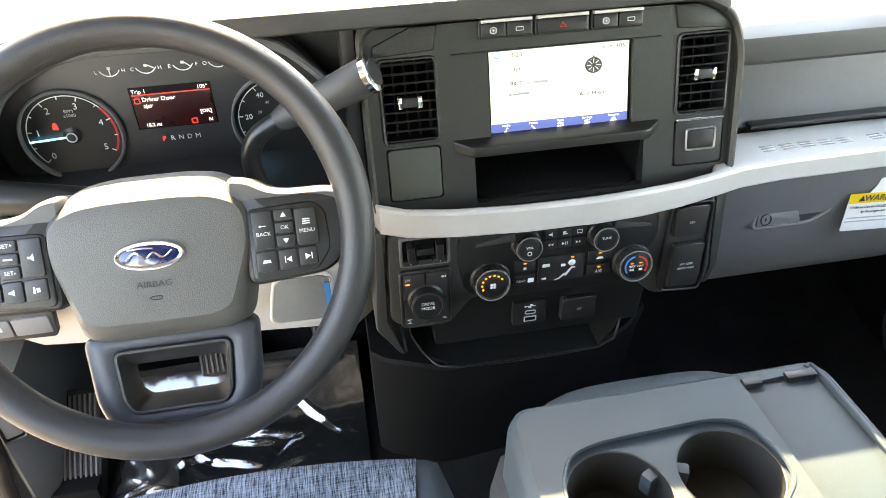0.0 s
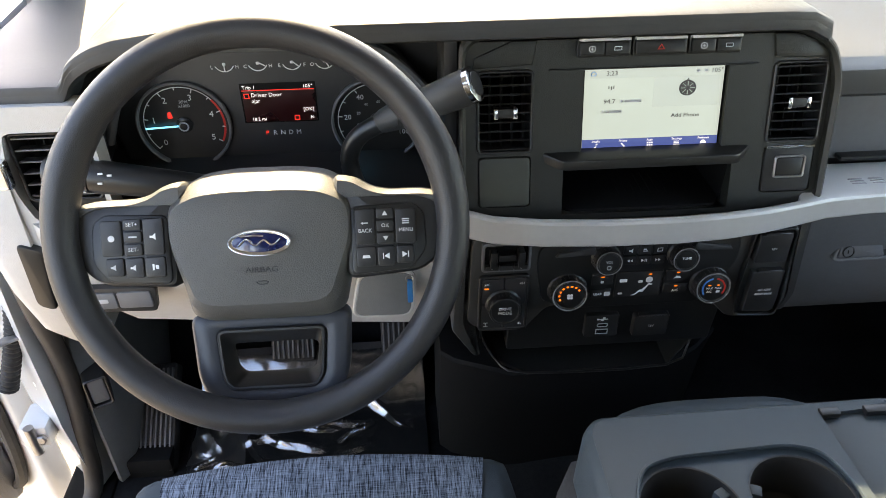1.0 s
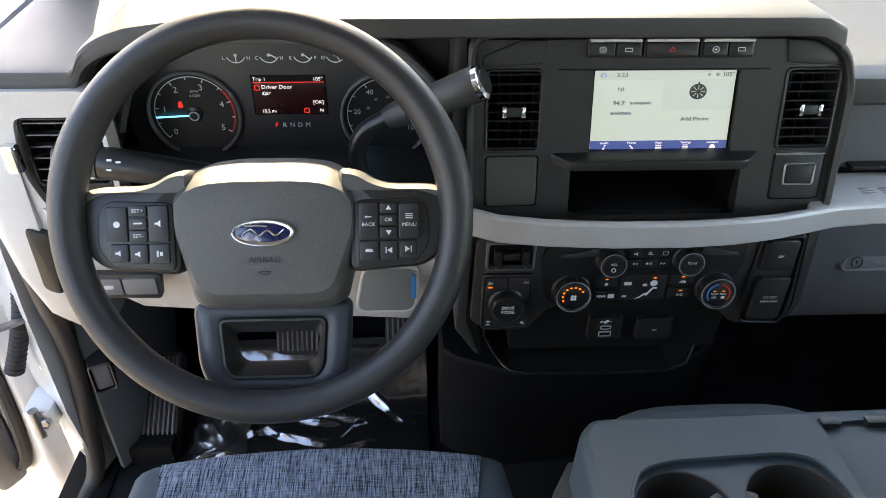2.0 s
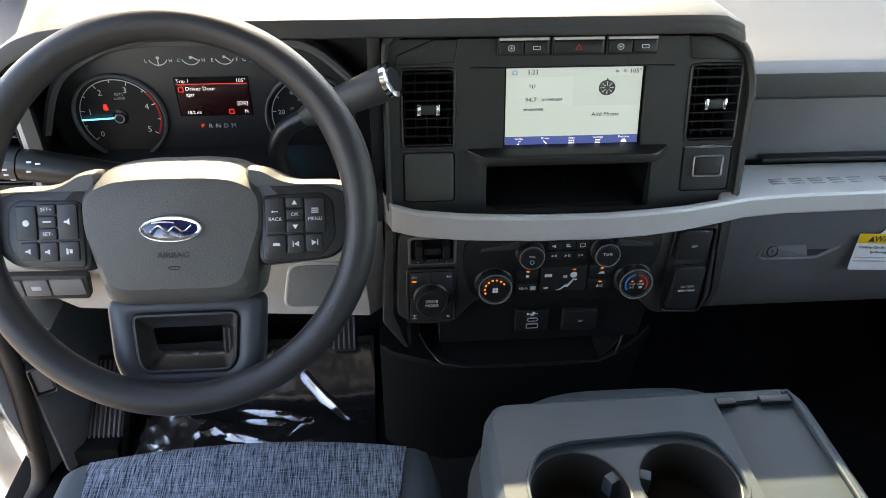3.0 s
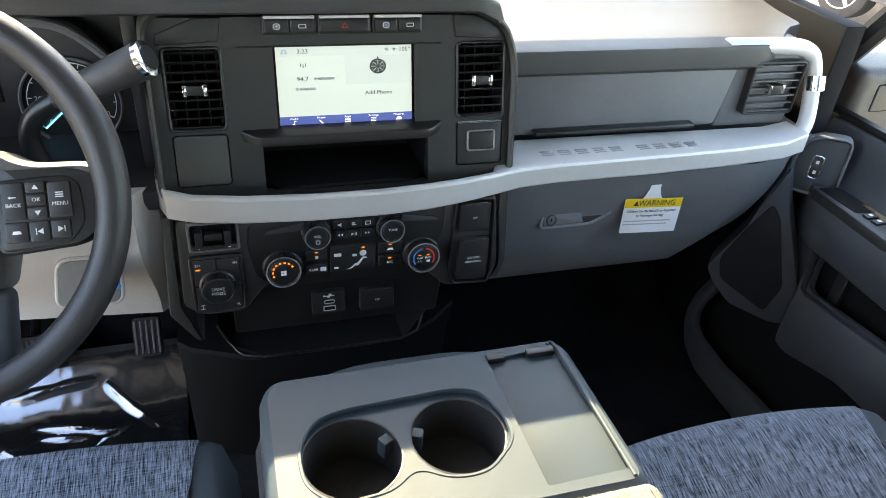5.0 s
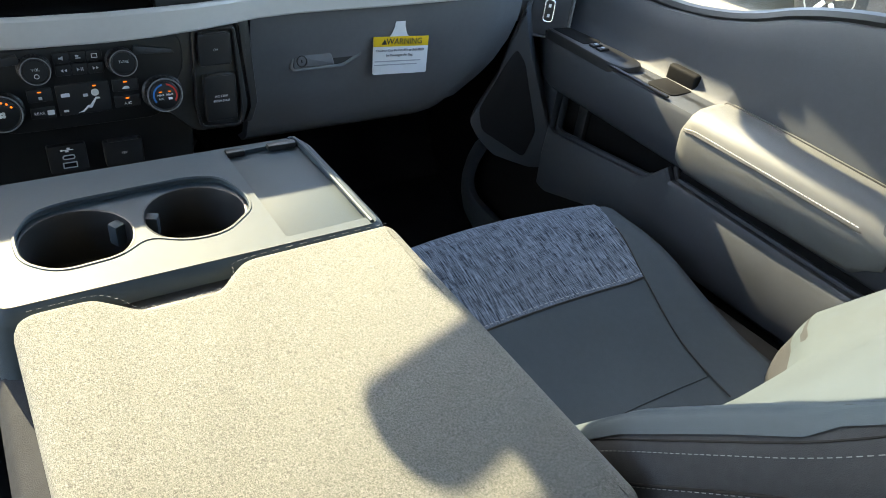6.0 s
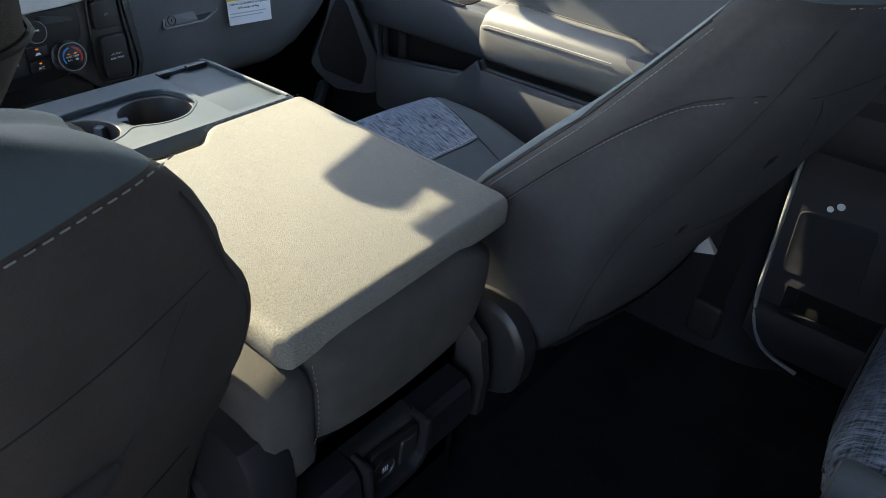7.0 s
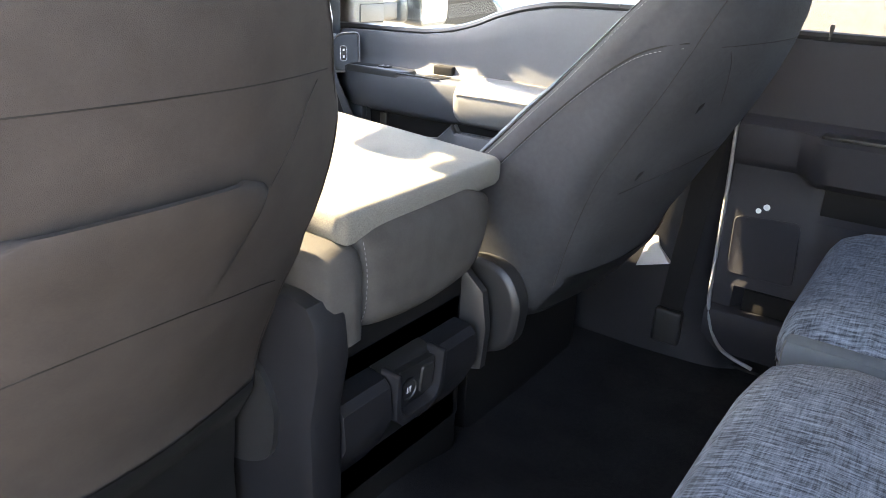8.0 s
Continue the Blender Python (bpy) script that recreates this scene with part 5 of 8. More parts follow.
# ---- steering wheel ----
def steering_wheel():
    C = (-0.438, -0.097, 0.8135)
    sw = thing("steering_wheel", C, "dark grey grained steering wheel with a paler airbag cover", "steering wheel")
    M = facing(*C, 30)
    # rim, slightly fatter at the thumb rests
    bm = B()
    n, m, R = 96, 16, 0.1865
    rings = []
    for i in range(n):
        a = 2 * math.pi * i / n
        fat = 0.0165 + 0.0015 * (math.exp(-((math.degrees(a) - 20) / 14) ** 2) + math.exp(-((math.degrees(a) - 160) / 14) ** 2))
        rings.append([bm.verts.new(M @ Vector(((R + fat * 0.98 * math.cos(b)) * math.cos(a), (R + fat * 0.98 * math.cos(b)) * math.sin(a), 0.028 + fat * 1.12 * math.sin(b)))) for b in (2 * math.pi * k / m for k in range(m))])
    for i in range(n):
        a, b = rings[i], rings[(i + 1) % n]
        for k in range(m):
            bm.faces.new((a[k], b[k], b[(k + 1) % m], a[(k + 1) % m]))
    part("rim", bm, WRAP, sw, "grained dark rim")
    # airbag cover
    bm = B()
    def outline(top, side, bottom, low, r):
        return rpoly([(-low, bottom + 0.006), (-low * 0.75, bottom), (low * 0.75, bottom), (low, bottom + 0.006), (side, -0.010), (side - 0.001, 0.6 * top), (0.7 * side, top * 0.93), (0.34 * side, top), (-0.34 * side, top), (-0.7 * side, top * 0.93), (-side + 0.001, 0.6 * top), (-side, -0.010)], r, 4)
    skin(bm, [ring3(bm, outline(*q, 0.012), M, w) for q, w in (((0.058, 0.092, -0.094, 0.074), -0.055), ((0.060, 0.092, -0.095, 0.075), -0.030), ((0.057, 0.0915, -0.094, 0.0745), -0.008), ((0.051, 0.0905, -0.091, 0.073), 0.010),
                                                             ((0.042, 0.088, -0.082, 0.069), 0.0245), ((0.036, 0.085, -0.073, 0.064), 0.031), ((0.030, 0.078, -0.066, 0.057), 0.0323))])
    hub = part("airbag_cover", bm, PADGREY, sw, "mid-grey grained airbag cover", angle=24)
    Mh = M @ Matrix.Translation((0, -0.013, 0.0328))
    bm = B()
    rows = []
    for e, w in ((1.0, -0.002), (1.0, 0.0015), (0.97, 0.0034), (0.90, 0.0036), (0.84, 0.0026)):
        rows.append(ring3(bm, circle(0.0308 * e, 48, 0, 0, 0.0136 * (e - (1 - e) * 1.2)), Mh, w))
    skin(bm, rows)
    part("badge", bm, CHROME, hub, "oval blue badge with a chrome edge")
    bm = B()
    plate(bm, circle(0.0261, 48, 0, 0, 0.0100), Mh @ Matrix.Translation((0, 0, 0.0028)), 0.001, 0.0003)
    part("badge_field", bm, BADGEBLUE, hub, "dark blue oval")
    # the script on the badge, as plain strokes
    for pts in ([(-0.020, -0.003), (-0.012, 0.0035), (-0.004, -0.0025), (0.004, 0.0025), (0.012, -0.0025), (0.020, 0.003)], [(-0.018, 0.0062), (-0.006, 0.0068), (0.004, 0.006)]):
        bm = B()
        tube(bm, curve_pts([Mh @ Vector((x, y, 0.0032)) for x, y in pts], 5), 0.0011, n=6)
        part("badge_stroke", bm, CHROME, hub)
    lettering("AIRBAG", 0.0078, M @ Matrix.Translation((0, -0.0395, 0.0327)), DARKINK, hub, thick=0.0003, stretch=1.15)
    bm = B()
    tube(bm, curve_pts([M @ Vector((x, y, 0.0327)) for x, y in ((-0.006, -0.051), (-0.003, -0.0535), (0.003, -0.0535), (0.005, -0.051), (-0.004, -0.0505))], 4), 0.0006, n=5)
    part("horn_symbol", bm, DARKINK, hub)
    M0, M = M, M @ Matrix.Translation((0, 0, 0.014))
    # side spokes
    for s in (-1, 1):
        bm = B()
        o = [(s * 0.080, -0.055), (s * 0.156, -0.049), (s * 0.175, -0.032), (s * 0.180, 0.012), (s * 0.166, 0.027), (s * 0.12, 0.030), (s * 0.095, 0.036), (s * 0.080, 0.040)]
        o = rpoly(o if s > 0 else o[::-1], 0.012, 4)
        skin(bm, [ring3(bm, o, M, -0.022), ring3(bm, o, M, 0.002), ring3(bm, inset(o, 0.003), M, 0.009), ring3(bm, inset(o, 0.008), M, 0.0105)])
        sp = part("spoke", bm, BLACK, sw, "grained side spoke with thumb buttons", angle=40)
        bm = B()
        o = [(s * 0.070, 0.021), (s * 0.152, 0.021), (s * 0.176, 0.010), (s * 0.180, 0.028), (s * 0.160, 0.0325), (s * 0.122, 0.033), (s * 0.106, 0.037), (s * 0.092, 0.046), (s * 0.070, 0.050)]
        o = rpoly(o if s > 0 else o[::-1], 0.01, 4)
        skin(bm, [ring3(bm, o, M, -0.045), ring3(bm, o, M, -0.010), ring3(bm, inset(o, 0.0015), M, 0.002), ring3(bm, inset(o, 0.0055), M, 0.0108)])
        part("spoke_shoulder", bm, PADGREY, sp, "grained grey upper edge of the spoke", angle=40)
        bm = B()
        o = [(s * 0.086, -0.050), (s * 0.145, -0.046), (s * 0.160, -0.026), (s * 0.158, 0.010), (s * 0.147, 0.019), (s * 0.087, 0.017)]
        o = rpoly(o if s > 0 else o[::-1], 0.008, 4)
        plate(bm, o, M @ Matrix.Translation((0, 0, 0.0125)), 0.006, 0.0015)
        part("button_bezel", bm, SATIN, sp)
        u = lambda a, b: (min(s * a, s * b), max(s * a, s * b))
        inner, mid, outer = u(0.091, 0.110), u(0.1115, 0.1285), u(0.130, 0.150)
        rows = [(inner, (-0.0205, 0.0145)), (mid, (0.0040, 0.0145)), (mid, (-0.0080, 0.0028)), (mid, (-0.0205, -0.0092)), (outer, (-0.0205, 0.0135)),
                (u(0.091, 0.110), (-0.042, -0.0225)), (mid, (-0.042, -0.0225)), (u(0.130, 0.147), (-0.040, -0.0225))]
        text = {-1: {1: "SET+", 3: "SET-"}, 1: {0: "BACK", 2: "OK", 4: "MENU"}}[s]
        for k, ((x0, x1), (y0, y1)) in enumerate(rows):
            bm = B()
            plate(bm, rect(x0, y0, x1, y1, 0.0022), M @ Matrix.Translation((0, 0, 0.0148)), 0.003, 0.001)
            part("button", bm, BLACK, sp)
            T = M @ Matrix.Translation(((x0 + x1) / 2, (y0 + y1) / 2, 0.015))
            if k in text:
                lettering(text[k], 0.0052, T @ Matrix.Translation((0, -0.004 if k in (0, 4) else 0, 0)), INK, sp)
            shapes = []
            if s > 0:
                shapes = {0: [[(-0.003, 0.003), (0.003, 0.003), (0.003, 0.004), (-0.003, 0.004)], [(-0.004, 0.0035), (-0.002, 0.002), (-0.002, 0.005)]], 1: [[(-0.0028, -0.002), (0.0028, -0.002), (0, 0.0025)]], 3: [[(-0.0028, 0.002), (0, -0.0025), (0.0028, 0.002)]],
                          4: [[(-0.0035, 0.002 + 0.002 * j), (0.0035, 0.002 + 0.002 * j), (0.0035, 0.003 + 0.002 * j), (-0.0035, 0.003 + 0.002 * j)] for j in range(3)],
                          5: [[(-0.004, -0.0015), (0.004, -0.0015), (0.003, 0.0015), (-0.003, 0.0015)]], 6: [[(0.003, -0.003), (0.003, 0.003), (-0.002, 0)], [(-0.0035, -0.003), (-0.0025, -0.003), (-0.0025, 0.003), (-0.0035, 0.003)]],
                          7: [[(-0.003, -0.003), (0.002, 0), (-0.003, 0.003)], [(0.0025, -0.003), (0.0035, -0.003), (0.0035, 0.003), (0.0025, 0.003)]]}.get(k, [])
            else:
                shapes = {0: [[(-0.0035, -0.001), (-0.001, -0.001), (0.002, -0.0035), (0.002, 0.0035), (-0.001, 0.001), (-0.0035, 0.001)]], 2: [[(-0.004, -0.0008), (0.004, -0.0008), (0.004, 0.0008), (-0.004, 0.0008)]],
                          4: [circle(0.0032, 12)], 5: [[(-0.003, -0.003), (-0.001, -0.003), (-0.001, 0.003), (-0.003, 0.003)], [(0.0, -0.002), (0.003, -0.002), (0.003, 0.002), (0.0, 0.002)]],
                          6: [[(-0.004, -0.001), (-0.002, -0.001), (0.001, -0.003), (0.001, 0.003), (-0.002, 0.001), (-0.004, 0.001)]], 7: [[(-0.004, -0.001), (-0.002, -0.001), (0.001, -0.003), (0.001, 0.003), (-0.002, 0.001), (-0.004, 0.001)]]}.get(k, [])
            for o in shapes:
                bm = B()
                plate(bm, o, T, 0.0003, 0.0001)
                part("button_symbol", bm, INK, sp)
    M = M0
    # lower spoke with its window
    bm = B()
    outer = rpoly([(-0.080, -0.086), (-0.076, -0.152), (-0.064, -0.180), (0.064, -0.180), (0.076, -0.152), (0.080, -0.086)], 0.012, 5)
    hole = rpoly([(-0.053, -0.103), (-0.049, -0.152), (-0.041, -0.163), (0.041, -0.163), (0.049, -0.152), (0.053, -0.103)], 0.008, 5)
    collar(bm, outer, hole, M, 0.028, 0.004, 0.004)
    lo = part("lower_spoke", bm, BLUEGREY, sw, "smooth blue-grey lower spoke with an open window", angle=50)
    bm = B()
    o2 = rpoly([(-0.055, -0.101), (-0.051, -0.152), (-0.043, -0.164), (0.043, -0.164), (0.051, -0.152), (0.055, -0.101)], 0.01, 5)
    inner = rpoly([(-0.046, -0.120), (-0.041, -0.147), (-0.034, -0.154), (0.034, -0.154), (0.041, -0.147), (0.046, -0.120)], 0.01, 5)
    skin(bm, [ring3(bm, o2, M, -0.03), ring3(bm, o2, M, 0.005), ring3(bm, inset(o2, 0.0012), M, 0.0068), ring3(bm, inset(o2, 0.0035), M, 0.0068), ring3(bm, inner, M, -0.016), ring3(bm, inset(inner, -0.001), M, -0.034)], False, False)
    part("window_frame", bm, BLACK, lo, "dark frame of the spoke window", angle=50)
    # column shroud
    bm = B()
    ax = M.to_3x3() @ Vector((0, 0, -1))
    prof = rrect(0.11, 0.11, 0.03, 5)
    skin(bm, [ring3(bm, [(x * k, y * k - 0.005) for x, y in prof], M, w) for k, w in ((0.9, -0.035), (1.0, -0.045), (1.05, -0.12), (1.15, -0.22))])
    part("column_shroud", bm, BLACK, sw, "black steering column shroud")


steering_wheel()


def stalks():
    ge = thing("gear_lever", (-0.34, 0.05, 0.8), "grey column gear lever with a chrome-ended grip", "gear lever")
    bm = B()
    a, b = Vector((-0.315, 0.055, 0.865)), Vector((-0.217, 0.02, 0.92))
    d = (b - a)
    tube(bm, [a - d * 0.1, a, a + d * 0.15, a + d * 0.8, a + d * 0.97, b], [0.010, 0.014, 0.0165, 0.020, 0.0205, 0.0195], n=18)
    part("grip", bm, PAD, ge)
    bm = B()
    tube(bm, [b - d * 0.02, b + d * 0.03, b + d * 0.045], [0.0205, 0.0200, 0.015], n=18)
    cap = part("end_cap", bm, CHROME, ge, "chrome end of the grip")
    bm = B()
    tube(bm, [b + d * 0.04, b + d * 0.052], [0.0145, 0.0135], n=18)
    part("end_button", bm, SATIN, cap)
    bm = B()
    tube(bm, curve_pts([a, (-0.345, 0.06, 0.845), (-0.358, 0.062, 0.82), (-0.357, 0.064, 0.79), (-0.345, 0.07, 0.745), (-0.345, 0.085, 0.71)], 6), [0.0115] * 31, n=12)
    part("arm", bm, SATIN, ge, "bent black arm")
    bm = B()
    rbox(bm, -0.30, -0.278, 0.030, 0.040, 0.868, 0.886, 0.003, 2)
    part("thumb_button", bm, BLACK, ge)
    ge.location += Vector((-0.001, 0.006, -0.016))
    tu = thing("indicator_stalk", (-0.55, 0.02, 0.80), "black indicator stalk with printed light symbols", "stalk")
    bm = B()
    tube(bm, [(-0.50, 0.05, 0.772), (-0.58, 0.05, 0.785), (-0.64, 0.05, 0.796), (-0.657, 0.05, 0.799)], [0.014, 0.0175, 0.0195, 0.019], n=18)
    part("lever", bm, SATIN, tu)
    bm = B()
    tube(bm, [(-0.658, 0.05, 0.799), (-0.70, 0.05, 0.8055), (-0.706, 0.05, 0.806)], [0.0205, 0.0205, 0.017], n=20)
    part("twist_end", bm, BLACK, tu)
    for k, (x, dz) in enumerate(((-0.640, 0.011), (-0.630, 0.009), (-0.642, 0.000), (-0.668, 0.012), (-0.668, 0.004), (-0.668, -0.003), (-0.664, -0.012))):
        bm = B()
        ring = 0.0208 if x < -0.655 else 0.0197
        up = math.asin(max(-1, min(1, dz / ring)))
        rbox(bm, -0.0028, 0.0028, -0.0012, 0.0012, ring - 0.001, ring + 0.0002, 0.0003, 1, Matrix.Translation((x, 0.05, 0.799)) @ pose(0, 0, 0, 90 - math.degrees(up), 0, 0))
        part("symbol", bm, INK, tu)
    # key tag hanging under the column
    key = thing("key_tag", (-0.293, 0.01, 0.60), "blue key tag hanging from the ignition", "key tag")
    bm = B()
    plate(bm, rect(-0.298, 0.608, -0.291, 0.645, 0.002), facing(0, 0.02, 0), 0.003, 0.0005)
    part("tag", bm, surface("blue_tag", (0.02, 0.22, 0.55), 0.4, grain=0, var=0.05), key)
    bm = B()
    collar(bm, circle(0.006, 18, -0.294, 0.648), circle(0.0048, 18, -0.294, 0.648), facing(0, 0.02, 0), 0.001, 0.0002)
    part("key_ring", bm, STEEL, key)


stalks()


# ---- warning tag on the glove box ----
def warning_tag():
    wt = thing("warning_tag", (0.465, 0.045, 0.58), "white hanging airbag warning tag with a yellow heading", "warning tag")
    Y = 0.045
    M = facing(0, Y, 0)
    bm = B()
    o = rpoly([(0.416, 0.588), (0.518, 0.582), (0.517, 0.645), (0.414, 0.651)], 0.003)
    plate(bm, o, M, 0.0008, 0.0001)
    card = part("card", bm, PAPER, wt)
    T = M @ Matrix.Translation((0, 0, 0.0003))
    bm = B()
    plate(bm, [(0.4148, 0.635), (0.5172, 0.629), (0.517, 0.6455), (0.414, 0.6515)], T, 0.0003, 0.0001)
    part("heading", bm, YELLOW, card)
    Tt = T @ Matrix.Translation((0.4655, 0.640, 0.0003)) @ pose(0, 0, 0, 0, 0, -3.3)
    lettering("WARNING", 0.0138, Tt @ Matrix.Translation((0.006, 0, 0)), DARKINK, card, thick=0.0003)
    bm = B()
    plate(bm, [(-0.036, -0.0045), (-0.026, -0.0045), (-0.031, 0.0045)], Tt, 0.0003, 0.0001)
    part("alert_triangle", bm, DARKINK, card)
    lettering("Children Can Be KILLED or INJURED", 0.0058, Tt @ Matrix.Translation((0, -0.0145, 0)), DARKINK, card)
    lettering("by Passenger Air Bag.", 0.0058, Tt @ Matrix.Translation((0, -0.0225, 0)), DARKINK, card)
    for k, w in enumerate((0.086, 0.080)):
        bm = B()
        plate(bm, rect(-0.045, -0.0335 - 0.006 * k, -0.045 + w, -0.0315 - 0.006 * k, 0.0003), Tt, 0.0003, 0.0001)
        part("small_print", bm, DIMINK, card)
    # hanger strip
    bm = B()
    grid = []
    for z, w, y in ((0.645, 0.020, Y), (0.654, 0.0135, Y), (0.665, 0.0095, Y - 0.001), (0.678, 0.0085, Y - 0.002), (0.692, 0.0085, Y - 0.003), (0.7045, 0.0085, Y - 0.002)):
        grid.append([(0.461 - w, y, z), (0.461 + w, y, z)])
    thick_sheet(bm, grid, (0, 0.0008, 0))
    part("hanger", bm, PAPER, wt)

    wt.location += Vector((0.0235, 0.013, 0))


warning_tag()


# ---- centre console: the folded middle seat with cup holders ----
def center_console():
    cc = thing("center_console", (0.04, -0.5, 0.2), "grey fold-down centre console with two cup holders and cloth lid", "console")
    ZT = 0.661
    # moulded front tray with holes for the cups
    bm = B()
    M = pose(0, 0, ZT)
    outer = rpoly([(-0.128, -0.428), (-0.128, -0.255), (-0.118, -0.240), (0.185, -0.236), (0.193, -0.250), (0.197, -0.428)][::-1], 0.012, 4)
    cupL, cupR = circle(0.046, 36, -0.058, -0.343), circle(0.046, 36, 0.046, -0.338)
    well = rpoly([(-0.107, -0.330), (-0.090, -0.297), (-0.060, -0.288), (0.055, -0.282), (0.085, -0.292), (0.097, -0.33), (0.095, -0.36), (0.06, -0.391), (0.025, -0.391), (-0.005, -0.372), (-0.03, -0.392), (-0.08, -0.396), (-0.105, -0.372)][::-1], 0.02, 5)
    tray = rpoly([(0.106, -0.418), (0.190, -0.416), (0.185, -0.245), (0.104, -0.250)], 0.004, 3)
    holed(bm, outer, [well, tray], M, 0.03)
    top = part("tray_top", bm, CONSOLE, cc, "grey moulded top with cup holders")
    bm = B()
    rings = [ring3(bm, outer, M, -0.0005), ring3(bm, inset(outer, -0.006), M, -0.005), ring3(bm, inset(outer, -0.009), M, -0.014), ring3(bm, inset(outer, -0.012), M, -0.09)]
    skin(bm, rings, cap0=False, cap1=False)
    part("tray_skirt", bm, CONSOLE, cc)
    # recessed cup deck with round wells
    bm = B()
    deck = inset(well, -0.002)
    Md = pose(0, 0, ZT - 0.007)
    holed(bm, deck, [cupL, cupR], Md, 0.002, 0.002)
    part("cup_deck", bm, CONSOLE, cc)
    bm = B()
    tube(bm, curve_pts([(x, y, ZT - 0.001) for x, y in well + well[:1]], 1), 0.0022, n=6, caps=False)
    part("deck_edge", bm, CONSOLE, cc)
    for cx, cy in ((-0.058, -0.343), (0.046, -0.338)):
        bm = B()
        Mc = pose(cx, cy, ZT - 0.007)
        rings = [ring3(bm, circle(r, 30), Mc, w) for r, w in ((0.0475, 0.0005), (0.046, 0.0), (0.0452, -0.003), (0.043, -0.072), (0.040, -0.080), (0.0002, -0.080))]
        skin(bm, rings, cap0=False)
        cup = part("cup_holder", bm, BLACK, cc, "round dark cup well")
        for a in ((28,) if cx < 0 else (158,)):
            bm = B()
            rbox(bm, 0.034, 0.046, -0.006, 0.006, -0.026, -0.004, 0.0025, 2, Mc @ pose(0, 0, 0, 0, 0, a))
            part("spring_tab", bm, CONSOLE, cup, "sprung cup tab")
        for k in range(3):
            bm = B()
            rbox(bm, -0.03 + 0.004 * k, 0.03 - 0.004 * k, -0.012 + 0.011 * k, -0.009 + 0.011 * k, -0.080, -0.078, 0.0006, 1, Mc)
            part("floor_rib", bm, BLACK, cup)
    # card tray with clips
    bm = B()
    plate(bm, inset(tray, -0.001), pose(0, 0, ZT - 0.0045), 0.004, 0.0005)
    part("card_tray", bm, CONSOLE, cc)
    bm = B()
    tube(bm, curve_pts([(0.190, -0.425, ZT + 0.0005), (0.189, -0.33, ZT + 0.0005), (0.1865, -0.246, ZT + 0.0005), (0.178, -0.2405, ZT + 0.0005)], 4), 0.0022, n=8)
    part("tray_rail", bm, CONSOLE, cc)
    for x0, x1 in ((0.104, 0.124), (0.150, 0.182)):
        bm = B()
        rbox(bm, x0, x1, -0.254, -0.244, ZT - 0.004, ZT + 0.003, 0.002)
        part("clip", bm, SATIN, cc, "small dark clip")
    # armrest lid in ribbed cloth: a padded slab with a scooped front edge
    bm = B()
    base = rpoly([(-0.121, -0.437), (-0.062, -0.437), (-0.046, -0.449), (-0.030, -0.463), (0.03, -0.463), (0.043, -0.449), (0.060, -0.434), (0.200, -0.432), (0.207, -0.44), (0.232, -0.762), (0.225, -0.775), (-0.106, -0.784), (-0.115, -0.772)][::-1], 0.022, 5)

    def lid_ring(d, dz):
        return [bm.verts.new((x, y, 0.662 + (y + 0.435) * 0.088 + dz)) for x, y in inset(base, d)]
    rings = [lid_ring(0.006, -0.038), lid_ring(0.001, -0.030), lid_ring(0.0, -0.014), lid_ring(0.0005, -0.0070), lid_ring(0.0022, -0.0030), lid_ring(0.0048, -0.0004), lid_ring(0.0082, 0.0012), lid_ring(0.0120, 0.0020)]
    skin(bm, rings)
    lid = part("armrest_lid", bm, LIDCLOTH, cc, "padded lid in ribbed grey cloth", angle=60)
    bm = B()
    dashes(bm, [(-0.108, -0.443, 0.6655), (-0.062, -0.443, 0.6655), (-0.044, -0.4545, 0.6645), (-0.028, -0.4690, 0.663), (0.03, -0.4690, 0.663), (0.045, -0.4545, 0.6645), (0.062, -0.4405, 0.6655), (0.198, -0.4385, 0.6655)], 0.0028, 0.0022, 0.00022)
    part("stitching", bm, THREAD, lid, kind="stuff")
    bm = B()
    rbox(bm, -0.09, 0.195, -0.745, -0.44, 0.59, 0.632, 0.004)
    part("lid_underside", bm, SOOT, cc)
    # dark slot and latch in the scoop
    bm = B()
    rbox(bm, -0.112, 0.203, -0.475, -0.431, 0.60, 0.645, 0.004)
    part("slot", bm, BLACK, cc)
    bm = B()
    rbox(bm, -0.03, 0.035, -0.457, -0.447, 0.612, 0.632, 0.004)
    part("latch", bm, SATIN, cc, "black lid latch")
    # upholstered base under the console, with its rear cushion
    bm = B()
    sec = []
    for x, g in ((-0.145, 0.02), (-0.135, 0.005), (-0.10, 0), (0.05, -0.003), (0.19, 0), (0.213, 0.005), (0.222, 0.02)):
        sec.append((x, [(-0.20 - g, 0.44), (-0.208 - g, 0.53), (-0.225 - g, 0.590 - g), (-0.26, 0.600 - g), (-0.72, 0.600 - g), (-0.742 + g, 0.588 - g), (-0.750 + g, 0.55), (-0.745 + g, 0.47), (-0.70, 0.45), (-0.5, 0.42)]))
    sweep_x(bm, sec)
    part("seat_base", bm, VINYL, cc, "grey cloth base of the folded middle seat", angle=60)
    bm = B()
    hump = []
    for x in [-0.11 + 0.29 * k / 14 for k in range(15)]:
        e = max(0.0, 1 - abs((x - 0.035) / 0.147) ** 4)
        hump.append((x, [(-0.24, 0.5), (-0.165 - 0.03 * (1 - e), 0.5), (-0.160 - 0.03 * (1 - e), 0.545 + 0.02 * e), (-0.172 - 0.03 * (1 - e), 0.575 + 0.03 * e), (-0.20, 0.590 + 0.034 * e), (-0.24, 0.595 + 0.036 * e)]))
    sweep_x(bm, hump)
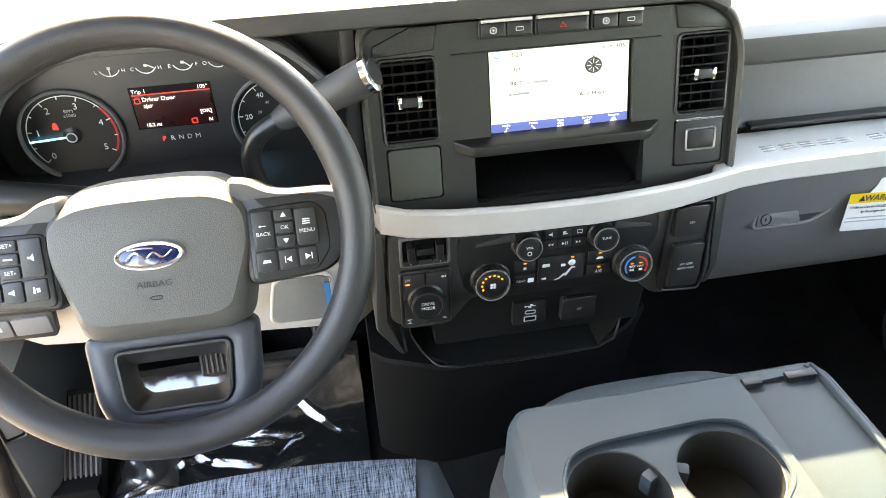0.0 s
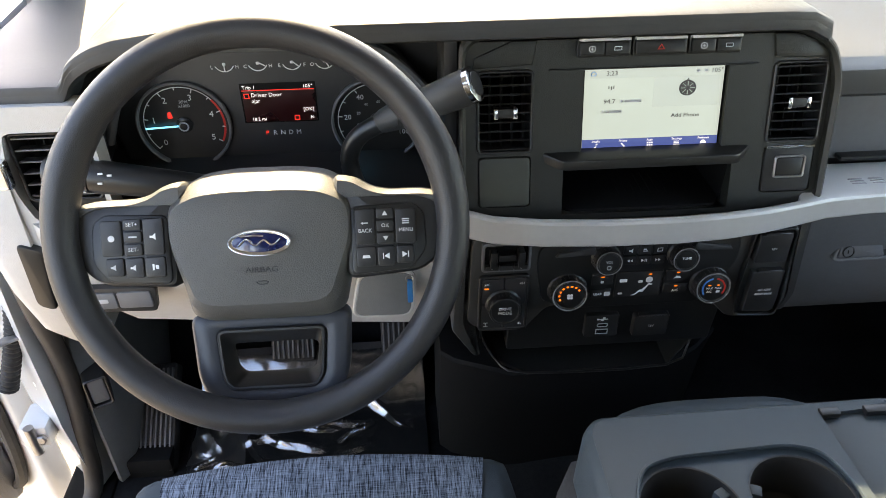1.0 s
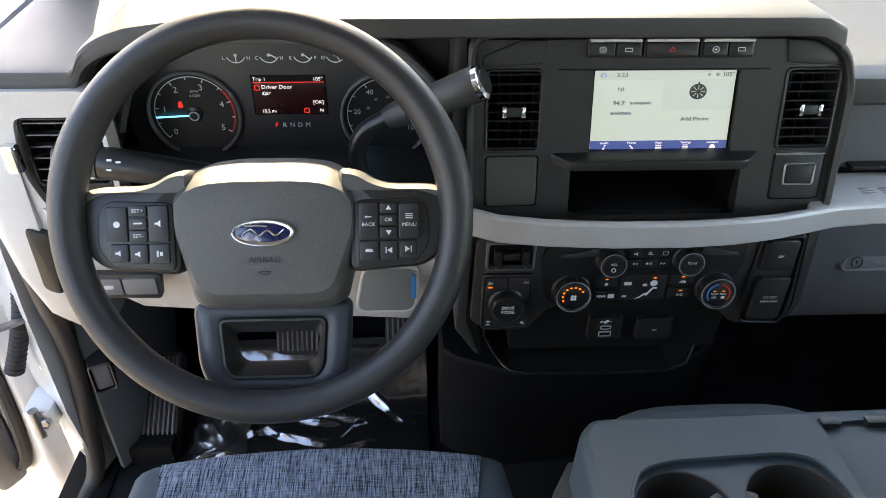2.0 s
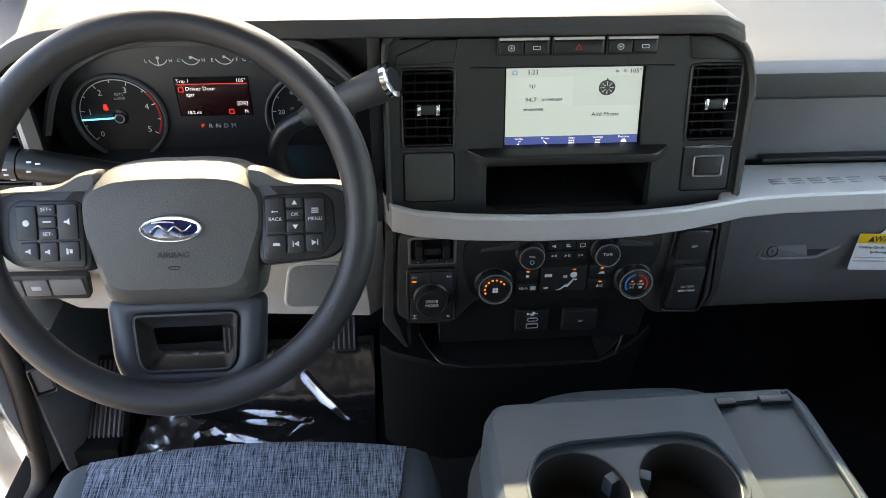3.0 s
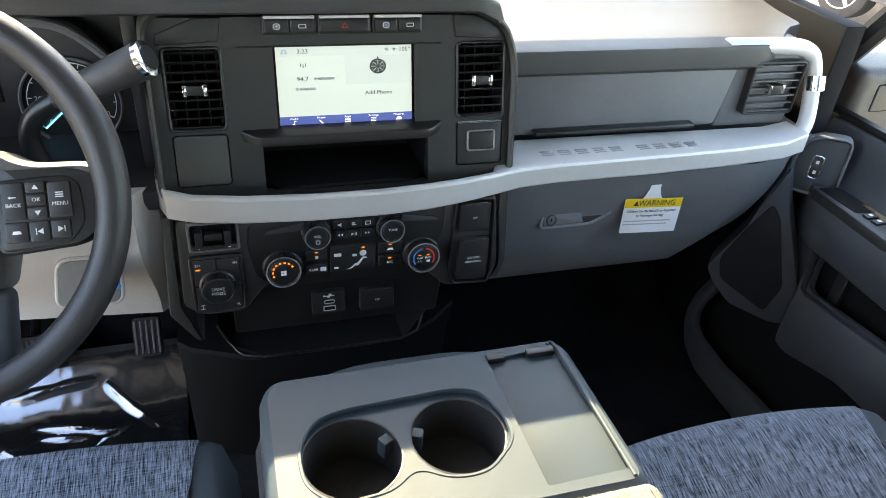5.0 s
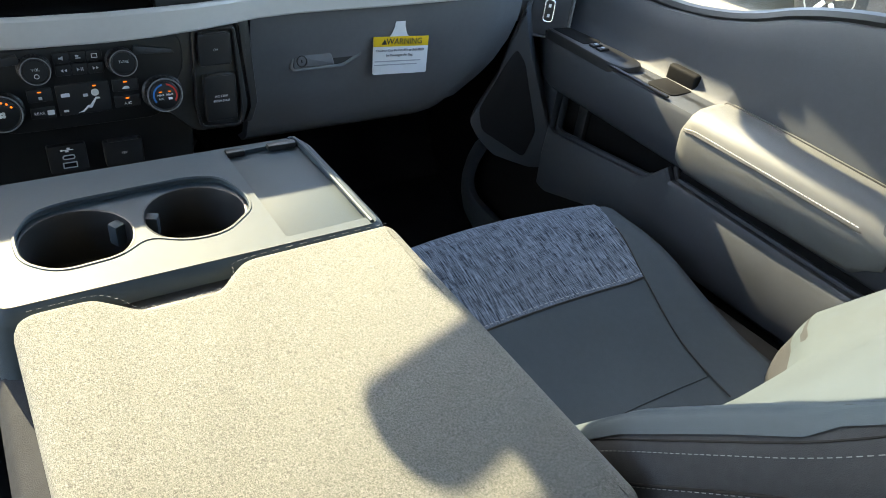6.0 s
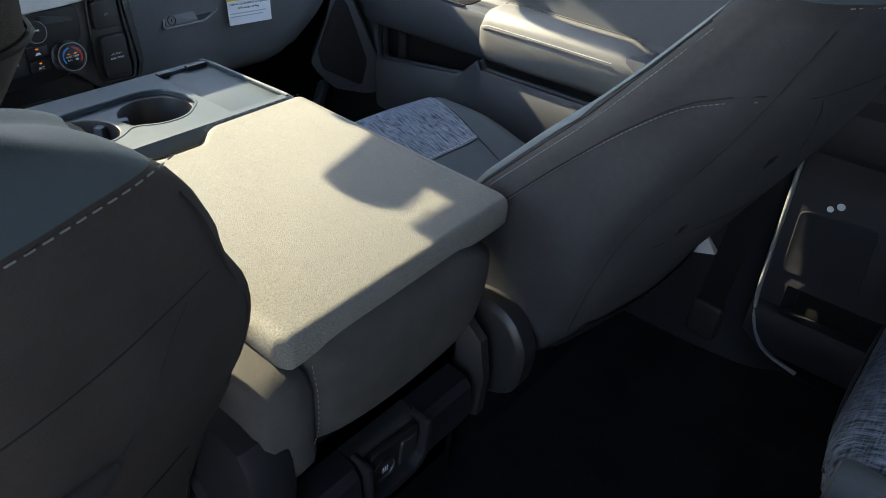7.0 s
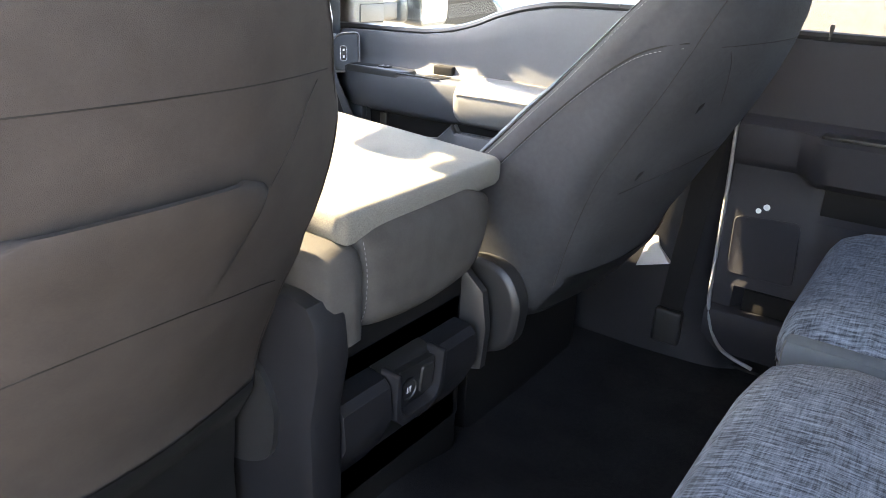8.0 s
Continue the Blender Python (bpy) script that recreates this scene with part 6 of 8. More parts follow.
    part("cushion_nose", bm, SEATGREY, cc, "rounded cushion nose ahead of the console", angle=60)
    bm = B()
    grid = []
    for i in range(17):
        t = i / 16
        row = []
        for j in range(25):
            s = j / 24
            x0, x1 = -0.098 - 0.006 * t, 0.196 - 0.028 * smooth(0.35, 1, t) - 0.03 * smooth(0.16, 0, t)
            z = 0.616 - t * (0.135 + 0.016 * math.sin(math.pi * s)) - 0.012 * smooth(0.82, 1, s) * smooth(0.4, 0, t)
            soft = (1 - abs(2 * s - 1) ** 7) * (1 - abs(2 * t - 1) ** 4)
            row.append((x0 + (x1 - x0) * s, -0.752 - 0.046 * soft ** 0.5, z))
        grid.append(row)
    thick_sheet(bm, grid, (0, 0.05, 0))
    rc = part("rear_cushion", bm, CONSOLECLOTH, cc, "grey cloth cushion on the back of the middle seat", angle=60)
    # cloth side of the middle seat behind the lid
    b = B()
    rows = []
    for x, e in ((-0.152, 0.018), (-0.149, 0.007), (-0.142, 0.002), (-0.118, 0.0), (-0.098, 0.002), (-0.088, 0.010)):
        zt = 0.606 - 0.35 * max(0.0, -0.112 - x)
        rows.append([b.verts.new((x, y, z)) for y, z in ((-0.600 - e, 0.48), (-0.605 - e, zt - 0.014 - e), (-0.625 - e, zt - e), (-0.765 + e, zt - 0.004 - e), (-0.790 + e, zt - 0.014 - e), (-0.798 + e, zt - 0.040), (-0.796 + e, 0.48))])
    skin(b, rows)
    part("side_bolster", b, CONSOLECLOTH, cc, "grey cloth side of the middle seat", angle=60)
    bm = B()
    dashes(bm, [(-0.089, -0.790, 0.598), (-0.091, -0.7975, 0.565), (-0.093, -0.7975, 0.525), (-0.095, -0.790, 0.495)], 0.0026, 0.002, 0.0004)
    part("stitching", bm, THREAD, rc, kind="stuff")
    # hinge bracket and black rear module
    bm = B()
    pts = [(-0.64, 0.50), (-0.655, 0.540), (-0.68, 0.552), (-0.760, 0.552), (-0.786, 0.546), (-0.798, 0.526), (-0.802, 0.475), (-0.794, 0.43), (-0.788, 0.40), (-0.788, 0.22), (-0.64, 0.20)]
    skin(bm, [[bm.verts.new((x, y + d, z - d * 0.6)) for y, z in pts] for x, d in ((-0.176, 0.014), (-0.172, 0.003), (-0.166, 0.0), (-0.130, 0.0), (-0.124, 0.003), (-0.120, 0.012))])
    part("hinge_cover", bm, CHARCOAL, cc, "black moulded hinge cover")
    bm = B()
    pts = [(-0.62, 0.46), (-0.74, 0.46), (-0.775, 0.43), (-0.785, 0.37), (-0.780, 0.30), (-0.60, 0.24)]
    skin(bm, [[bm.verts.new((x, y + d, z)) for y, z in pts] for x, d in ((0.190, 0.015), (0.196, 0.0), (0.21, 0.0), (0.214, 0.012))])
    part("hinge_cover", bm, BLACK, cc)
    bm = B()
    rbox(bm, -0.125, 0.20, -0.74, -0.56, 0.20, 0.47, 0.004)
    part("rear_recess", bm, SOOT, cc)
    for x0, x1, zt in ((-0.118, -0.024, 0.392), (0.086, 0.176, 0.390)):
        bm = B()
        pr = [(-0.70, zt), (-0.772, zt - 0.006), (-0.782, zt - 0.016), (-0.786, zt - 0.06), (-0.765, 0.285), (-0.72, 0.22), (-0.66, 0.2)]
        skin(bm, [[bm.verts.new((x, y + d, z)) for y, z in pr] for x, d in ((x0, 0.004), (x0 + 0.003, 0), (x1 - 0.003, 0), (x1, 0.004))])
        part("rear_panel", bm, CHARCOAL, cc, "black rear module panel")
    bm = B()
    pr = [(-0.70, 0.392), (-0.752, 0.388), (-0.766, 0.376), (-0.772, 0.33), (-0.760, 0.285), (-0.72, 0.22), (-0.66, 0.2)]
    skin(bm, [[bm.verts.new((x, y, z)) for y, z in pr] for x in (-0.022, 0.084)])
    mid = part("socket_panel", bm, SATIN, cc, "rear socket panel")
    Mr = facing(0.034, -0.776, 0.346, -4)
    bm = B()
    u_out = [(-0.056, 0.046), (-0.046, 0.046), (-0.040, -0.018), (-0.028, -0.030), (0.030, -0.030), (0.043, -0.018), (0.045, 0.042), (0.055, 0.042), (0.057, -0.024), (0.038, -0.044), (-0.034, -0.044), (-0.052, -0.026)]
    plate(bm, rpoly(u_out, 0.005, 3), Mr @ Matrix.Translation((0, 0, 0.012)), 0.03, 0.003)
    part("socket_rim", bm, CHARCOAL, mid, "raised U-shaped rim round the sockets")
    bm = B()
    plate(bm, rpoly([(-0.042, -0.022), (0.041, -0.022), (0.043, 0.034), (-0.040, 0.040)], 0.008, 3), Mr, 0.01, 0.002)
    part("socket_face", bm, SATIN, mid)
    bm = B()
    turned(bm, [(0.0175, -0.004), (0.0175, 0.003), (0.015, 0.004), (0.014, 0.002), (0.0002, 0.002)], Mr @ Matrix.Translation((-0.017, 0.004, 0)), 24)
    part("socket", bm, BLACK, mid, "round covered power socket")
    bm = B()
    plate(bm, rpoly([(0.008, -0.014), (0.036, -0.014), (0.037, 0.026), (0.010, 0.028)], 0.005, 3), Mr @ Matrix.Translation((0, 0, 0.004)), 0.005, 0.0015)
    part("socket_lid", bm, BLACK, mid, "square covered socket")
    for dx in (-0.0205, -0.017, -0.0135):
        bm = B()
        plate(bm, rect(dx - 0.0009, -0.001, dx + 0.0009, 0.009, 0.0003), Mr @ Matrix.Translation((0, 0, 0.0026)), 0.0004, 0.0001)
        part("socket_mark", bm, INK, mid)
    bm = B()
    rbox(bm, -0.13, 0.205, -0.74, -0.28, FLOOR + 0.02, 0.44, 0.02)
    part("plinth", bm, SOOT, cc, "dark plinth on the floor")


center_console()


# ---- seats ----
def cushion_top(u, t):
    """Height of the cushion over its rim, u from -1 to 1 across, t from front to rear."""
    bol = smooth(0.55, 0.95, abs(u)) * (1 - smooth(0.93, 1.0, abs(u)))
    return 0.022 * bol * smooth(0.05, 0.4, t) - 0.075 * smooth(0.0, 0.75, t) - 0.05 * smooth(0.09, 0.0, t) ** 2 - 0.06 * smooth(0.90, 1.0, abs(u)) ** 2


def front_seat(cx, dy, label, back_material, tilt=0.0, reach=0.0, back=0.0, middle=None, widths=None):
    st = thing("front_seat", (cx, -0.45 + dy, FLOOR), label, "seat", "front seats")
    hw, y0, y1, z0 = 0.248, -0.195 + dy + reach, -0.70 + dy, 0.468 + 0.2 * reach

    def top(u, t):
        return Vector((cx + u * hw * (0.96 + 0.04 * smooth(0, 0.3, t)), y0 + (y1 - y0) * t - 0.028 * u * u * (1 - t), z0 + cushion_top(u, t)))
    nu, nt = 33, 22
    bm = B()
    grid = [[top(-1 + 2 * j / (nu - 1), (i / (nt - 1)) ** 1.3) for j in range(nu)] for i in range(nt)]
    vs = [[bm.verts.new(p) for p in row] for row in grid]
    low = [[bm.verts.new((p.x, p.y + (0.012 if i == 0 else 0), 0.31)) for p in row] for i, row in enumerate(grid)]
    for a in (vs,):
        for i in range(nt - 1):
            for j in range(nu - 1):
                bm.faces.new((a[i][j], a[i][j + 1], a[i + 1][j + 1], a[i + 1][j]))
    rim_t = [vs[0][j] for j in range(nu)] + [vs[i][-1] for i in range(1, nt)] + [vs[-1][j] for j in range(nu - 2, -1, -1)] + [vs[i][0] for i in range(nt - 2, 0, -1)]
    rim_l = [low[0][j] for j in range(nu)] + [low[i][-1] for i in range(1, nt)] + [low[-1][j] for j in range(nu - 2, -1, -1)] + [low[i][0] for i in range(nt - 2, 0, -1)]
    for i in range(len(rim_t)):
        j = (i + 1) % len(rim_t)
        bm.faces.new((rim_t[i], rim_l[i], rim_l[j], rim_t[j]))
    bm.faces.new(rim_l)
    for row in low:
        for v in row:
            if not v.link_faces:
                bm.verts.remove(v)
    cu = part("seat_cushion", bm, SEATGREY, st, "grey cushion with raised sides", angle=70)
    # woven insert and rear panel, laid on the cushion
    def patch(t0, t1, w0, w1, lift, name, mat, lab):
        bm = B()
        g = []
        for i in range(12):
            t = t0 + (t1 - t0) * i / 11
            w = w0 + (w1 - w0) * i / 11
            g.append([top(-w + 2 * w * j / 16, t) + Vector((0, 0, lift)) for j in range(17)])
        thick_sheet(bm, g, (0, 0, -0.006))
        return part(name, bm, mat, cu, lab, angle=70)
    patch(0.025, 0.38, 0.84, 0.68, 0.003, "woven_insert", WEAVE, "blue-grey woven insert")
    patch(0.385, 0.72, 0.675, 0.58, 0.002, "rear_insert", SEATGREY, "")
    for s in (-1, 1):
        bm = B()
        tube(bm, curve_pts([top(s * w, t) + Vector((0, 0, 0.003)) for t, w in ((0.025, 0.84), (0.2, 0.76), (0.38, 0.68), (0.6, 0.60), (0.8, 0.56))], 5), 0.0016, n=6)
        part("piping", bm, BLACK, cu)
    bm = B()
    tube(bm, [top(-0.68 + 1.36 * k / 12, 0.3825) + Vector((0, 0, 0.0025)) for k in range(13)], 0.0016, n=6)
    part("piping", bm, BLACK, cu)
    bm = B()
    dashes(bm, [top(-0.68 + 1.36 * k / 6, 0.372) + Vector((0, 0, 0.0036)) for k in range(7)], 0.004, 0.003, 0.0005)
    part("stitching", bm, DIMINK, cu, kind="stuff")
    # plastic base and side cover
    bm = B()
    rbox(bm, cx - 0.22, cx + 0.22, y1, y0 - 0.04, FLOOR - 0.005, 0.33, 0.02)
    part("seat_base", bm, SOOT, st, "black base on the floor")
    for s in (-1, 1):
        bm = B()
        o = rpoly([(-0.80 + dy, 0.33), (-0.74 + dy, 0.30), (-0.35 + dy, 0.28), (-0.35 + dy, 0.34), (-0.60 + dy, 0.36), (-0.66 + dy, 0.44), (-0.72 + dy, 0.47), (-0.78 + dy, 0.46), (-0.81 + dy, 0.41)], 0.03, 4)
        x = cx + s * 0.247
        rows = [[bm.verts.new((x + s * w, y, z)) for y, z in q] for q, w in ((o, -0.02), (o, 0.006), (inset(o, 0.006), 0.012), (inset(o, 0.012), 0.013))]
        skin(bm, rows)
        part("side_cover", bm, BLACK, st, "black plastic recliner cover")
    out = 1 if cx > 0 else -1
    # unseen outer block, added to stop sun reaching the foot of the pillar
    bm = B()
    o = rpoly([(-0.77 + dy, 0.30), (-0.30 + dy, 0.27), (-0.27 + dy, 0.33), (-0.32 + dy, 0.375), (-0.55 + dy, 0.385), (-0.74 + dy, 0.395), (-0.79 + dy, 0.36)], 0.02, 4)
    skin(bm, [[bm.verts.new((cx + out * w, y, z)) for y, z in q] for q, w in ((o, 0.21), (o, 0.288), (inset(o, 0.004), 0.297), (inset(o, 0.012), 0.300))])
    part("side_shade_block", bm, BLACK, st, "black block on the seat base's outer side, added to shade the pillar foot")
    # backrest: bolstered front, straight flanks and a bowed rear panel; rows of height, front, rear corner, rear middle, half width
    lev = [(0.36, -0.60, -0.80, -0.83, 0.215), (0.43, -0.60, -0.845, -0.885, 0.228), (0.50, -0.615, -0.862, -0.915, 0.233), (0.565, -0.66, -0.882, -0.953, 0.236), (0.62, -0.70, -0.903, -0.983, 0.238), (0.70, -0.775, -0.948, -1.025, 0.238),
           (0.756, -0.832, -0.980, -1.050, 0.236), (0.802, -0.874, -1.002, -1.066, 0.232), (0.84, -0.905, -1.018, -1.075, 0.222), (0.872, -0.930, -1.030, -1.078, 0.203), (0.895, -0.952, -1.036, -1.072, 0.176), (0.910, -0.972, -1.038, -1.064, 0.145), (0.918, -0.990, -1.035, -1.052, 0.105)]

    bx = cx if middle is None else middle

    def half(z):
        """Half of the section at height z, from the middle of the front to the middle of the rear: (across, along)."""
        yf, yc, yb, w = (lerp([(q[0], q[k]) for q in lev], z) for k in (1, 2, 3, 4))
        w = w + 0.026 if widths is None else lerp(widths, z)
        d = smooth(0.93, 0.80, z)
        e = min(0.04, 0.35 * (yf - yc))
        ctrl = [(0, yf - 0.055 * d), (0.5 * w, yf - 0.046 * d), (0.70 * w, yf - 0.014 * d), (0.85 * w, yf), (0.955 * w, yf - e * 0.3), (w, yf - e), (w - 0.002, (yf + yc) / 2), (w - 0.008, yc + e * 0.7), (w - 0.030, yc),
                (0.76 * w, yc + (yb - yc) * 0.38), (0.53 * w, yc + (yb - yc) * 0.70), (0.27 * w, yc + (yb - yc) * 0.93), (0, yb)]
        if widths is not None:
            ctrl[5:9] = [(w - 0.010, yf - e), (w - 0.005, (yf + yc) / 2), (w, yc + e * 0.3), (w - 0.008, yc - 0.003)]
        shift = back + tilt * smooth(0.55, 0.92, z)
        return [Vector((p.x, p.y + shift)) for p in curve_pts([(x, y, 0) for x, y in ctrl], 3)]
    CORNER = 24

    def on_flank(side, y, z, out):
        """The point of a flank at (y, z)."""
        h = half(z)
        y = y + back + tilt * smooth(0.55, 0.92, z)
        for p, q in zip(h[9:], h[10:]):
            if p.y >= y >= q.y:
                k = (p.y - y) / max(1e-6, p.y - q.y)
                return Vector((bx + side * (p.x + (q.x - p.x) * k + out), y, z))
        p = h[CORNER] if y < h[CORNER].y else h[9]
        return Vector((bx + side * (p.x + out), p.y, z))

    def on_rear(q, z, out):
        """The point of the rear panel q beside the middle."""
        rows = sorted((p.x, p.y) for p in half(z)[CORNER - 3:])
        return Vector((bx + q, lerp(rows, abs(q)) - out, z))
    zs = [lev[0][0]]
    for a, b in zip(lev, lev[1:]):
        zs += [a[0] + (b[0] - a[0]) * k / 3 for k in (1, 2, 3)]
    bm = B()
    rings = []
    for z in zs:
        h = half(z)
        flare = 0.022 * smooth(0.50, 0.60, z) * smooth(0.82, 0.70, z) if middle is not None else 0.0
        rings.append([bm.verts.new((bx + p.x + flare * smooth(14, 17, i) * smooth(23, 19, i), p.y, z)) for i, p in enumerate(h)] + [bm.verts.new((bx - p.x, p.y, z)) for p in h[-2:0:-1]])
    skin(bm, rings)
    bk = part("backrest", bm, back_material, st, "upholstered backrest", angle=80)

    def seam(path, rad=0.0011):
        b = B()
        tube(b, curve_pts(path, 6), rad, n=6)
        part("seam", b, SEAM, bk)

    def stitches(path, length=0.0030, gap=0.0022, rad=0.00035):
        b = B()
        dashes(b, curve_pts(path, 6), length, gap, rad)
        part("stitching", b, THREAD, bk, kind="stuff")
    front_seam = [(-0.690, 0.590), (-0.721, 0.626), (-0.780, 0.688), (-0.837, 0.748), (-0.895, 0.818), (-0.928, 0.860)]
    # paler cover over the front and its bolsters, up to the first seam
    bm = B()
    grid = []
    for k in range(26):
        z = 0.47 + 0.42 * k / 25
        h = [p for p in half(z)]
        ys = lerp([(q[1], q[0]) for q in front_seam], z) + back + tilt * smooth(0.55, 0.92, z)
        n0 = max([i for i in range(10, 22) if h[i].y >= min(ys, h[10].y)])
        front = h[:n0 + 1]
        run = [front[round((len(front) - 1) * i / 14)] for i in range(15)]
        row = [Vector((bx - p.x - (0.0013 if p.x > 0.15 else 0), p.y + 0.0013, z)) for p in run[::-1]] + [Vector((bx + p.x + (0.0013 if p.x > 0.15 else 0), p.y + 0.0013, z)) for p in run[1:]]
        grid.append(row)
    sheet(bm, grid)
    part("front_cover", bm, SEATGREY, bk, "blue-grey front cover", angle=80)
    for side in (-1, 1):
        arch = [(-0.725, 0.585), (-0.754, 0.615), (-0.818, 0.684), (-0.880, 0.745), (-0.930, 0.786), (-0.965, 0.803), (-0.998, 0.810)]
        seam([on_flank(side, y, z, 0.0006) for y, z in arch])
        stitches([on_flank(side, y + 0.003, z - 0.006, 0.0010) for y, z in arch])
        seam([on_flank(side, y, z, 0.0006) for y, z in front_seam], 0.0009)
        stitches([on_flank(side, y - 0.006, z - 0.004, 0.0010) for y, z in front_seam])
        seam([Vector((bx + side * half(z)[CORNER].x, half(z)[CORNER].y, z)) for z in (0.43, 0.50, 0.565, 0.62, 0.68, 0.74, 0.79, 0.84, 0.87)], 0.0009)
        # seams of the rear panel
        seam([on_rear(side * q, z, 0.0001) for q, z in ((0.176, 0.800), (0.162, 0.786), (0.150, 0.768), (0.136, 0.746), (0.122, 0.724))], 0.0006)
        seam([on_rear(side * q, z, 0.0001) for q, z in ((0.0, 0.634), (0.06, 0.630), (0.11, 0.620), (0.16, 0.606), (0.20, 0.590))], 0.0008)
        for q, z in ((0.185, 0.622), (0.165, 0.725)) if middle is not None else ():
            b = B()
            c = on_rear(side * q, z, 0.0006)
            tube(b, [c + Vector((side * -0.012, -0.004, 0.012)), c, c + Vector((side * 0.008, 0.004, -0.010))], [0.0006, 0.0026, 0.0006], n=6)
            part("slit", b, SOOT, bk, "short dark slit in the rear cover")
    seam([on_rear(-0.196 + 0.392 * k / 12, 0.806 + 0.004 * math.sin(math.pi * k / 12), 0.0001) for k in range(13)], 0.0006)
    stitches([on_rear(-0.186 + 0.372 * k / 12, 0.887, 0.0010) for k in range(13)], 0.0048, 0.0036, 0.0005)
    # map pocket on the seat back
    if middle is None:
        g = []
        for i in range(14):
            z = 0.634 + 0.106 * i / 13
            w = lerp([(0.634, 0.078), (0.66, 0.090), (0.695, 0.110), (0.712, 0.119), (0.722, 0.119), (0.730, 0.112), (0.736, 0.098), (0.740, 0.084)], z)
            g.append([on_rear(-w + 2 * w * j / 18, z + 0.004 * math.sin(math.pi * j / 18), 0.0012 + (0.003 + 0.011 * smooth(0.66, 0.735, z)) * math.sin(math.pi * j / 18) ** 0.3) for j in range(19)])
        b = B()
        thick_sheet(b, g, (0, 0.006, 0))
        part("map_pocket", b, back_material, bk, "cloth map pocket", angle=60)
    # cap over the top
    b = B()
    rows = []
    for z in (0.889, 0.895, 0.902, 0.909, 0.914, 0.918):
        h = half(z)
        out = [(p, Vector((p.x, p.y - (h[0].y + h[-1].y) / 2)).normalized() * 0.002) for p in h]
        rows.append([(bx + p.x + o.x, p.y + o.y, z + 0.0015) for p, o in out] + [(bx - p.x - o.x, p.y + o.y, z + 0.0015) for p, o in out[-2:0:-1]])
    rings = [[b.verts.new(q) for q in row] for row in rows]
    skin(b, rings, cap0=False)
    part("top_cap", b, SEATGREY, bk, "blue-grey cap over the backrest", angle=80)
    # black lower cover of the backrest
    b = B()
    sheet(b, [[on_rear(-0.215 + 0.43 * j / 24, z, 0.004) for j in range(25)] for z in ((0.24, 0.30) if middle is None else ()) + (0.375, 0.39, 0.41, 0.43, 0.445)])
    part("lower_cover", b, SATIN, bk, "black lower cover of the backrest")
    # headrest on two posts
    hy = -1.025 + back + tilt
    for s in (-1, 1):
        bm = B()
        tube(bm, [(bx + s * 0.065, hy, 0.90), (bx + s * 0.065, hy - 0.01, 0.99)], 0.006, n=10)
        part("headrest_post", bm, STEEL, st)
        bm = B()
        rbox(bm, bx + s * 0.065 - 0.024, bx + s * 0.065 + 0.024, hy - 0.022, hy + 0.018, 0.908, 0.926, 0.005, 3)
        part("post_guide", bm, SATIN, st, "black headrest post guide")
    bm = B()
    rows = []
    for z, w, yf, yr in ((0.934, 0.095, 0.035, -0.035), (0.940, 0.112, 0.050, -0.050), (0.965, 0.124, 0.060, -0.068), (1.03, 0.128, 0.056, -0.070), (1.09, 0.124, 0.035, -0.070), (1.118, 0.113, 0.015, -0.062), (1.128, 0.08, -0.005, -0.045)):
        ring = []
        for k in range(32):
            a = 2 * math.pi * k / 32
            c, q = math.cos(a), math.sin(a)
            u, v = math.copysign(abs(c) ** 0.6, c), math.copysign(abs(q) ** 0.6, q)
            ring.append(bm.verts.new((bx + u * w, (yf + yr) / 2 + v * (yf - yr) / 2 + hy, z)))
        rows.append(ring)
    skin(bm, rows)
    hd = part("headrest", bm, back_material, st, "padded cloth headrest", angle=80)
    z = 0.968
    bm = B()
    tube(bm, [(bx + 0.1255 * math.copysign(abs(math.cos(a)) ** 0.6, math.cos(a)), hy - 0.004 + 0.0652 * math.copysign(abs(math.sin(a)) ** 0.6, math.sin(a)), z) for a in [2 * math.pi * k / 40 for k in range(41)]], 0.0013, n=6, caps=False)
    part("headrest_seam", bm, SOOT, hd)
    return st


front_seat(-0.411, 0.07, "grey driver seat with a blue-grey woven insert", BACKCLOTH, 0.02, 0.045, 0.135,
           widths=[(0.36, 0.226), (0.40, 0.226), (0.47, 0.222), (0.52, 0.234), (0.565, 0.246), (0.60, 0.257), (0.65, 0.261), (0.69, 0.259), (0.73, 0.251), (0.767, 0.238), (0.805, 0.216), (0.83, 0.209), (0.865, 0.191), (0.88, 0.180), (0.90, 0.152), (0.918, 0.112)])
front_seat(0.490, -0.012, "grey passenger seat with a blue-grey woven insert, reclined", VINYL, middle=0.516)


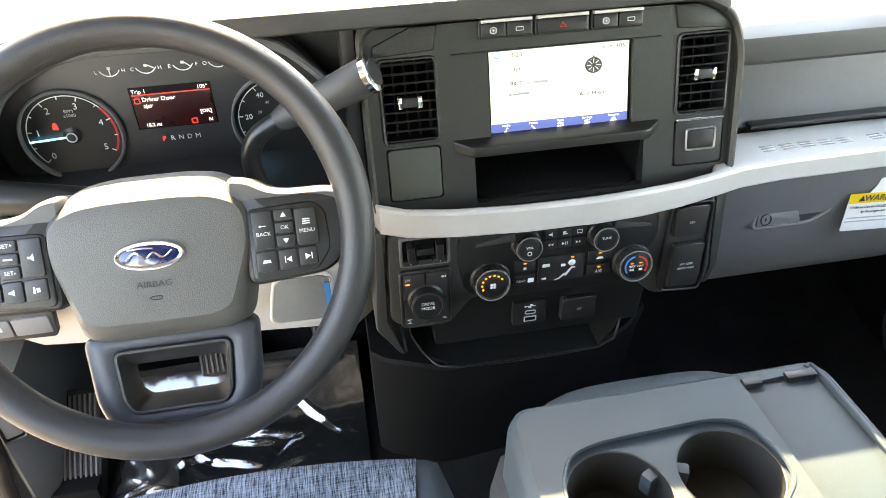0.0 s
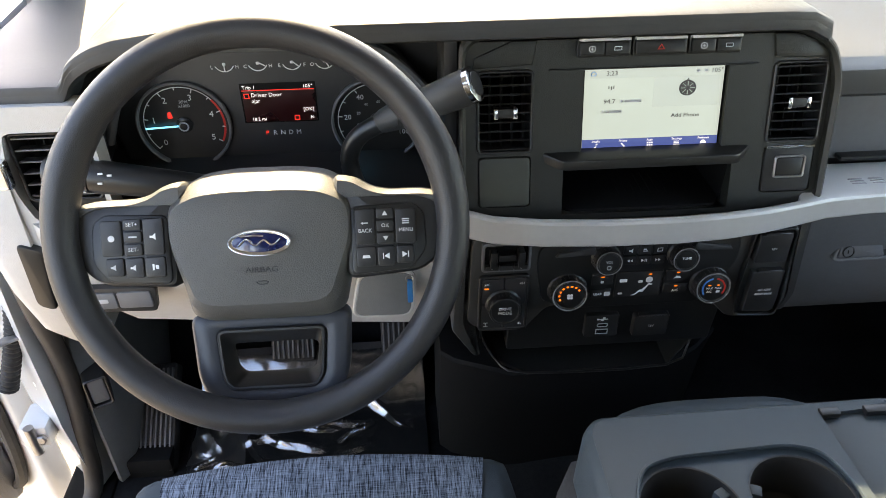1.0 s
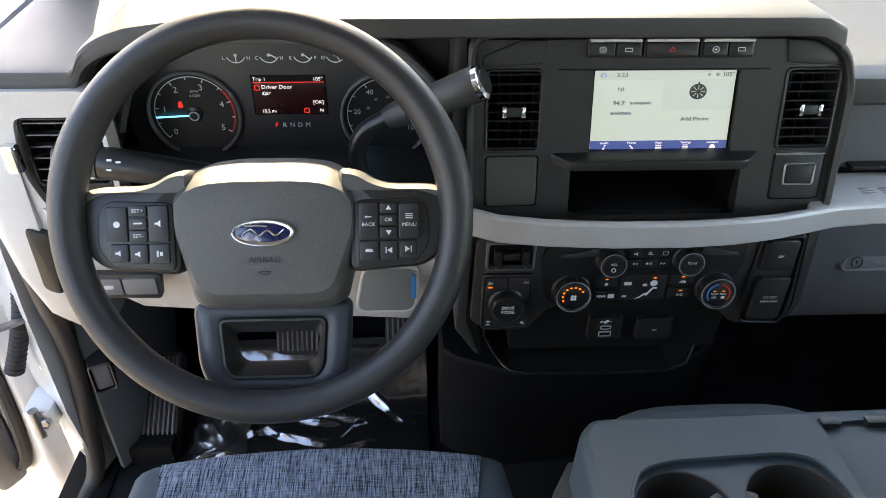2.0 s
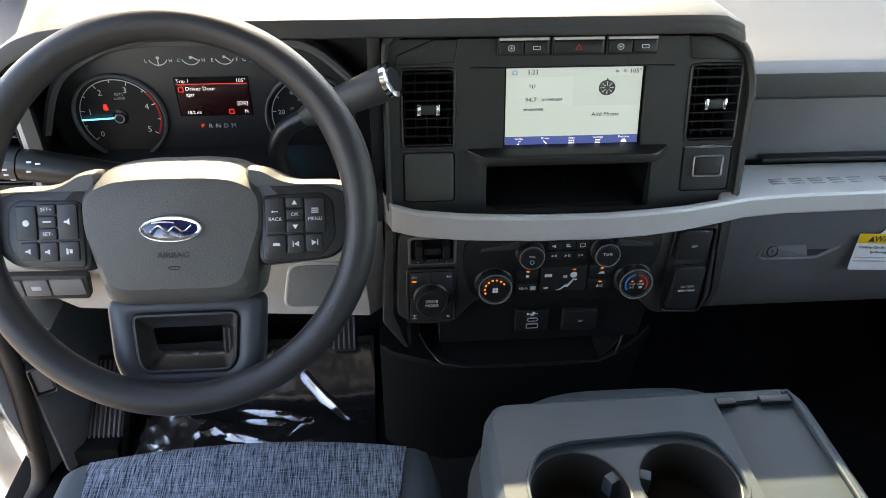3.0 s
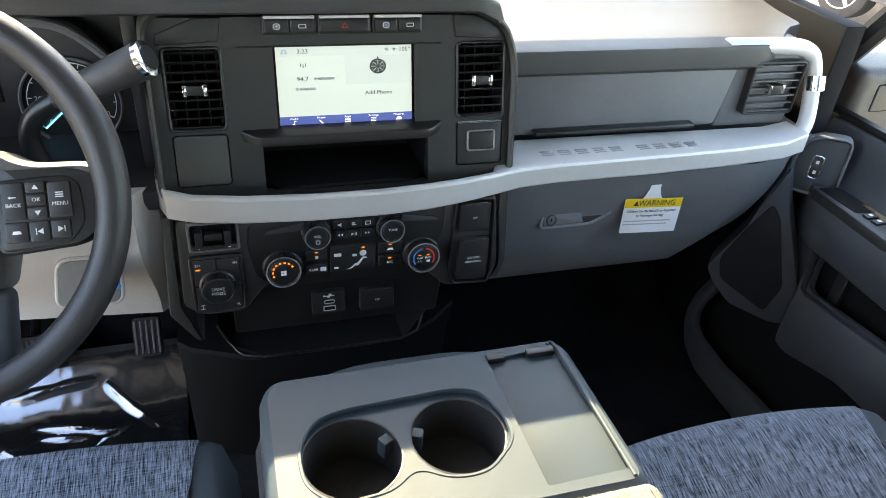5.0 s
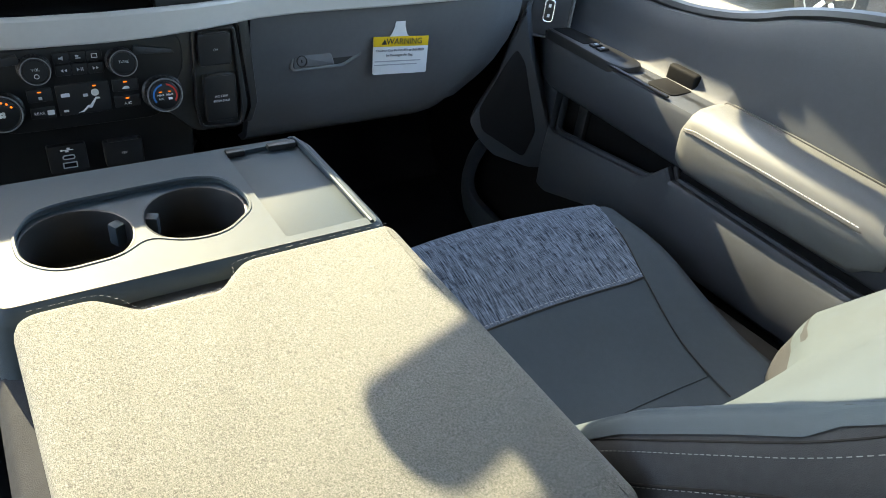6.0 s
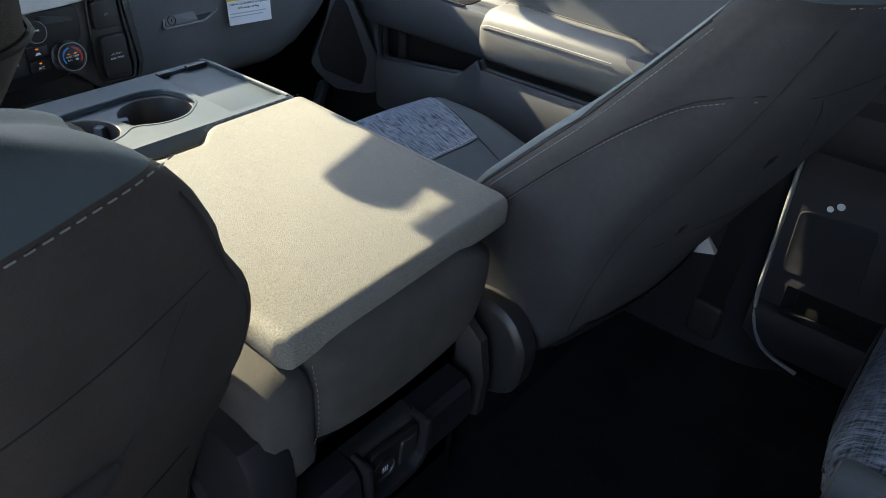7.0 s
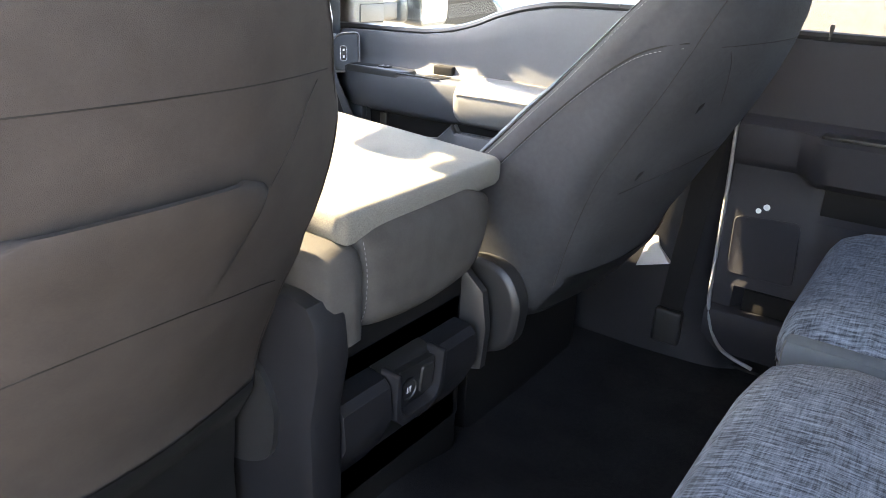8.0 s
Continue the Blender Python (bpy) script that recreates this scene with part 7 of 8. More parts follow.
def rear_seat():
    rs = thing("rear_bench", (0, -1.5, FLOOR), "split rear bench in dark blue-grey woven cloth", "bench seat")
    for x0, x1, zt in ((-0.76, 0.262, 0.482), (0.276, 0.775, 0.490)):
        bm = B()
        w = x1 - x0
        sec = []
        for k in range(15):
            s = k / 14
            x = x0 + w * s
            e = max(0.0, 1 - abs(2 * s - 1) ** 10)
            g = 0.035 * (1 - e)
            sec.append((x, [(-1.76, 0.36), (-1.19 - g, 0.36), (-1.172 - g, 0.385), (-1.162 - g, zt - 0.060 - g * 0.6), (-1.166 - g, zt - 0.032 - g * 0.7), (-1.178 - g, zt - 0.012 - g * 0.8), (-1.205 - g, zt + 0.003 - g), (-1.27, zt + 0.010 - g), (-1.45, zt - g), (-1.76, zt - 0.02 - g)]))
        sweep_x(bm, sec)
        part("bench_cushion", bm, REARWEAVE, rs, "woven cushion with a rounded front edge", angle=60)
        bm = B()
        tube(bm, curve_pts([(x0 + 0.03, -1.174, zt - 0.075), (x0 + w * 0.3, -1.160, zt - 0.075), (x0 + w * 0.7, -1.160, zt - 0.075), (x1 - 0.03, -1.174, zt - 0.075)], 4), 0.002, n=6)
        part("piping", bm, BLACK, rs)
    bm = B()
    rbox(bm, 0.252, 0.288, -1.70, -1.182, 0.37, 0.472, 0.012)
    part("strap", bm, SEATGREY, rs, "grey strap between the cushions")
    bm = B()
    rbox(bm, -0.74, 0.75, -1.75, -1.22, FLOOR - 0.005, 0.37, 0.02)
    part("seat_base", bm, SOOT, rs)
    for x0, x1 in ((-0.76, 0.262), (0.276, 0.775)):
        bm = B()
        rbox(bm, x0, x1, -1.88, -1.72, 0.44, 1.0, 0.05, 4)
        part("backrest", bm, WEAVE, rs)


rear_seat()


# ---- passenger front door ----
def passenger_door():
    pd = thing("passenger_door", (0.85, -0.3, FLOOR), "closed grey passenger door with armrest, map pocket and window switches", "car door")
    sill = [(-0.80, 0.826), (-0.60, 0.824), (-0.50, 0.820), (-0.42, 0.806), (-0.35, 0.786), (-0.29, 0.762), (-0.22, 0.743), (-0.12, 0.730), (0.13, 0.724), (0.22, 0.72)]
    lip = [(-0.80, 0.548), (-0.42, 0.545), (-0.305, 0.540), (-0.27, 0.505), (-0.245, 0.484), (-0.10, 0.466), (-0.01, 0.456), (0.012, 0.470), (0.024, 0.535), (0.2, 0.545)]
    ledge = [(-0.80, 0.628), (-0.3, 0.634), (0.0, 0.630), (0.05, 0.632), (0.09, 0.640), (0.12, 0.655), (0.19, 0.66)]
    grid = []
    ys = [-0.80 + 0.96 * k / 72 for k in range(73)]
    for y in ys:
        zs, zl, za = lerp(sill, y), lerp(lip, y), lerp(ledge, y)
        zs = max(zs, za + 0.012)
        ax = 0.751 + 0.058 * smooth(0.02, 0.16, y)
        zp = lerp([(-0.8, 0.40), (-0.141, 0.366), (-0.022, 0.33), (0.047, 0.345), (0.2, 0.34)], y)
        ko = 0.03 * smooth(0.0, 0.03, y)
        nose = smooth(0.10, 0.19, y)
        wave = 0.012 * smooth(0.1, -0.4, y)
        row = [(0.872, y, zs - 0.004), (0.862, y, zs), (0.852, y, zs - 0.003), (0.846, y, zs - 0.014), (0.842 - wave * 0.3, y, (zs * 2 + za) / 3), (0.836, y, (zs + 2 * za) / 3), (0.828, y, za + 0.010), (0.818, y, za + 0.001), (0.80, y, za),
               (ax + 0.015, y, za), (ax + 0.004, y, za - 0.003), (ax, y, za - 0.012), (ax + 0.002, y, za - 0.05), (ax + 0.010, y, 0.542 + 0.05 * nose), (ax + 0.020, y, 0.532 + 0.05 * nose), (0.80, y, 0.526 + 0.04 * nose), (0.822, y, 0.515)]
        zl2 = min(zl, 0.510 if y < -0.30 else zl)
        row += [(0.824, y, min(0.51, zl2 - 0.01)), (0.822, y, zl2 - 0.11), (0.776 + ko, y, zl2 - 0.11), (0.773 + ko, y, zl2 - 0.004), (0.769 + ko, y, zl2), (0.760 + ko, y, zl2), (0.756 + ko, y, zl2 - 0.005), (0.752 + ko, y, (zl2 + zp) / 2), (0.754 + ko, y, zp + 0.006), (0.758 + ko, y, zp), (0.79 + ko * 0.5, y, zp + 0.002), (0.815, y, 0.15)]
        grid.append(row)
    bm = B()
    thick_sheet(bm, grid, (0.02, 0, 0))
    body = part("inner_panel", bm, DOORGREY, pd, "dark grey moulded door panel", angle=35)
    bm = B()
    rbox(bm, 0.90, 0.935, -0.86, 0.30, 0.0, 0.66, 0.01)
    part("outer_skin", bm, WHITEPAINT, pd, "white painted outer skin")
    # window frame and glass
    bm = B()
    tube(bm, curve_pts([(0.885, 0.30, 0.72), (0.875, 0.22, 0.80), (0.855, 0.0, 1.10), (0.835, -0.10, 1.24), (0.815, -0.25, 1.34), (0.81, -0.6, 1.375), (0.82, -0.84, 1.36), (0.86, -0.87, 1.05), (0.885, -0.87, 0.80)], 6), 0.022, n=8)
    part("window_frame", bm, SATIN, pd, "black window frame")
    bm = B()
    tube(bm, curve_pts([(0.868, y, lerp(sill, y) + 0.004) for y in (-0.80, -0.60, -0.50, -0.42, -0.35, -0.29, -0.22, -0.12, 0.13, 0.22)], 4), 0.011, n=8)
    part("weatherstrip", bm, SATIN, pd, "black weatherstrip along the sill")
    bm = B()
    thick_sheet(bm, [[(0.888, y, 0.68), (0.862 if y < 0.1 else 0.875, y, lerp([(-0.85, 1.36), (-0.25, 1.34), (-0.1, 1.24), (0.0, 1.1), (0.22, 0.8), (0.28, 0.72)], y))] for y in [-0.85 + 0.1 * k for k in range(12)]], (0.004, 0, 0))
    g = part("window_pane", bm, GLASS, pd, "clear side glass")
    g.visible_shadow = False
    # padded armrest
    bm = B()
    st = []
    for y, e in ((-0.304, 0.018), (-0.312, 0.006), (-0.33, 0.0), (-0.45, 0.0), (-0.62, 0.004), (-0.66, 0.02)):
        pts = [(0.826, 0.600), (0.826, 0.646 - e), (0.80, 0.648 - e), (0.769, 0.645 - e), (0.752 + e * 0.4, 0.638 - e), (0.741 + e * 0.5, 0.624 - e), (0.739 + e * 0.5, 0.60), (0.742 + e * 0.5, 0.552 + e), (0.752 + e, 0.540 + e), (0.80, 0.540)]
        st.append([bm.verts.new((x, y, z)) for x, z in pts])
    skin(bm, st)
    arm = part("armrest", bm, surface("armrest_vinyl", (0.125, 0.128, 0.122), 0.5, grain=0.35, gscale=1200, kind="leather", var=0.06), pd, "padded grey vinyl armrest with pale stitching", angle=60)
    bm = B()
    dashes(bm, [(0.7405, -0.316, 0.612), (0.7375, -0.335, 0.617)] + [(0.7376 + 0.0009 * k / 14, -0.335 - 0.02 * k, 0.6175 - 0.0025 * k / 14) for k in range(1, 15)], 0.0040, 0.0012, 0.0009)
    part("stitching", bm, DIMINK, arm, kind="stuff")
    bm = B()
    tube(bm, [(0.7405, -0.316, 0.6075), (0.7383, -0.335, 0.611), (0.7383, -0.45, 0.612), (0.7393, -0.62, 0.609)], 0.0012, n=6)
    part("armrest_seam", bm, BLACK, arm)
    bm = B()
    tube(bm, [(0.818, -0.306, 0.632), (0.816, -0.322, 0.6475), (0.816, -0.45, 0.6475), (0.816, -0.62, 0.644)], 0.0012, n=6)
    part("armrest_seam", bm, BLACK, arm)
    # switch pod, pull cup and lock switch
    bm = B()
    plate(bm, rpoly([(0.752, 0.06), (0.80, 0.055), (0.818, -0.08), (0.815, -0.135), (0.80, -0.150), (0.765, -0.150), (0.752, -0.12)][::-1], 0.012), pose(0, 0, 0.6425), 0.018, 0.006)
    pod = part("switch_pod", bm, BLACK, pd, "black window switch pod")
    bm = B()
    plate(bm, rpoly([(0.760, 0.05), (0.800, 0.045), (0.808, -0.03), (0.80, -0.042), (0.765, -0.035)][::-1], 0.006), pose(0, 0, 0.6432), 0.002, 0.0004)
    part("pod_recess", bm, SOOT, pod)
    for y in (-0.05, -0.068):
        bm = B()
        rbox(bm, 0.770, 0.792, y - 0.007, y + 0.007, 0.641, 0.6465, 0.002)
        k = part("window_switch", bm, SATIN, pod)
        bm = B()
        rbox(bm, 0.778, 0.785, y - 0.003, y + 0.003, 0.6464, 0.6469, 0.0002, 1)
        part("switch_mark", bm, INK, pod)
    bm = B()
    plate(bm, rpoly([(0.770, -0.192), (0.822, -0.188), (0.824, -0.250), (0.770, -0.252)], 0.010)[::-1], pose(0, 0, 0.6352), 0.003, 0.001)
    rbox(bm, 0.8205, 0.840, -0.250, -0.186, 0.628, 0.660, 0.006, 3)
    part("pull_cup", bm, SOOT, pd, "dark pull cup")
    bm = B()
    rbox(bm, 0.753, 0.760, -0.255, 0.06, 0.633, 0.638, 0.002)
    part("cup_edge", bm, SATIN, pd)
    # lock switch on the upturned front of the armrest
    Ml = Matrix.Translation((0.775, 0.084, 0.668)) @ pose(0, 0, 0, 0, 0, -44) @ facing(0, 0, 0, 10)
    bm = B()
    lock_o = rpoly([(-0.036, -0.05), (0.040, -0.05), (0.040, 0.050), (-0.006, 0.046), (-0.026, 0.034), (-0.034, 0.01)], 0.012, 4)
    plate(bm, lock_o, Ml, 0.035, 0.003)
    lp = part("lock_panel", bm, DOORGREY, pd)
    bm = B()
    collar(bm, inset(lock_o, -0.005), inset(lock_o, 0.0), Ml, 0.04, 0.002, 0.003)
    part("lock_panel_rim", bm, GREY, lp)
    bm = B()
    collar(bm, rrect(0.020, 0.042, 0.007, 4), rrect(0.0155, 0.0375, 0.005, 4), Ml @ Matrix.Translation((0, -0.004, 0.003)), 0.004, 0.001)
    part("chrome_surround", bm, CHROME, lp, "chrome edge of the lock switch")
    bm = B()
    plate(bm, rrect(0.0155, 0.0375, 0.005, 4), Ml @ Matrix.Translation((0, -0.004, 0.0022)), 0.003, 0.001)
    part("lock_switch", bm, SATIN, lp)
    for dy in (0.009, -0.009):
        bm = B()
        plate(bm, rect(-0.0025, dy - 0.003, 0.0025, dy + 0.003, 0.0006), Ml @ Matrix.Translation((0, -0.004, 0.0027)), 0.0004, 0.0001)
        part("lock_mark", bm, INK, lp)
    # black plate as painted shade in the pocket, then groove lining and lock pin
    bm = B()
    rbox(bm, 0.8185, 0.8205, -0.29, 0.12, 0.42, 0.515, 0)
    part("pocket_shade", bm, SOOT, pd)
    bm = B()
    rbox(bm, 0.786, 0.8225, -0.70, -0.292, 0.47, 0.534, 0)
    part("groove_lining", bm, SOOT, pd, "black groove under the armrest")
    bm = B()
    rbox(bm, 0.806, 0.818, -0.045, -0.02, 0.40, 0.515, 0.004)
    part("lining_rib", bm, BLACK, pd)
    bm = B()
    turned(bm, [(0.004, 0), (0.003, 0.012), (0.0045, 0.02), (0.004, 0.026), (0.0004, 0.027)], pose(0.862, -0.66, 0.811), 12)
    part("lock_pin", bm, SATIN, pd, "black lock pin")

    pd.location += Vector((0.062, 0.026, -0.014))


passenger_door()

# body trim ahead of the passenger door
def side_plate(bm, o, x, depth, ease=0.004):
    """A plate that faces the driver: outline of (y, z), its face at x."""
    skin(bm, [[bm.verts.new((xx, y, z)) for y, z in q] for q, xx in ((o, x + depth), (o, x + ease), (inset(o, ease * 0.4), x + ease * 0.3), (inset(o, ease * 1.2), x))])
    return bm


kp = thing("kick_panel", (0.78, 0.2, FLOOR), "grey kick panel with a flat inset in the passenger footwell", "trim panel")
MK = Matrix(((0.722, 0, -0.692, 0.717), (-0.692, 0, -0.722, 0.155), (0, 1, 0, 0), (0, 0, 0, 1)))
bm = B()
plate(bm, rpoly([(0.0, 0.42), (0.02, 0.388), (0.06, 0.352), (0.138, 0.340), (0.164, 0.345), (0.166, 0.43), (0.100, 0.587), (0.078, 0.668), (0.058, 0.60), (0.043, 0.523)], 0.012, 3), MK, 0.05, 0.005)
body = part("panel", bm, DOORGREY, kp)
bm = B()
plate(bm, rpoly([(0.018, 0.448), (0.030, 0.404), (0.124, 0.362), (0.139, 0.425), (0.094, 0.560), (0.074, 0.585), (0.055, 0.545)], 0.012, 4), MK @ Matrix.Translation((0, 0, 0.002)), 0.006, 0.002)
part("inset_panel", bm, CHARCOAL, body, "darker flat inset")
bm = B()
side_plate(bm, rpoly([(-0.55, 0.115), (0.083, 0.118), (0.169, 0.119), (0.222, 0.145), (0.246, 0.19), (0.250, 0.235), (0.238, 0.285), (0.215, 0.335), (0.196, 0.345), (0.184, 0.330), (0.210, 0.275), (0.218, 0.238), (0.212, 0.212), (0.188, 0.197), (0.101, 0.190), (0.021, 0.202), (-0.55, 0.235)], 0.012, 3), 0.788, 0.016, 0.006)
part("pocket_wall", bm, DOORGREY, kp, "grey outer wall of the map pocket with a rounded hoop")
# black plate behind the pocket wall, its colour standing for shade
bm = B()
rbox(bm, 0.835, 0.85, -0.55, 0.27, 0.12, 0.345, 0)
part("pocket_shade", bm, SOOT, kp)


# ---- passenger rear door ----
def rear_door():
    rd = thing("rear_door", (0.86, -1.4, FLOOR), "closed dark grey rear door with armrest and pocket", "car door")
    grid = []
    for k in range(40):
        y = -0.905 - 0.9 * k / 39
        step = smooth(-1.035, -1.05, y)
        zs = 0.812
        row = [(0.885, y, zs - 0.004), (0.872, y, zs), (0.862, y, zs - 0.004), (0.856, y, zs - 0.02), (0.856, y, 0.70), (0.852, y, 0.664), (0.832 - 0.012 * step, y, 0.652), (0.818 - 0.03 * step, y, 0.648), (0.814 - 0.035 * step, y, 0.638),
               (0.820 - 0.032 * step, y, 0.585 - 0.02 * step), (0.826 - 0.02 * step, y, 0.572 - 0.02 * step), (0.838, y, 0.565 - 0.02 * step), (0.840 + 0.015 * step, y, 0.54), (0.84 + 0.015 * step, y, 0.50), (0.836, y, 0.478), (0.838, y, 0.33), (0.834, y, 0.31)]
        pk = smooth(-0.955, -0.97, y) * smooth(-1.32, -1.30, y)
        row += [(0.834 + 0.03 * pk, y, 0.305), (0.834 + 0.035 * pk, y, 0.26), (0.822, y, 0.252), (0.818, y, 0.245), (0.822, y, 0.20), (0.838, y, 0.15)]
        grid.append(row)
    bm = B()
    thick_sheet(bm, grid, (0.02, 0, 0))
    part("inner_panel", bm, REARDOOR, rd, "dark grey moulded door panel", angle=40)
    bm = B()
    tube(bm, curve_pts([(0.862, -0.895, 0.81), (0.852, -0.897, 0.72), (0.826, -0.899, 0.64), (0.836, -0.901, 0.50), (0.832, -0.905, 0.35), (0.822, -0.915, 0.24), (0.832, -0.95, 0.16), (0.84, -1.02, 0.13)], 6), 0.0042, n=8)
    part("edge_strip", bm, MID, rd, "pale edge strip along the door front")
    bm = B()
    rbox(bm, 0.90, 0.935, -1.85, -0.90, 0.0, 0.80, 0.01)
    part("outer_skin", bm, WHITEPAINT, rd)
    bm = B()
    rbox(bm, 0.784, 0.83, -1.45, -1.055, 0.6475, 0.6535, 0.002)
    part("armrest_cap", bm, SATIN, rd, "black cap on the armrest")
    bm = B()
    rbox(bm, 0.845, 0.853, -1.5, -1.075, 0.49, 0.555, 0.004)
    part("pull_recess", bm, SOOT, rd, "dark pull recess")
    bm = B()
    rbox(bm, 0.842, 0.868, -1.30, -0.972, 0.256, 0.304, 0.002)
    part("pocket", bm, SOOT, rd, "dark door pocket")
    bm = B()
    o = rpoly([(-1.06, 0.335), (-0.93, 0.335), (-0.925, 0.46), (-1.05, 0.47)], 0.015, 4)
    rows = [[bm.verts.new((x, y, z)) for y, z in q] for q, x in ((o, 0.845), (o, 0.8345), (inset(o, 0.002), 0.8335), (inset(o, 0.004), 0.834))]
    skin(bm, rows)
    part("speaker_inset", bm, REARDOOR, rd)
    # two white discs that paint specks of sunlight on the panel
    for y, z, r in ((-0.982, 0.488, 0.0065), (-0.968, 0.478, 0.0055)):
        bm = B()
        turned(bm, [(r, 0), (r, 0.001), (r * 0.7, 0.0016), (0.0003, 0.0018)], Matrix.Translation((0.8355, y, z)) @ pose(0, 0, 0, 0, -90, 0), 12)
        part("sun_speck", bm, PAPER, rd, "small white disc in place of a speck of sunlight")
    bm = B()
    tube(bm, [(0.873, -0.92, 0.816), (0.873, -1.8, 0.816)], 0.009, n=8)
    part("weatherstrip", bm, SATIN, rd)
    bm = B()
    turned(bm, [(0.004, 0), (0.003, 0.012), (0.0045, 0.02), (0.004, 0.026), (0.0004, 0.027)], pose(0.868, -1.02, 0.812), 12)
    part("lock_pin", bm, SATIN, rd, "black lock pin")
    bm = B()
    rbox(bm, 0.884, 0.888, -1.8, -0.93, 0.80, 1.34, 0)
    part("window_pane", bm, TINTED, rd, "tinted side glass")

    rd.location += Vector((0.006, -0.045, -0.022))


rear_door()


# ---- driver side: kick panel, hinge pillar and the open door ----
def driver_side():
    kp = thing("driver_kick_panel", (-0.82, 0.2, FLOOR), "grey kick panel with a bonnet release beside the pedals", "trim panel")
    bm = B()
    o = [(0.10, 0.11), (0.10, 0.40), (0.14, 0.55), (0.25, 0.60), (0.55, 0.58), (0.55, 0.11)]
    skin(bm, [[bm.verts.new((x, y + d, z)) for y, z in o] for x, d in ((-0.836, 0.06), (-0.828, 0.055), (-0.806, 0.09), (-0.797, 0.18))])
    part("panel", bm, MID, kp)
    Mk = Matrix.Translation((-0.800, 0.142, 0.352)) @ pose(0, 0, 0, 0, 0, 25) @ facing(0, 0, 0, 0)
    bm = B()
    collar(bm, rrect(0.036, 0.062, 0.006, 4), rrect(0.028, 0.053, 0.004, 4), Mk, 0.05, 0.002)
    part("release_bezel", bm, BLACK, kp)
    bm = B()
    plate(bm, rrect(0.026, 0.05, 0.004, 4), Mk @ Matrix.Translation((0, 0, -0.004)), 0.03, 0.003)
    part("release_lever", bm, GREY, kp, "grey bonnet release lever")
    # body side and seal
    hp = thing("hinge_pillar", (-0.93, 0.3, 0.0), "white painted hinge pillar with a black door seal", "car body")
    bm = B()
    o = [(-0.865, 0.12), (-0.95, 0.20), (-1.0, 0.36), (-0.86, 0.42), (-0.84, 0.2)]
    rows = []
    for z in (-0.1, 0.1, 0.3, 0.5, 0.62, 0.75, 0.9):
        rows.append([bm.verts.new((x + 0.02 * smooth(0.5, 0.9, z), y + 0.05 * smooth(0.3, -0.1, z), z)) for x, y in o])
    skin(bm, rows)
    part("pillar", bm, WHITEPAINT, hp)
    bm = B()
    tube(bm, curve_pts([(-0.82, 0.10, 0.72), (-0.832, 0.125, 0.55), (-0.838, 0.145, 0.45), (-0.842, 0.150, 0.36), (-0.856, 0.148, 0.25), (-0.872, 0.14, 0.12), (-0.885, 0.05, 0.095), (-0.89, -0.3, 0.09)], 6), 0.0155, n=10)
    part("door_seal", bm, SEALGREY, hp, "thick dark rubber door seal")
    for z in (0.27, 0.62):
        bm = B()
        rbox(bm, -0.945, -0.90, 0.13, 0.19, z - 0.022, z + 0.022, 0.006)
        h = part("hinge", bm, WHITEPAINT, hp, "white painted door hinge")
        bm = B()
        tube(bm, [(-0.922, 0.125, z - 0.03), (-0.922, 0.125, z + 0.03)], 0.008, n=10)
        part("hinge_pin", bm, STEEL, h)
        bm = B()
        turned(bm, [(0.009, 0), (0.009, 0.006), (0.007, 0.008), (0.0005, 0.008)], Matrix.Translation((-0.91, 0.13, z)) @ facing(0, 0, 0), 6)
        part("bolt", bm, STEEL, h)
    bm = B()
    tube(bm, [(-0.845, 0.16, 0.487), (-0.93, 0.10, 0.488), (-1.05, 0.02, 0.49)], 0.0085, n=8, flat=0.5)
    part("check_strap", bm, STEEL, hp, "steel door check strap")
    bm = B()
    path = curve_pts([(-0.862, 0.165, 0.615), (-0.872, 0.15, 0.56), (-0.885, 0.145, 0.50), (-0.905, 0.14, 0.44), (-0.925, 0.13, 0.385)], 14)
    tube(bm, path, [0.0085 + 0.0045 * (i / len(path)) + 0.0024 * (i % 2) for i in range(len(path))], n=12)
    part("wiring_boot", bm, RUBBER, hp, "ribbed black wiring boot")
    # open driver door, swung out past the pillar
    dd = thing("driver_door", (-1.0, 0.15, 0.0), "white driver door standing open, black seal along its edge", "car door")
    Md = Matrix.Translation((-0.955, 0.17, 0)) @ pose(0, 0, 0, 0, 0, -32)
    bm = B()
    rbox(bm, -1.0, -0.03, 0.0, 0.05, -0.1, 0.80, 0.015, 3, Md)
    part("shell", bm, WHITEPAINT, dd)
    bm = B()
    rbox(bm, -0.98, -0.12, -0.06, -0.002, 0.0, 0.78, 0.02, 3, Md)
    part("inner_panel", bm, GREY, dd)
    bm = B()
    tube(bm, curve_pts([Md @ Vector(p) for p in ((-0.055, -0.006, 0.85), (-0.055, -0.008, 0.60), (-0.05, -0.01, 0.40), (-0.06, -0.01, 0.2), (-0.10, -0.012, 0.06), (-0.2, -0.012, 0.0))], 6), 0.011, n=8)
    part("door_seal", bm, RUBBER, dd)


driver_side()


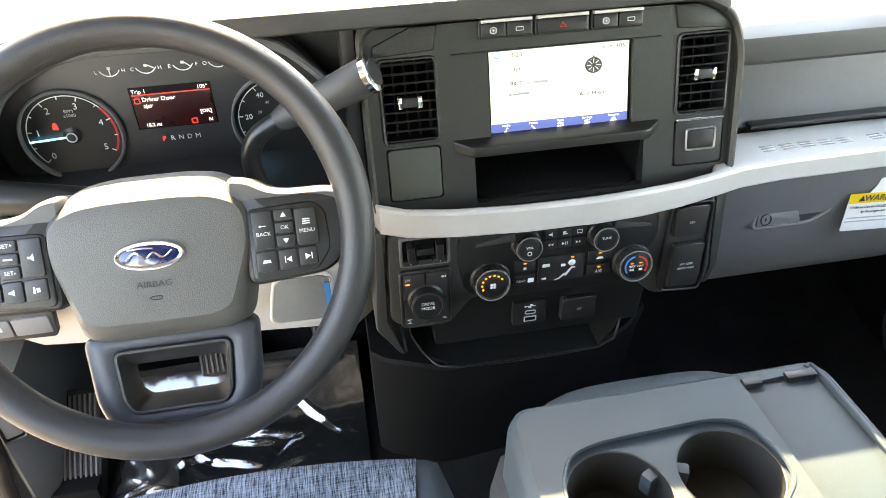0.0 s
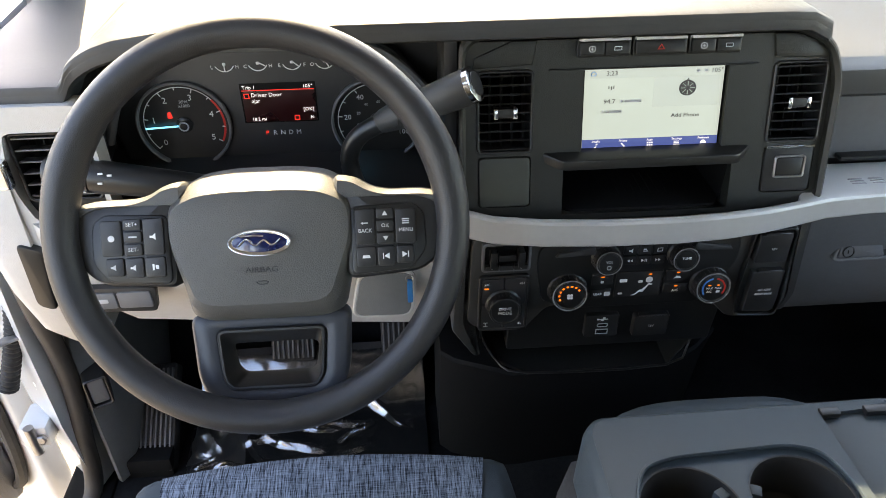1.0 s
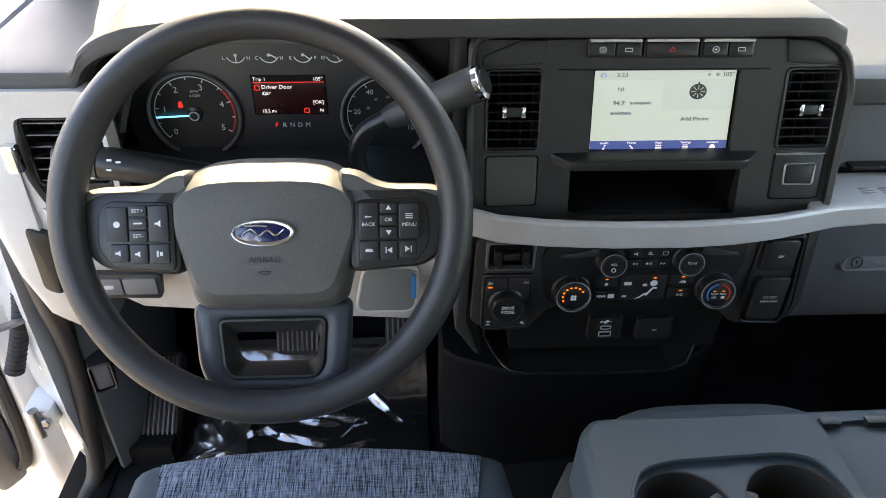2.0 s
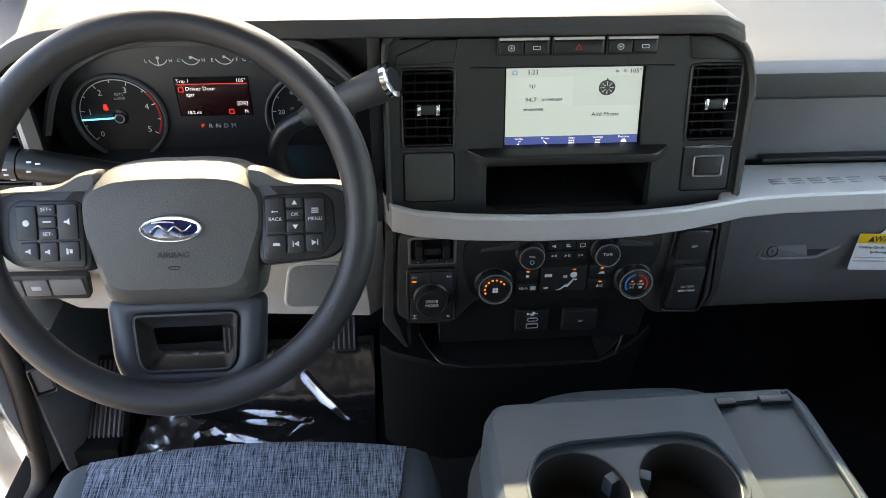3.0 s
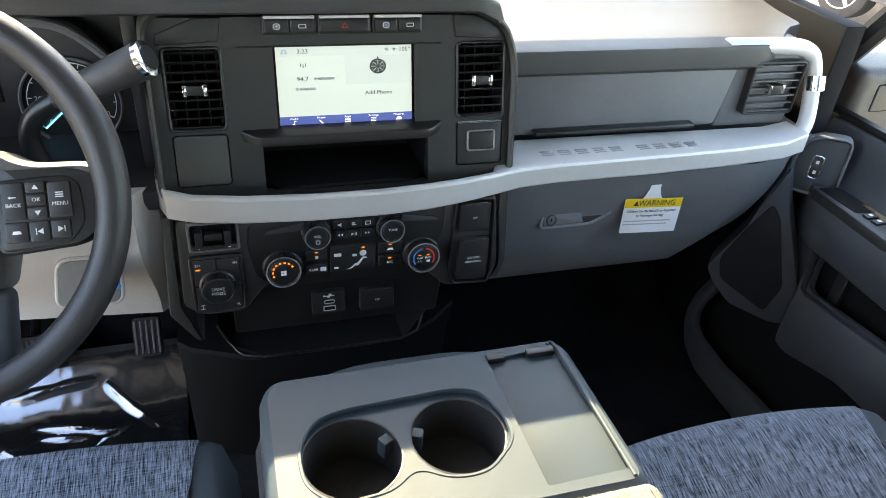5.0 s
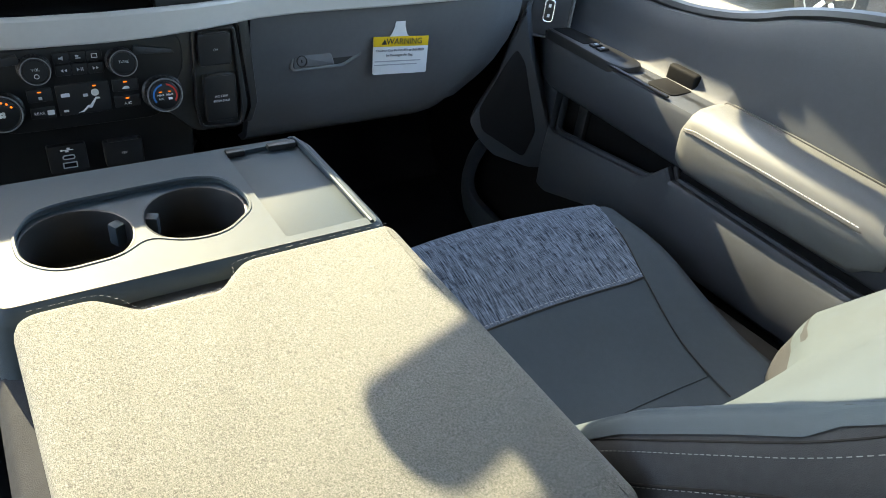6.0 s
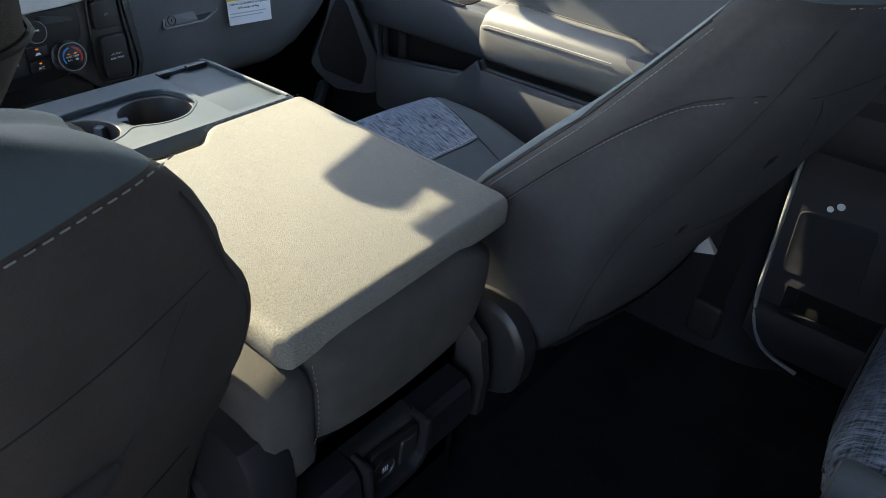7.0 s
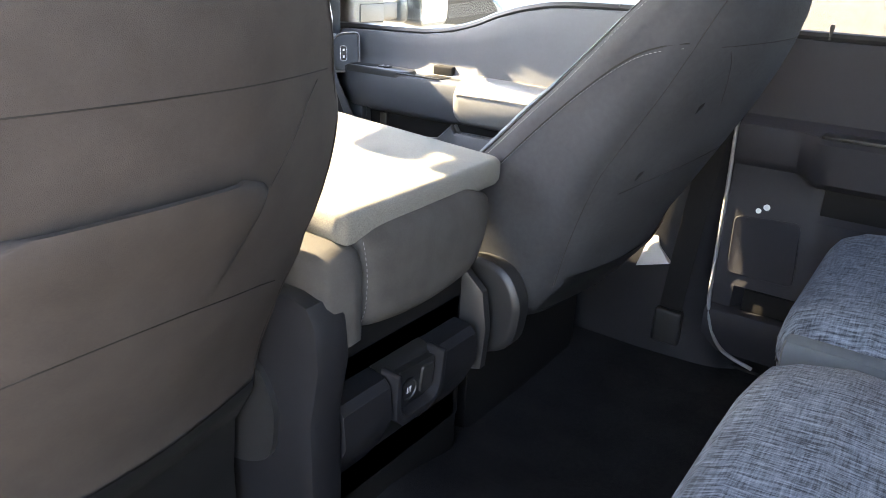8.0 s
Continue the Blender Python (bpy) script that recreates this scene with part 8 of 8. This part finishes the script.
# ---- footwell: mat, film, pedals ----
def footwell():
    fm = thing("floor_mat", (-0.5, 0.25, FLOOR), "black driver floor mat under loose clear film", "floor mat")
    bm = B()
    g = []
    for i in range(14):
        y = 0.02 + 0.40 * i / 13
        g.append([(x, y, FLOOR + 0.014 + 0.10 * smooth(0.30, 0.45, y) + 0.003 * noise.noise(Vector((x * 15, y * 15, 1)))) for x in [-0.74 + 0.44 * j / 13 for j in range(14)]])
    thick_sheet(bm, g, (0, 0, -0.006))
    part("mat", bm, RUBBER, fm)
    fl = thing("plastic_film", (-0.5, 0.25, FLOOR + 0.02), "crumpled clear plastic film over the mat", "plastic film")
    # long sharp folds, with a crumpled corner by the foot rest
    rnd = random.Random(5)
    folds = [(Vector(a), Vector(b), h, w) for a, b, h, w in (((-0.44, 0.37), (-0.335, 0.265), 0.011, 0.011), ((-0.57, 0.315), (-0.415, 0.283), 0.012, 0.012), ((-0.56, 0.29), (-0.47, 0.277), 0.009, 0.010), ((-0.47, 0.245), (-0.40, 0.30), 0.009, 0.010), ((-0.58, 0.255), (-0.49, 0.225), 0.011, 0.012), ((-0.52, 0.20), (-0.40, 0.235), 0.008, 0.010), ((-0.62, 0.36), (-0.45, 0.375), 0.006, 0.010), ((-0.43, 0.20), (-0.36, 0.15), 0.009, 0.011))]
    for k in range(16):
        a = Vector((rnd.uniform(-0.73, -0.62), rnd.uniform(0.12, 0.30)))
        an = rnd.uniform(-0.9, 0.5)
        folds.append((a, a + Vector((math.cos(an), math.sin(an))) * rnd.uniform(0.04, 0.09), rnd.uniform(0.005, 0.010), rnd.uniform(0.008, 0.013)))
    bm = B()
    g = []
    for i in range(190):
        y = 0.04 + 0.37 * i / 189
        row = []
        for j in range(220):
            x = -0.74 + 0.44 * j / 219
            v = Vector((x * 9, y * 9, 3.1))
            cr = 0.004 + noise.noise(v) * 0.006 * smooth(0.36, 0.28, y) + 0.0005 * noise.noise(v * 6)
            for a, b, h, w in folds:
                d = b - a
                q = Vector((x, y)) - a
                s = q.dot(d) / d.length_squared
                if 0 < s < 1:
                    off = abs(q.x * d.y - q.y * d.x) / d.length + 0.002 * noise.noise(v * 4)
                    k = max(0.0, 1 - off / w)
                    cr += math.sin(math.pi * s) ** 0.6 * (h * k ** 1.3 + 0.0011 * k * math.sin(off * (900 + 500 * s)))
            row.append((x + 0.01 * noise.noise(v * 1.7), y, FLOOR + 0.022 + 0.10 * smooth(0.30, 0.45, y) + cr * smooth(0.0, 0.06, i / 189)))
        g.append(row)
    sheet(bm, g)
    part("film", bm, FILM, fl, angle=50).visible_shadow = False
    # crumpled milky corner by the foot rest
    bm = B()
    g = []
    for i in range(26):
        row = []
        for j in range(30):
            u, v = j / 29, i / 25
            p = Vector((u * 2.4, v * 2.0, 8.2))
            ridge = 1 - abs(noise.noise(p)) * 2.2
            row.append((-0.740 + 0.10 * u + 0.008 * noise.noise(p * 1.3), 0.205 + 0.09 * v + 0.008 * noise.noise(p * 1.9), FLOOR + 0.030 + 0.022 * max(0, ridge) * math.sin(math.pi * min(1, u * 0.9 + 0.1)) + 0.003 * noise.noise(p * 2.2)))
        g.append(row)
    sheet(bm, g)
    part("crumpled_corner", bm, MILKYFILM, fl, "milky crumpled corner of the film", angle=50).visible_shadow = False
    fl.location += Vector((0.03, -0.045, 0))
    fm.location += Vector((0.03, -0.03, 0))
    for name, x0, x1, yb, zb, h, lab in (("brake_pedal", -0.565, -0.480, 0.335, 0.215, 0.062, "ribbed black rubber brake pedal"), ("accelerator_pedal", -0.350, -0.300, 0.315, 0.230, 0.075, "ribbed black accelerator pedal")):
        pt = thing(name, ((x0 + x1) / 2, yb, zb), lab, "pedal")
        M = Matrix.Translation(((x0 + x1) / 2, yb, zb)) @ pose(0, 0, 0, 62, 0, 0)
        w = x1 - x0
        bm = B()
        plate(bm, rrect(w, h, 0.008, 4, 0, h / 2), M, 0.012, 0.003)
        pad = part("pad", bm, RUBBER, pt)
        n = int(w / 0.0085)
        for k in range(n):
            bm = B()
            xx = -w / 2 + w * (k + 0.5) / n
            rbox(bm, xx - 0.002, xx + 0.002, 0.006, h - 0.006, -0.001, 0.0028, 0.0008, 1, M)
            part("rib", bm, GREY, pad)
        bm = B()
        tube(bm, curve_pts([M @ Vector((0, h * 0.7, -0.01)), M @ Vector((0, h + 0.06, -0.05)), ((x0 + x1) / 2, 0.50, 0.45), ((x0 + x1) / 2, 0.50, 0.55)], 5), 0.009, n=8)
        part("arm", bm, SATIN, pt)
    dp = thing("foot_rest", (-0.78, 0.25, FLOOR), "ribbed black foot rest beside the pedals", "foot rest")
    M = Matrix.Translation((-0.782, 0.20, FLOOR + 0.04)) @ pose(0, 0, 0, 38, 0, 0)
    bm = B()
    plate(bm, rrect(0.085, 0.20, 0.008, 4, 0, 0.06), M, 0.03, 0.003)
    pad = part("pad", bm, RUBBER, dp)
    for k in range(9):
        bm = B()
        rbox(bm, -0.038 + 0.0088 * k, -0.034 + 0.0088 * k, -0.03, 0.15, -0.001, 0.0035, 0.001, 1, M)
        part("rib", bm, GREY, pad)
    bm = B()
    rbox(bm, -0.83, -0.74, 0.17, 0.36, FLOOR - 0.01, FLOOR + 0.045, 0.008)
    part("base", bm, SOOT, dp)


footwell()


# ---- seat belt along the passenger pillar ----
def seat_belt():
    sb = thing("seat_belt", (0.82, -0.9, 0.2), "black seat belt webbing hanging along the pillar", "seat belt")
    bm = B()
    run = curve_pts([(0.812, -0.945, 1.12), (0.818, -0.925, 0.85), (0.818, -0.912, 0.622), (0.814, -0.900, 0.45), (0.806, -0.890, 0.30), (0.800, -0.885, 0.20)], 5)
    thick_sheet(bm, [[p + Vector((0.004, -0.024, 0)), p, p + Vector((0.002, 0.024, 0))] for p in run], (0.0015, 0, 0))
    part("webbing", bm, SOOT, sb)
    bm = B()
    rbox(bm, 0.790, 0.816, -0.915, -0.855, 0.13, 0.21, 0.008, 3)
    part("anchor_cover", bm, BLACK, sb, "black anchor cover")
    bm = B()
    rbox(bm, 0.806, 0.835, -0.985, -0.905, 1.10, 1.17, 0.01, 3)
    part("upper_guide", bm, BLACK, sb, "black upper belt guide")
    # small pale wedge low on the pillar, added to stand for a sunlit patch
    bm = B()
    tri = [Vector((0.797, -0.797, 0.291)), Vector((0.797, -0.868, 0.314)), Vector((0.806, -0.838, 0.345)), Vector((0.826, -0.819, 0.408)), Vector((0.808, -0.812, 0.352))]
    skin(bm, [[bm.verts.new(p + Vector((0.03, 0.0, -0.004))) for p in tri], [bm.verts.new(p) for p in tri]])
    part("sun_patch_wedge", bm, LIGHT, sb, "pale three-cornered wedge added in place of a sunlit patch")


seat_belt()


# ---- rear-view mirror on the windscreen ----
def inside_mirror():
    im = thing("rear_view_mirror", (0.0, 0.2, 1.25), "black rear-view mirror hung from the windscreen", "mirror")
    M = Matrix.Translation((0.062, 0.172, 1.253)) @ pose(0, 0, 0, 0, 0, 14) @ facing(0, 0, 0, -10)
    bm = B()
    o = rrect(0.254, 0.062, 0.030, 6)
    skin(bm, [ring3(bm, inset(o, 0.016), M, -0.035), ring3(bm, inset(o, 0.004), M, -0.022), ring3(bm, o, M, -0.006), ring3(bm, inset(o, 0.002), M, 0.0)])
    part("housing", bm, SATIN, im)
    bm = B()
    plate(bm, inset(o, 0.005), M @ Matrix.Translation((0, 0, 0.001)), 0.001, 0.0002)
    part("glass", bm, MIRROR, im)
    bm = B()
    tube(bm, [M @ Vector((0, 0, -0.03)), (0.07, 0.25, 1.27), (0.06, 0.29, 1.262)], 0.012, n=10)
    part("stem", bm, SATIN, im)
    bm = B()
    rbox(bm, -0.065, 0.25, 0.06, 0.134, 1.285, 1.40, 0.012, 3)
    rbox(bm, 0.008, 0.25, 0.130, 0.245, 1.285, 1.345, 0.008, 2)
    part("overhead_pod", bm, HEADLINER, im)


inside_mirror()


def grab_handle():
    gh = thing("grab_handle", (0.70, 0.2, 1.2), "grey moulded grab handle on the passenger windscreen pillar", "handle")
    bm = B()
    tube(bm, curve_pts([(0.80, 0.322, 1.128), (0.745, 0.304, 1.140), (0.714, 0.286, 1.153), (0.700, 0.250, 1.185), (0.688, 0.19, 1.24), (0.680, 0.14, 1.285), (0.690, 0.10, 1.318), (0.73, 0.085, 1.335)], 5), 0.023, n=12)
    part("grip", bm, GREY, gh)


grab_handle()


# ---- outside the passenger window ----
def door_mirror():
    dm = thing("door_mirror", (1.2, 0.28, 0.75), "grey towing mirror on a telescopic arm outside the door", "door mirror")
    bm = B()
    rbox(bm, 0.93, 1.084, 0.17, 0.28, 0.66, 0.797, 0.022, 4)
    mount = part("mount", bm, MIRRORGREY, dm, "grey moulded mirror mount")
    bm = B()
    plate(bm, rrect(0.104, 0.048, 0.004, 3, 1.022, 0.746), facing(0, 0.168, 0), 0.006, 0.0015)
    part("mount_plate", bm, MIRRORGREY, mount)
    bm = B()
    collar(bm, rrect(0.108, 0.052, 0.005, 3, 1.022, 0.746), rrect(0.104, 0.048, 0.004, 3, 1.022, 0.746), facing(0, 0.1695, 0), 0.004, 0.0002)
    part("mount_seam", bm, SOOT, mount)
    bm = B()
    rbox(bm, 1.07, 1.165, 0.185, 0.25, 0.722, 0.776, 0.012, 3)
    part("arm", bm, MIRRORGREY, dm, "telescopic mirror arm")
    bm = B()
    rbox(bm, 1.155, 1.205, 0.175, 0.26, 0.712, 0.786, 0.02, 4)
    part("arm_clamp", bm, BLACK, dm, "dark clamp on the arm")
    M = Matrix.Translation((1.355, 0.19, 0.845)) @ pose(0, 0, 0, 0, 0, 14) @ facing(0, 0, 0)
    bm = B()
    o = rrect(0.24, 0.30, 0.035, 5)
    skin(bm, [ring3(bm, inset(o, 0.03), M, -0.11), ring3(bm, inset(o, 0.006), M, -0.06), ring3(bm, o, M, -0.01), ring3(bm, inset(o, 0.004), M, 0)])
    part("housing", bm, BLACK, dm)
    bm = B()
    plate(bm, rrect(0.215, 0.275, 0.026, 5), M @ Matrix.Translation((0, 0, 0.002)), 0.003, 0.0005)
    part("glass", bm, MIRROR, dm)


door_mirror()


def parked_car(cx, cy, turn, paint, label):
    c = thing("parked_car", (0, 0, -0.85), label, "car", "cars parked in the lot")
    L, W = 4.7, 1.85
    prof = [(-2.3, 0.45), (-2.32, 0.75), (-2.2, 0.98), (-1.5, 1.05), (-0.85, 1.5), (0.65, 1.52), (1.3, 1.08), (2.15, 0.95), (2.32, 0.72), (2.33, 0.42), (1.9, 0.28), (-1.9, 0.28)]
    bm = B()
    rows = []
    for x, k in ((-W / 2, 0.93), (-W / 2 + 0.08, 1.0), (W / 2 - 0.08, 1.0), (W / 2, 0.93)):
        rows.append([bm.verts.new((x * (0.88 if z > 1.2 else 1), y * k, -0.85 + z)) for y, z in prof])
    skin(bm, rows)
    body = part("body", bm, paint, c)
    dark = SOOT
    for s in (-1, 1):
        for y0, y1 in ((-1.05, -0.12), (-0.06, 0.95)):
            bm = B()
            q = [(y0 - 0.15 * (y0 < -0.5), 1.08), (y1 + 0.2 * (y1 > 0.5), 1.08), (y1 - 0.1, 1.42), (y0 + 0.12, 1.42)]
            skin(bm, [[bm.verts.new((s * (W / 2 - d - 0.09 * (z > 1.2)), y, -0.85 + z)) for y, z in q] for d in (0.06, -0.004)])
            part("side_window", bm, dark, body)
        for y in (-1.4, 1.42):
            Mw = Matrix.Translation((s * (W / 2 - 0.1), y, -0.85 + 0.34)) @ pose(0, 0, 0, 0, 90 * s, 0)
            bm = B()
            turned(bm, [(0.30, -0.1), (0.34, -0.08), (0.34, 0.10), (0.31, 0.12), (0.24, 0.12)], Mw, 28)
            w = part("wheel", bm, RUBBER, c)
            bm = B()
            turned(bm, [(0.24, 0.09), (0.24, 0.122), (0.21, 0.118), (0.06, 0.105), (0.05, 0.12), (0.001, 0.12)], Mw, 28)
            part("wheel_rim", bm, STEEL, w)
            for k in range(5):
                bm = B()
                rbox(bm, 0.05, 0.225, -0.025, 0.025, 0.10, 0.13, 0.008, 2, Mw @ pose(0, 0, 0, 0, 0, 72 * k))
                part("wheel_spoke", bm, CHROME, w)
    c.matrix_world = Matrix.Translation((cx, cy, -0.85)) @ pose(0, 0, 0, 0, 0, turn)
    return c


parked_car(7.4, 4.4, 8, surface("dark_car_paint", (0.05, 0.05, 0.055), 0.25, grain=0, var=0.05, coat=0.6), "dark parked car with bright alloy wheels")
parked_car(13.5, 11.0, -35, WHITEPAINT, "white parked car across the sunlit lot")


# unseen strip inside the windscreen, added to keep sun off the passenger cushion
ws = thing("sun_blocker", (0.32, 0.43, 1.1), "unseen white strip inside the windscreen, added to shade the passenger cushion", "paper")
bm = B()
thick_sheet(bm, [[(x, 0.475, 1.108), (x, 0.43, 1.141), (x, 0.390, 1.170)] for x in (0.17, 0.25, 0.33, 0.41, 0.49, 0.55, 0.61)], (0, -0.0006, -0.0006))
part("sheet", bm, PAPER, ws)
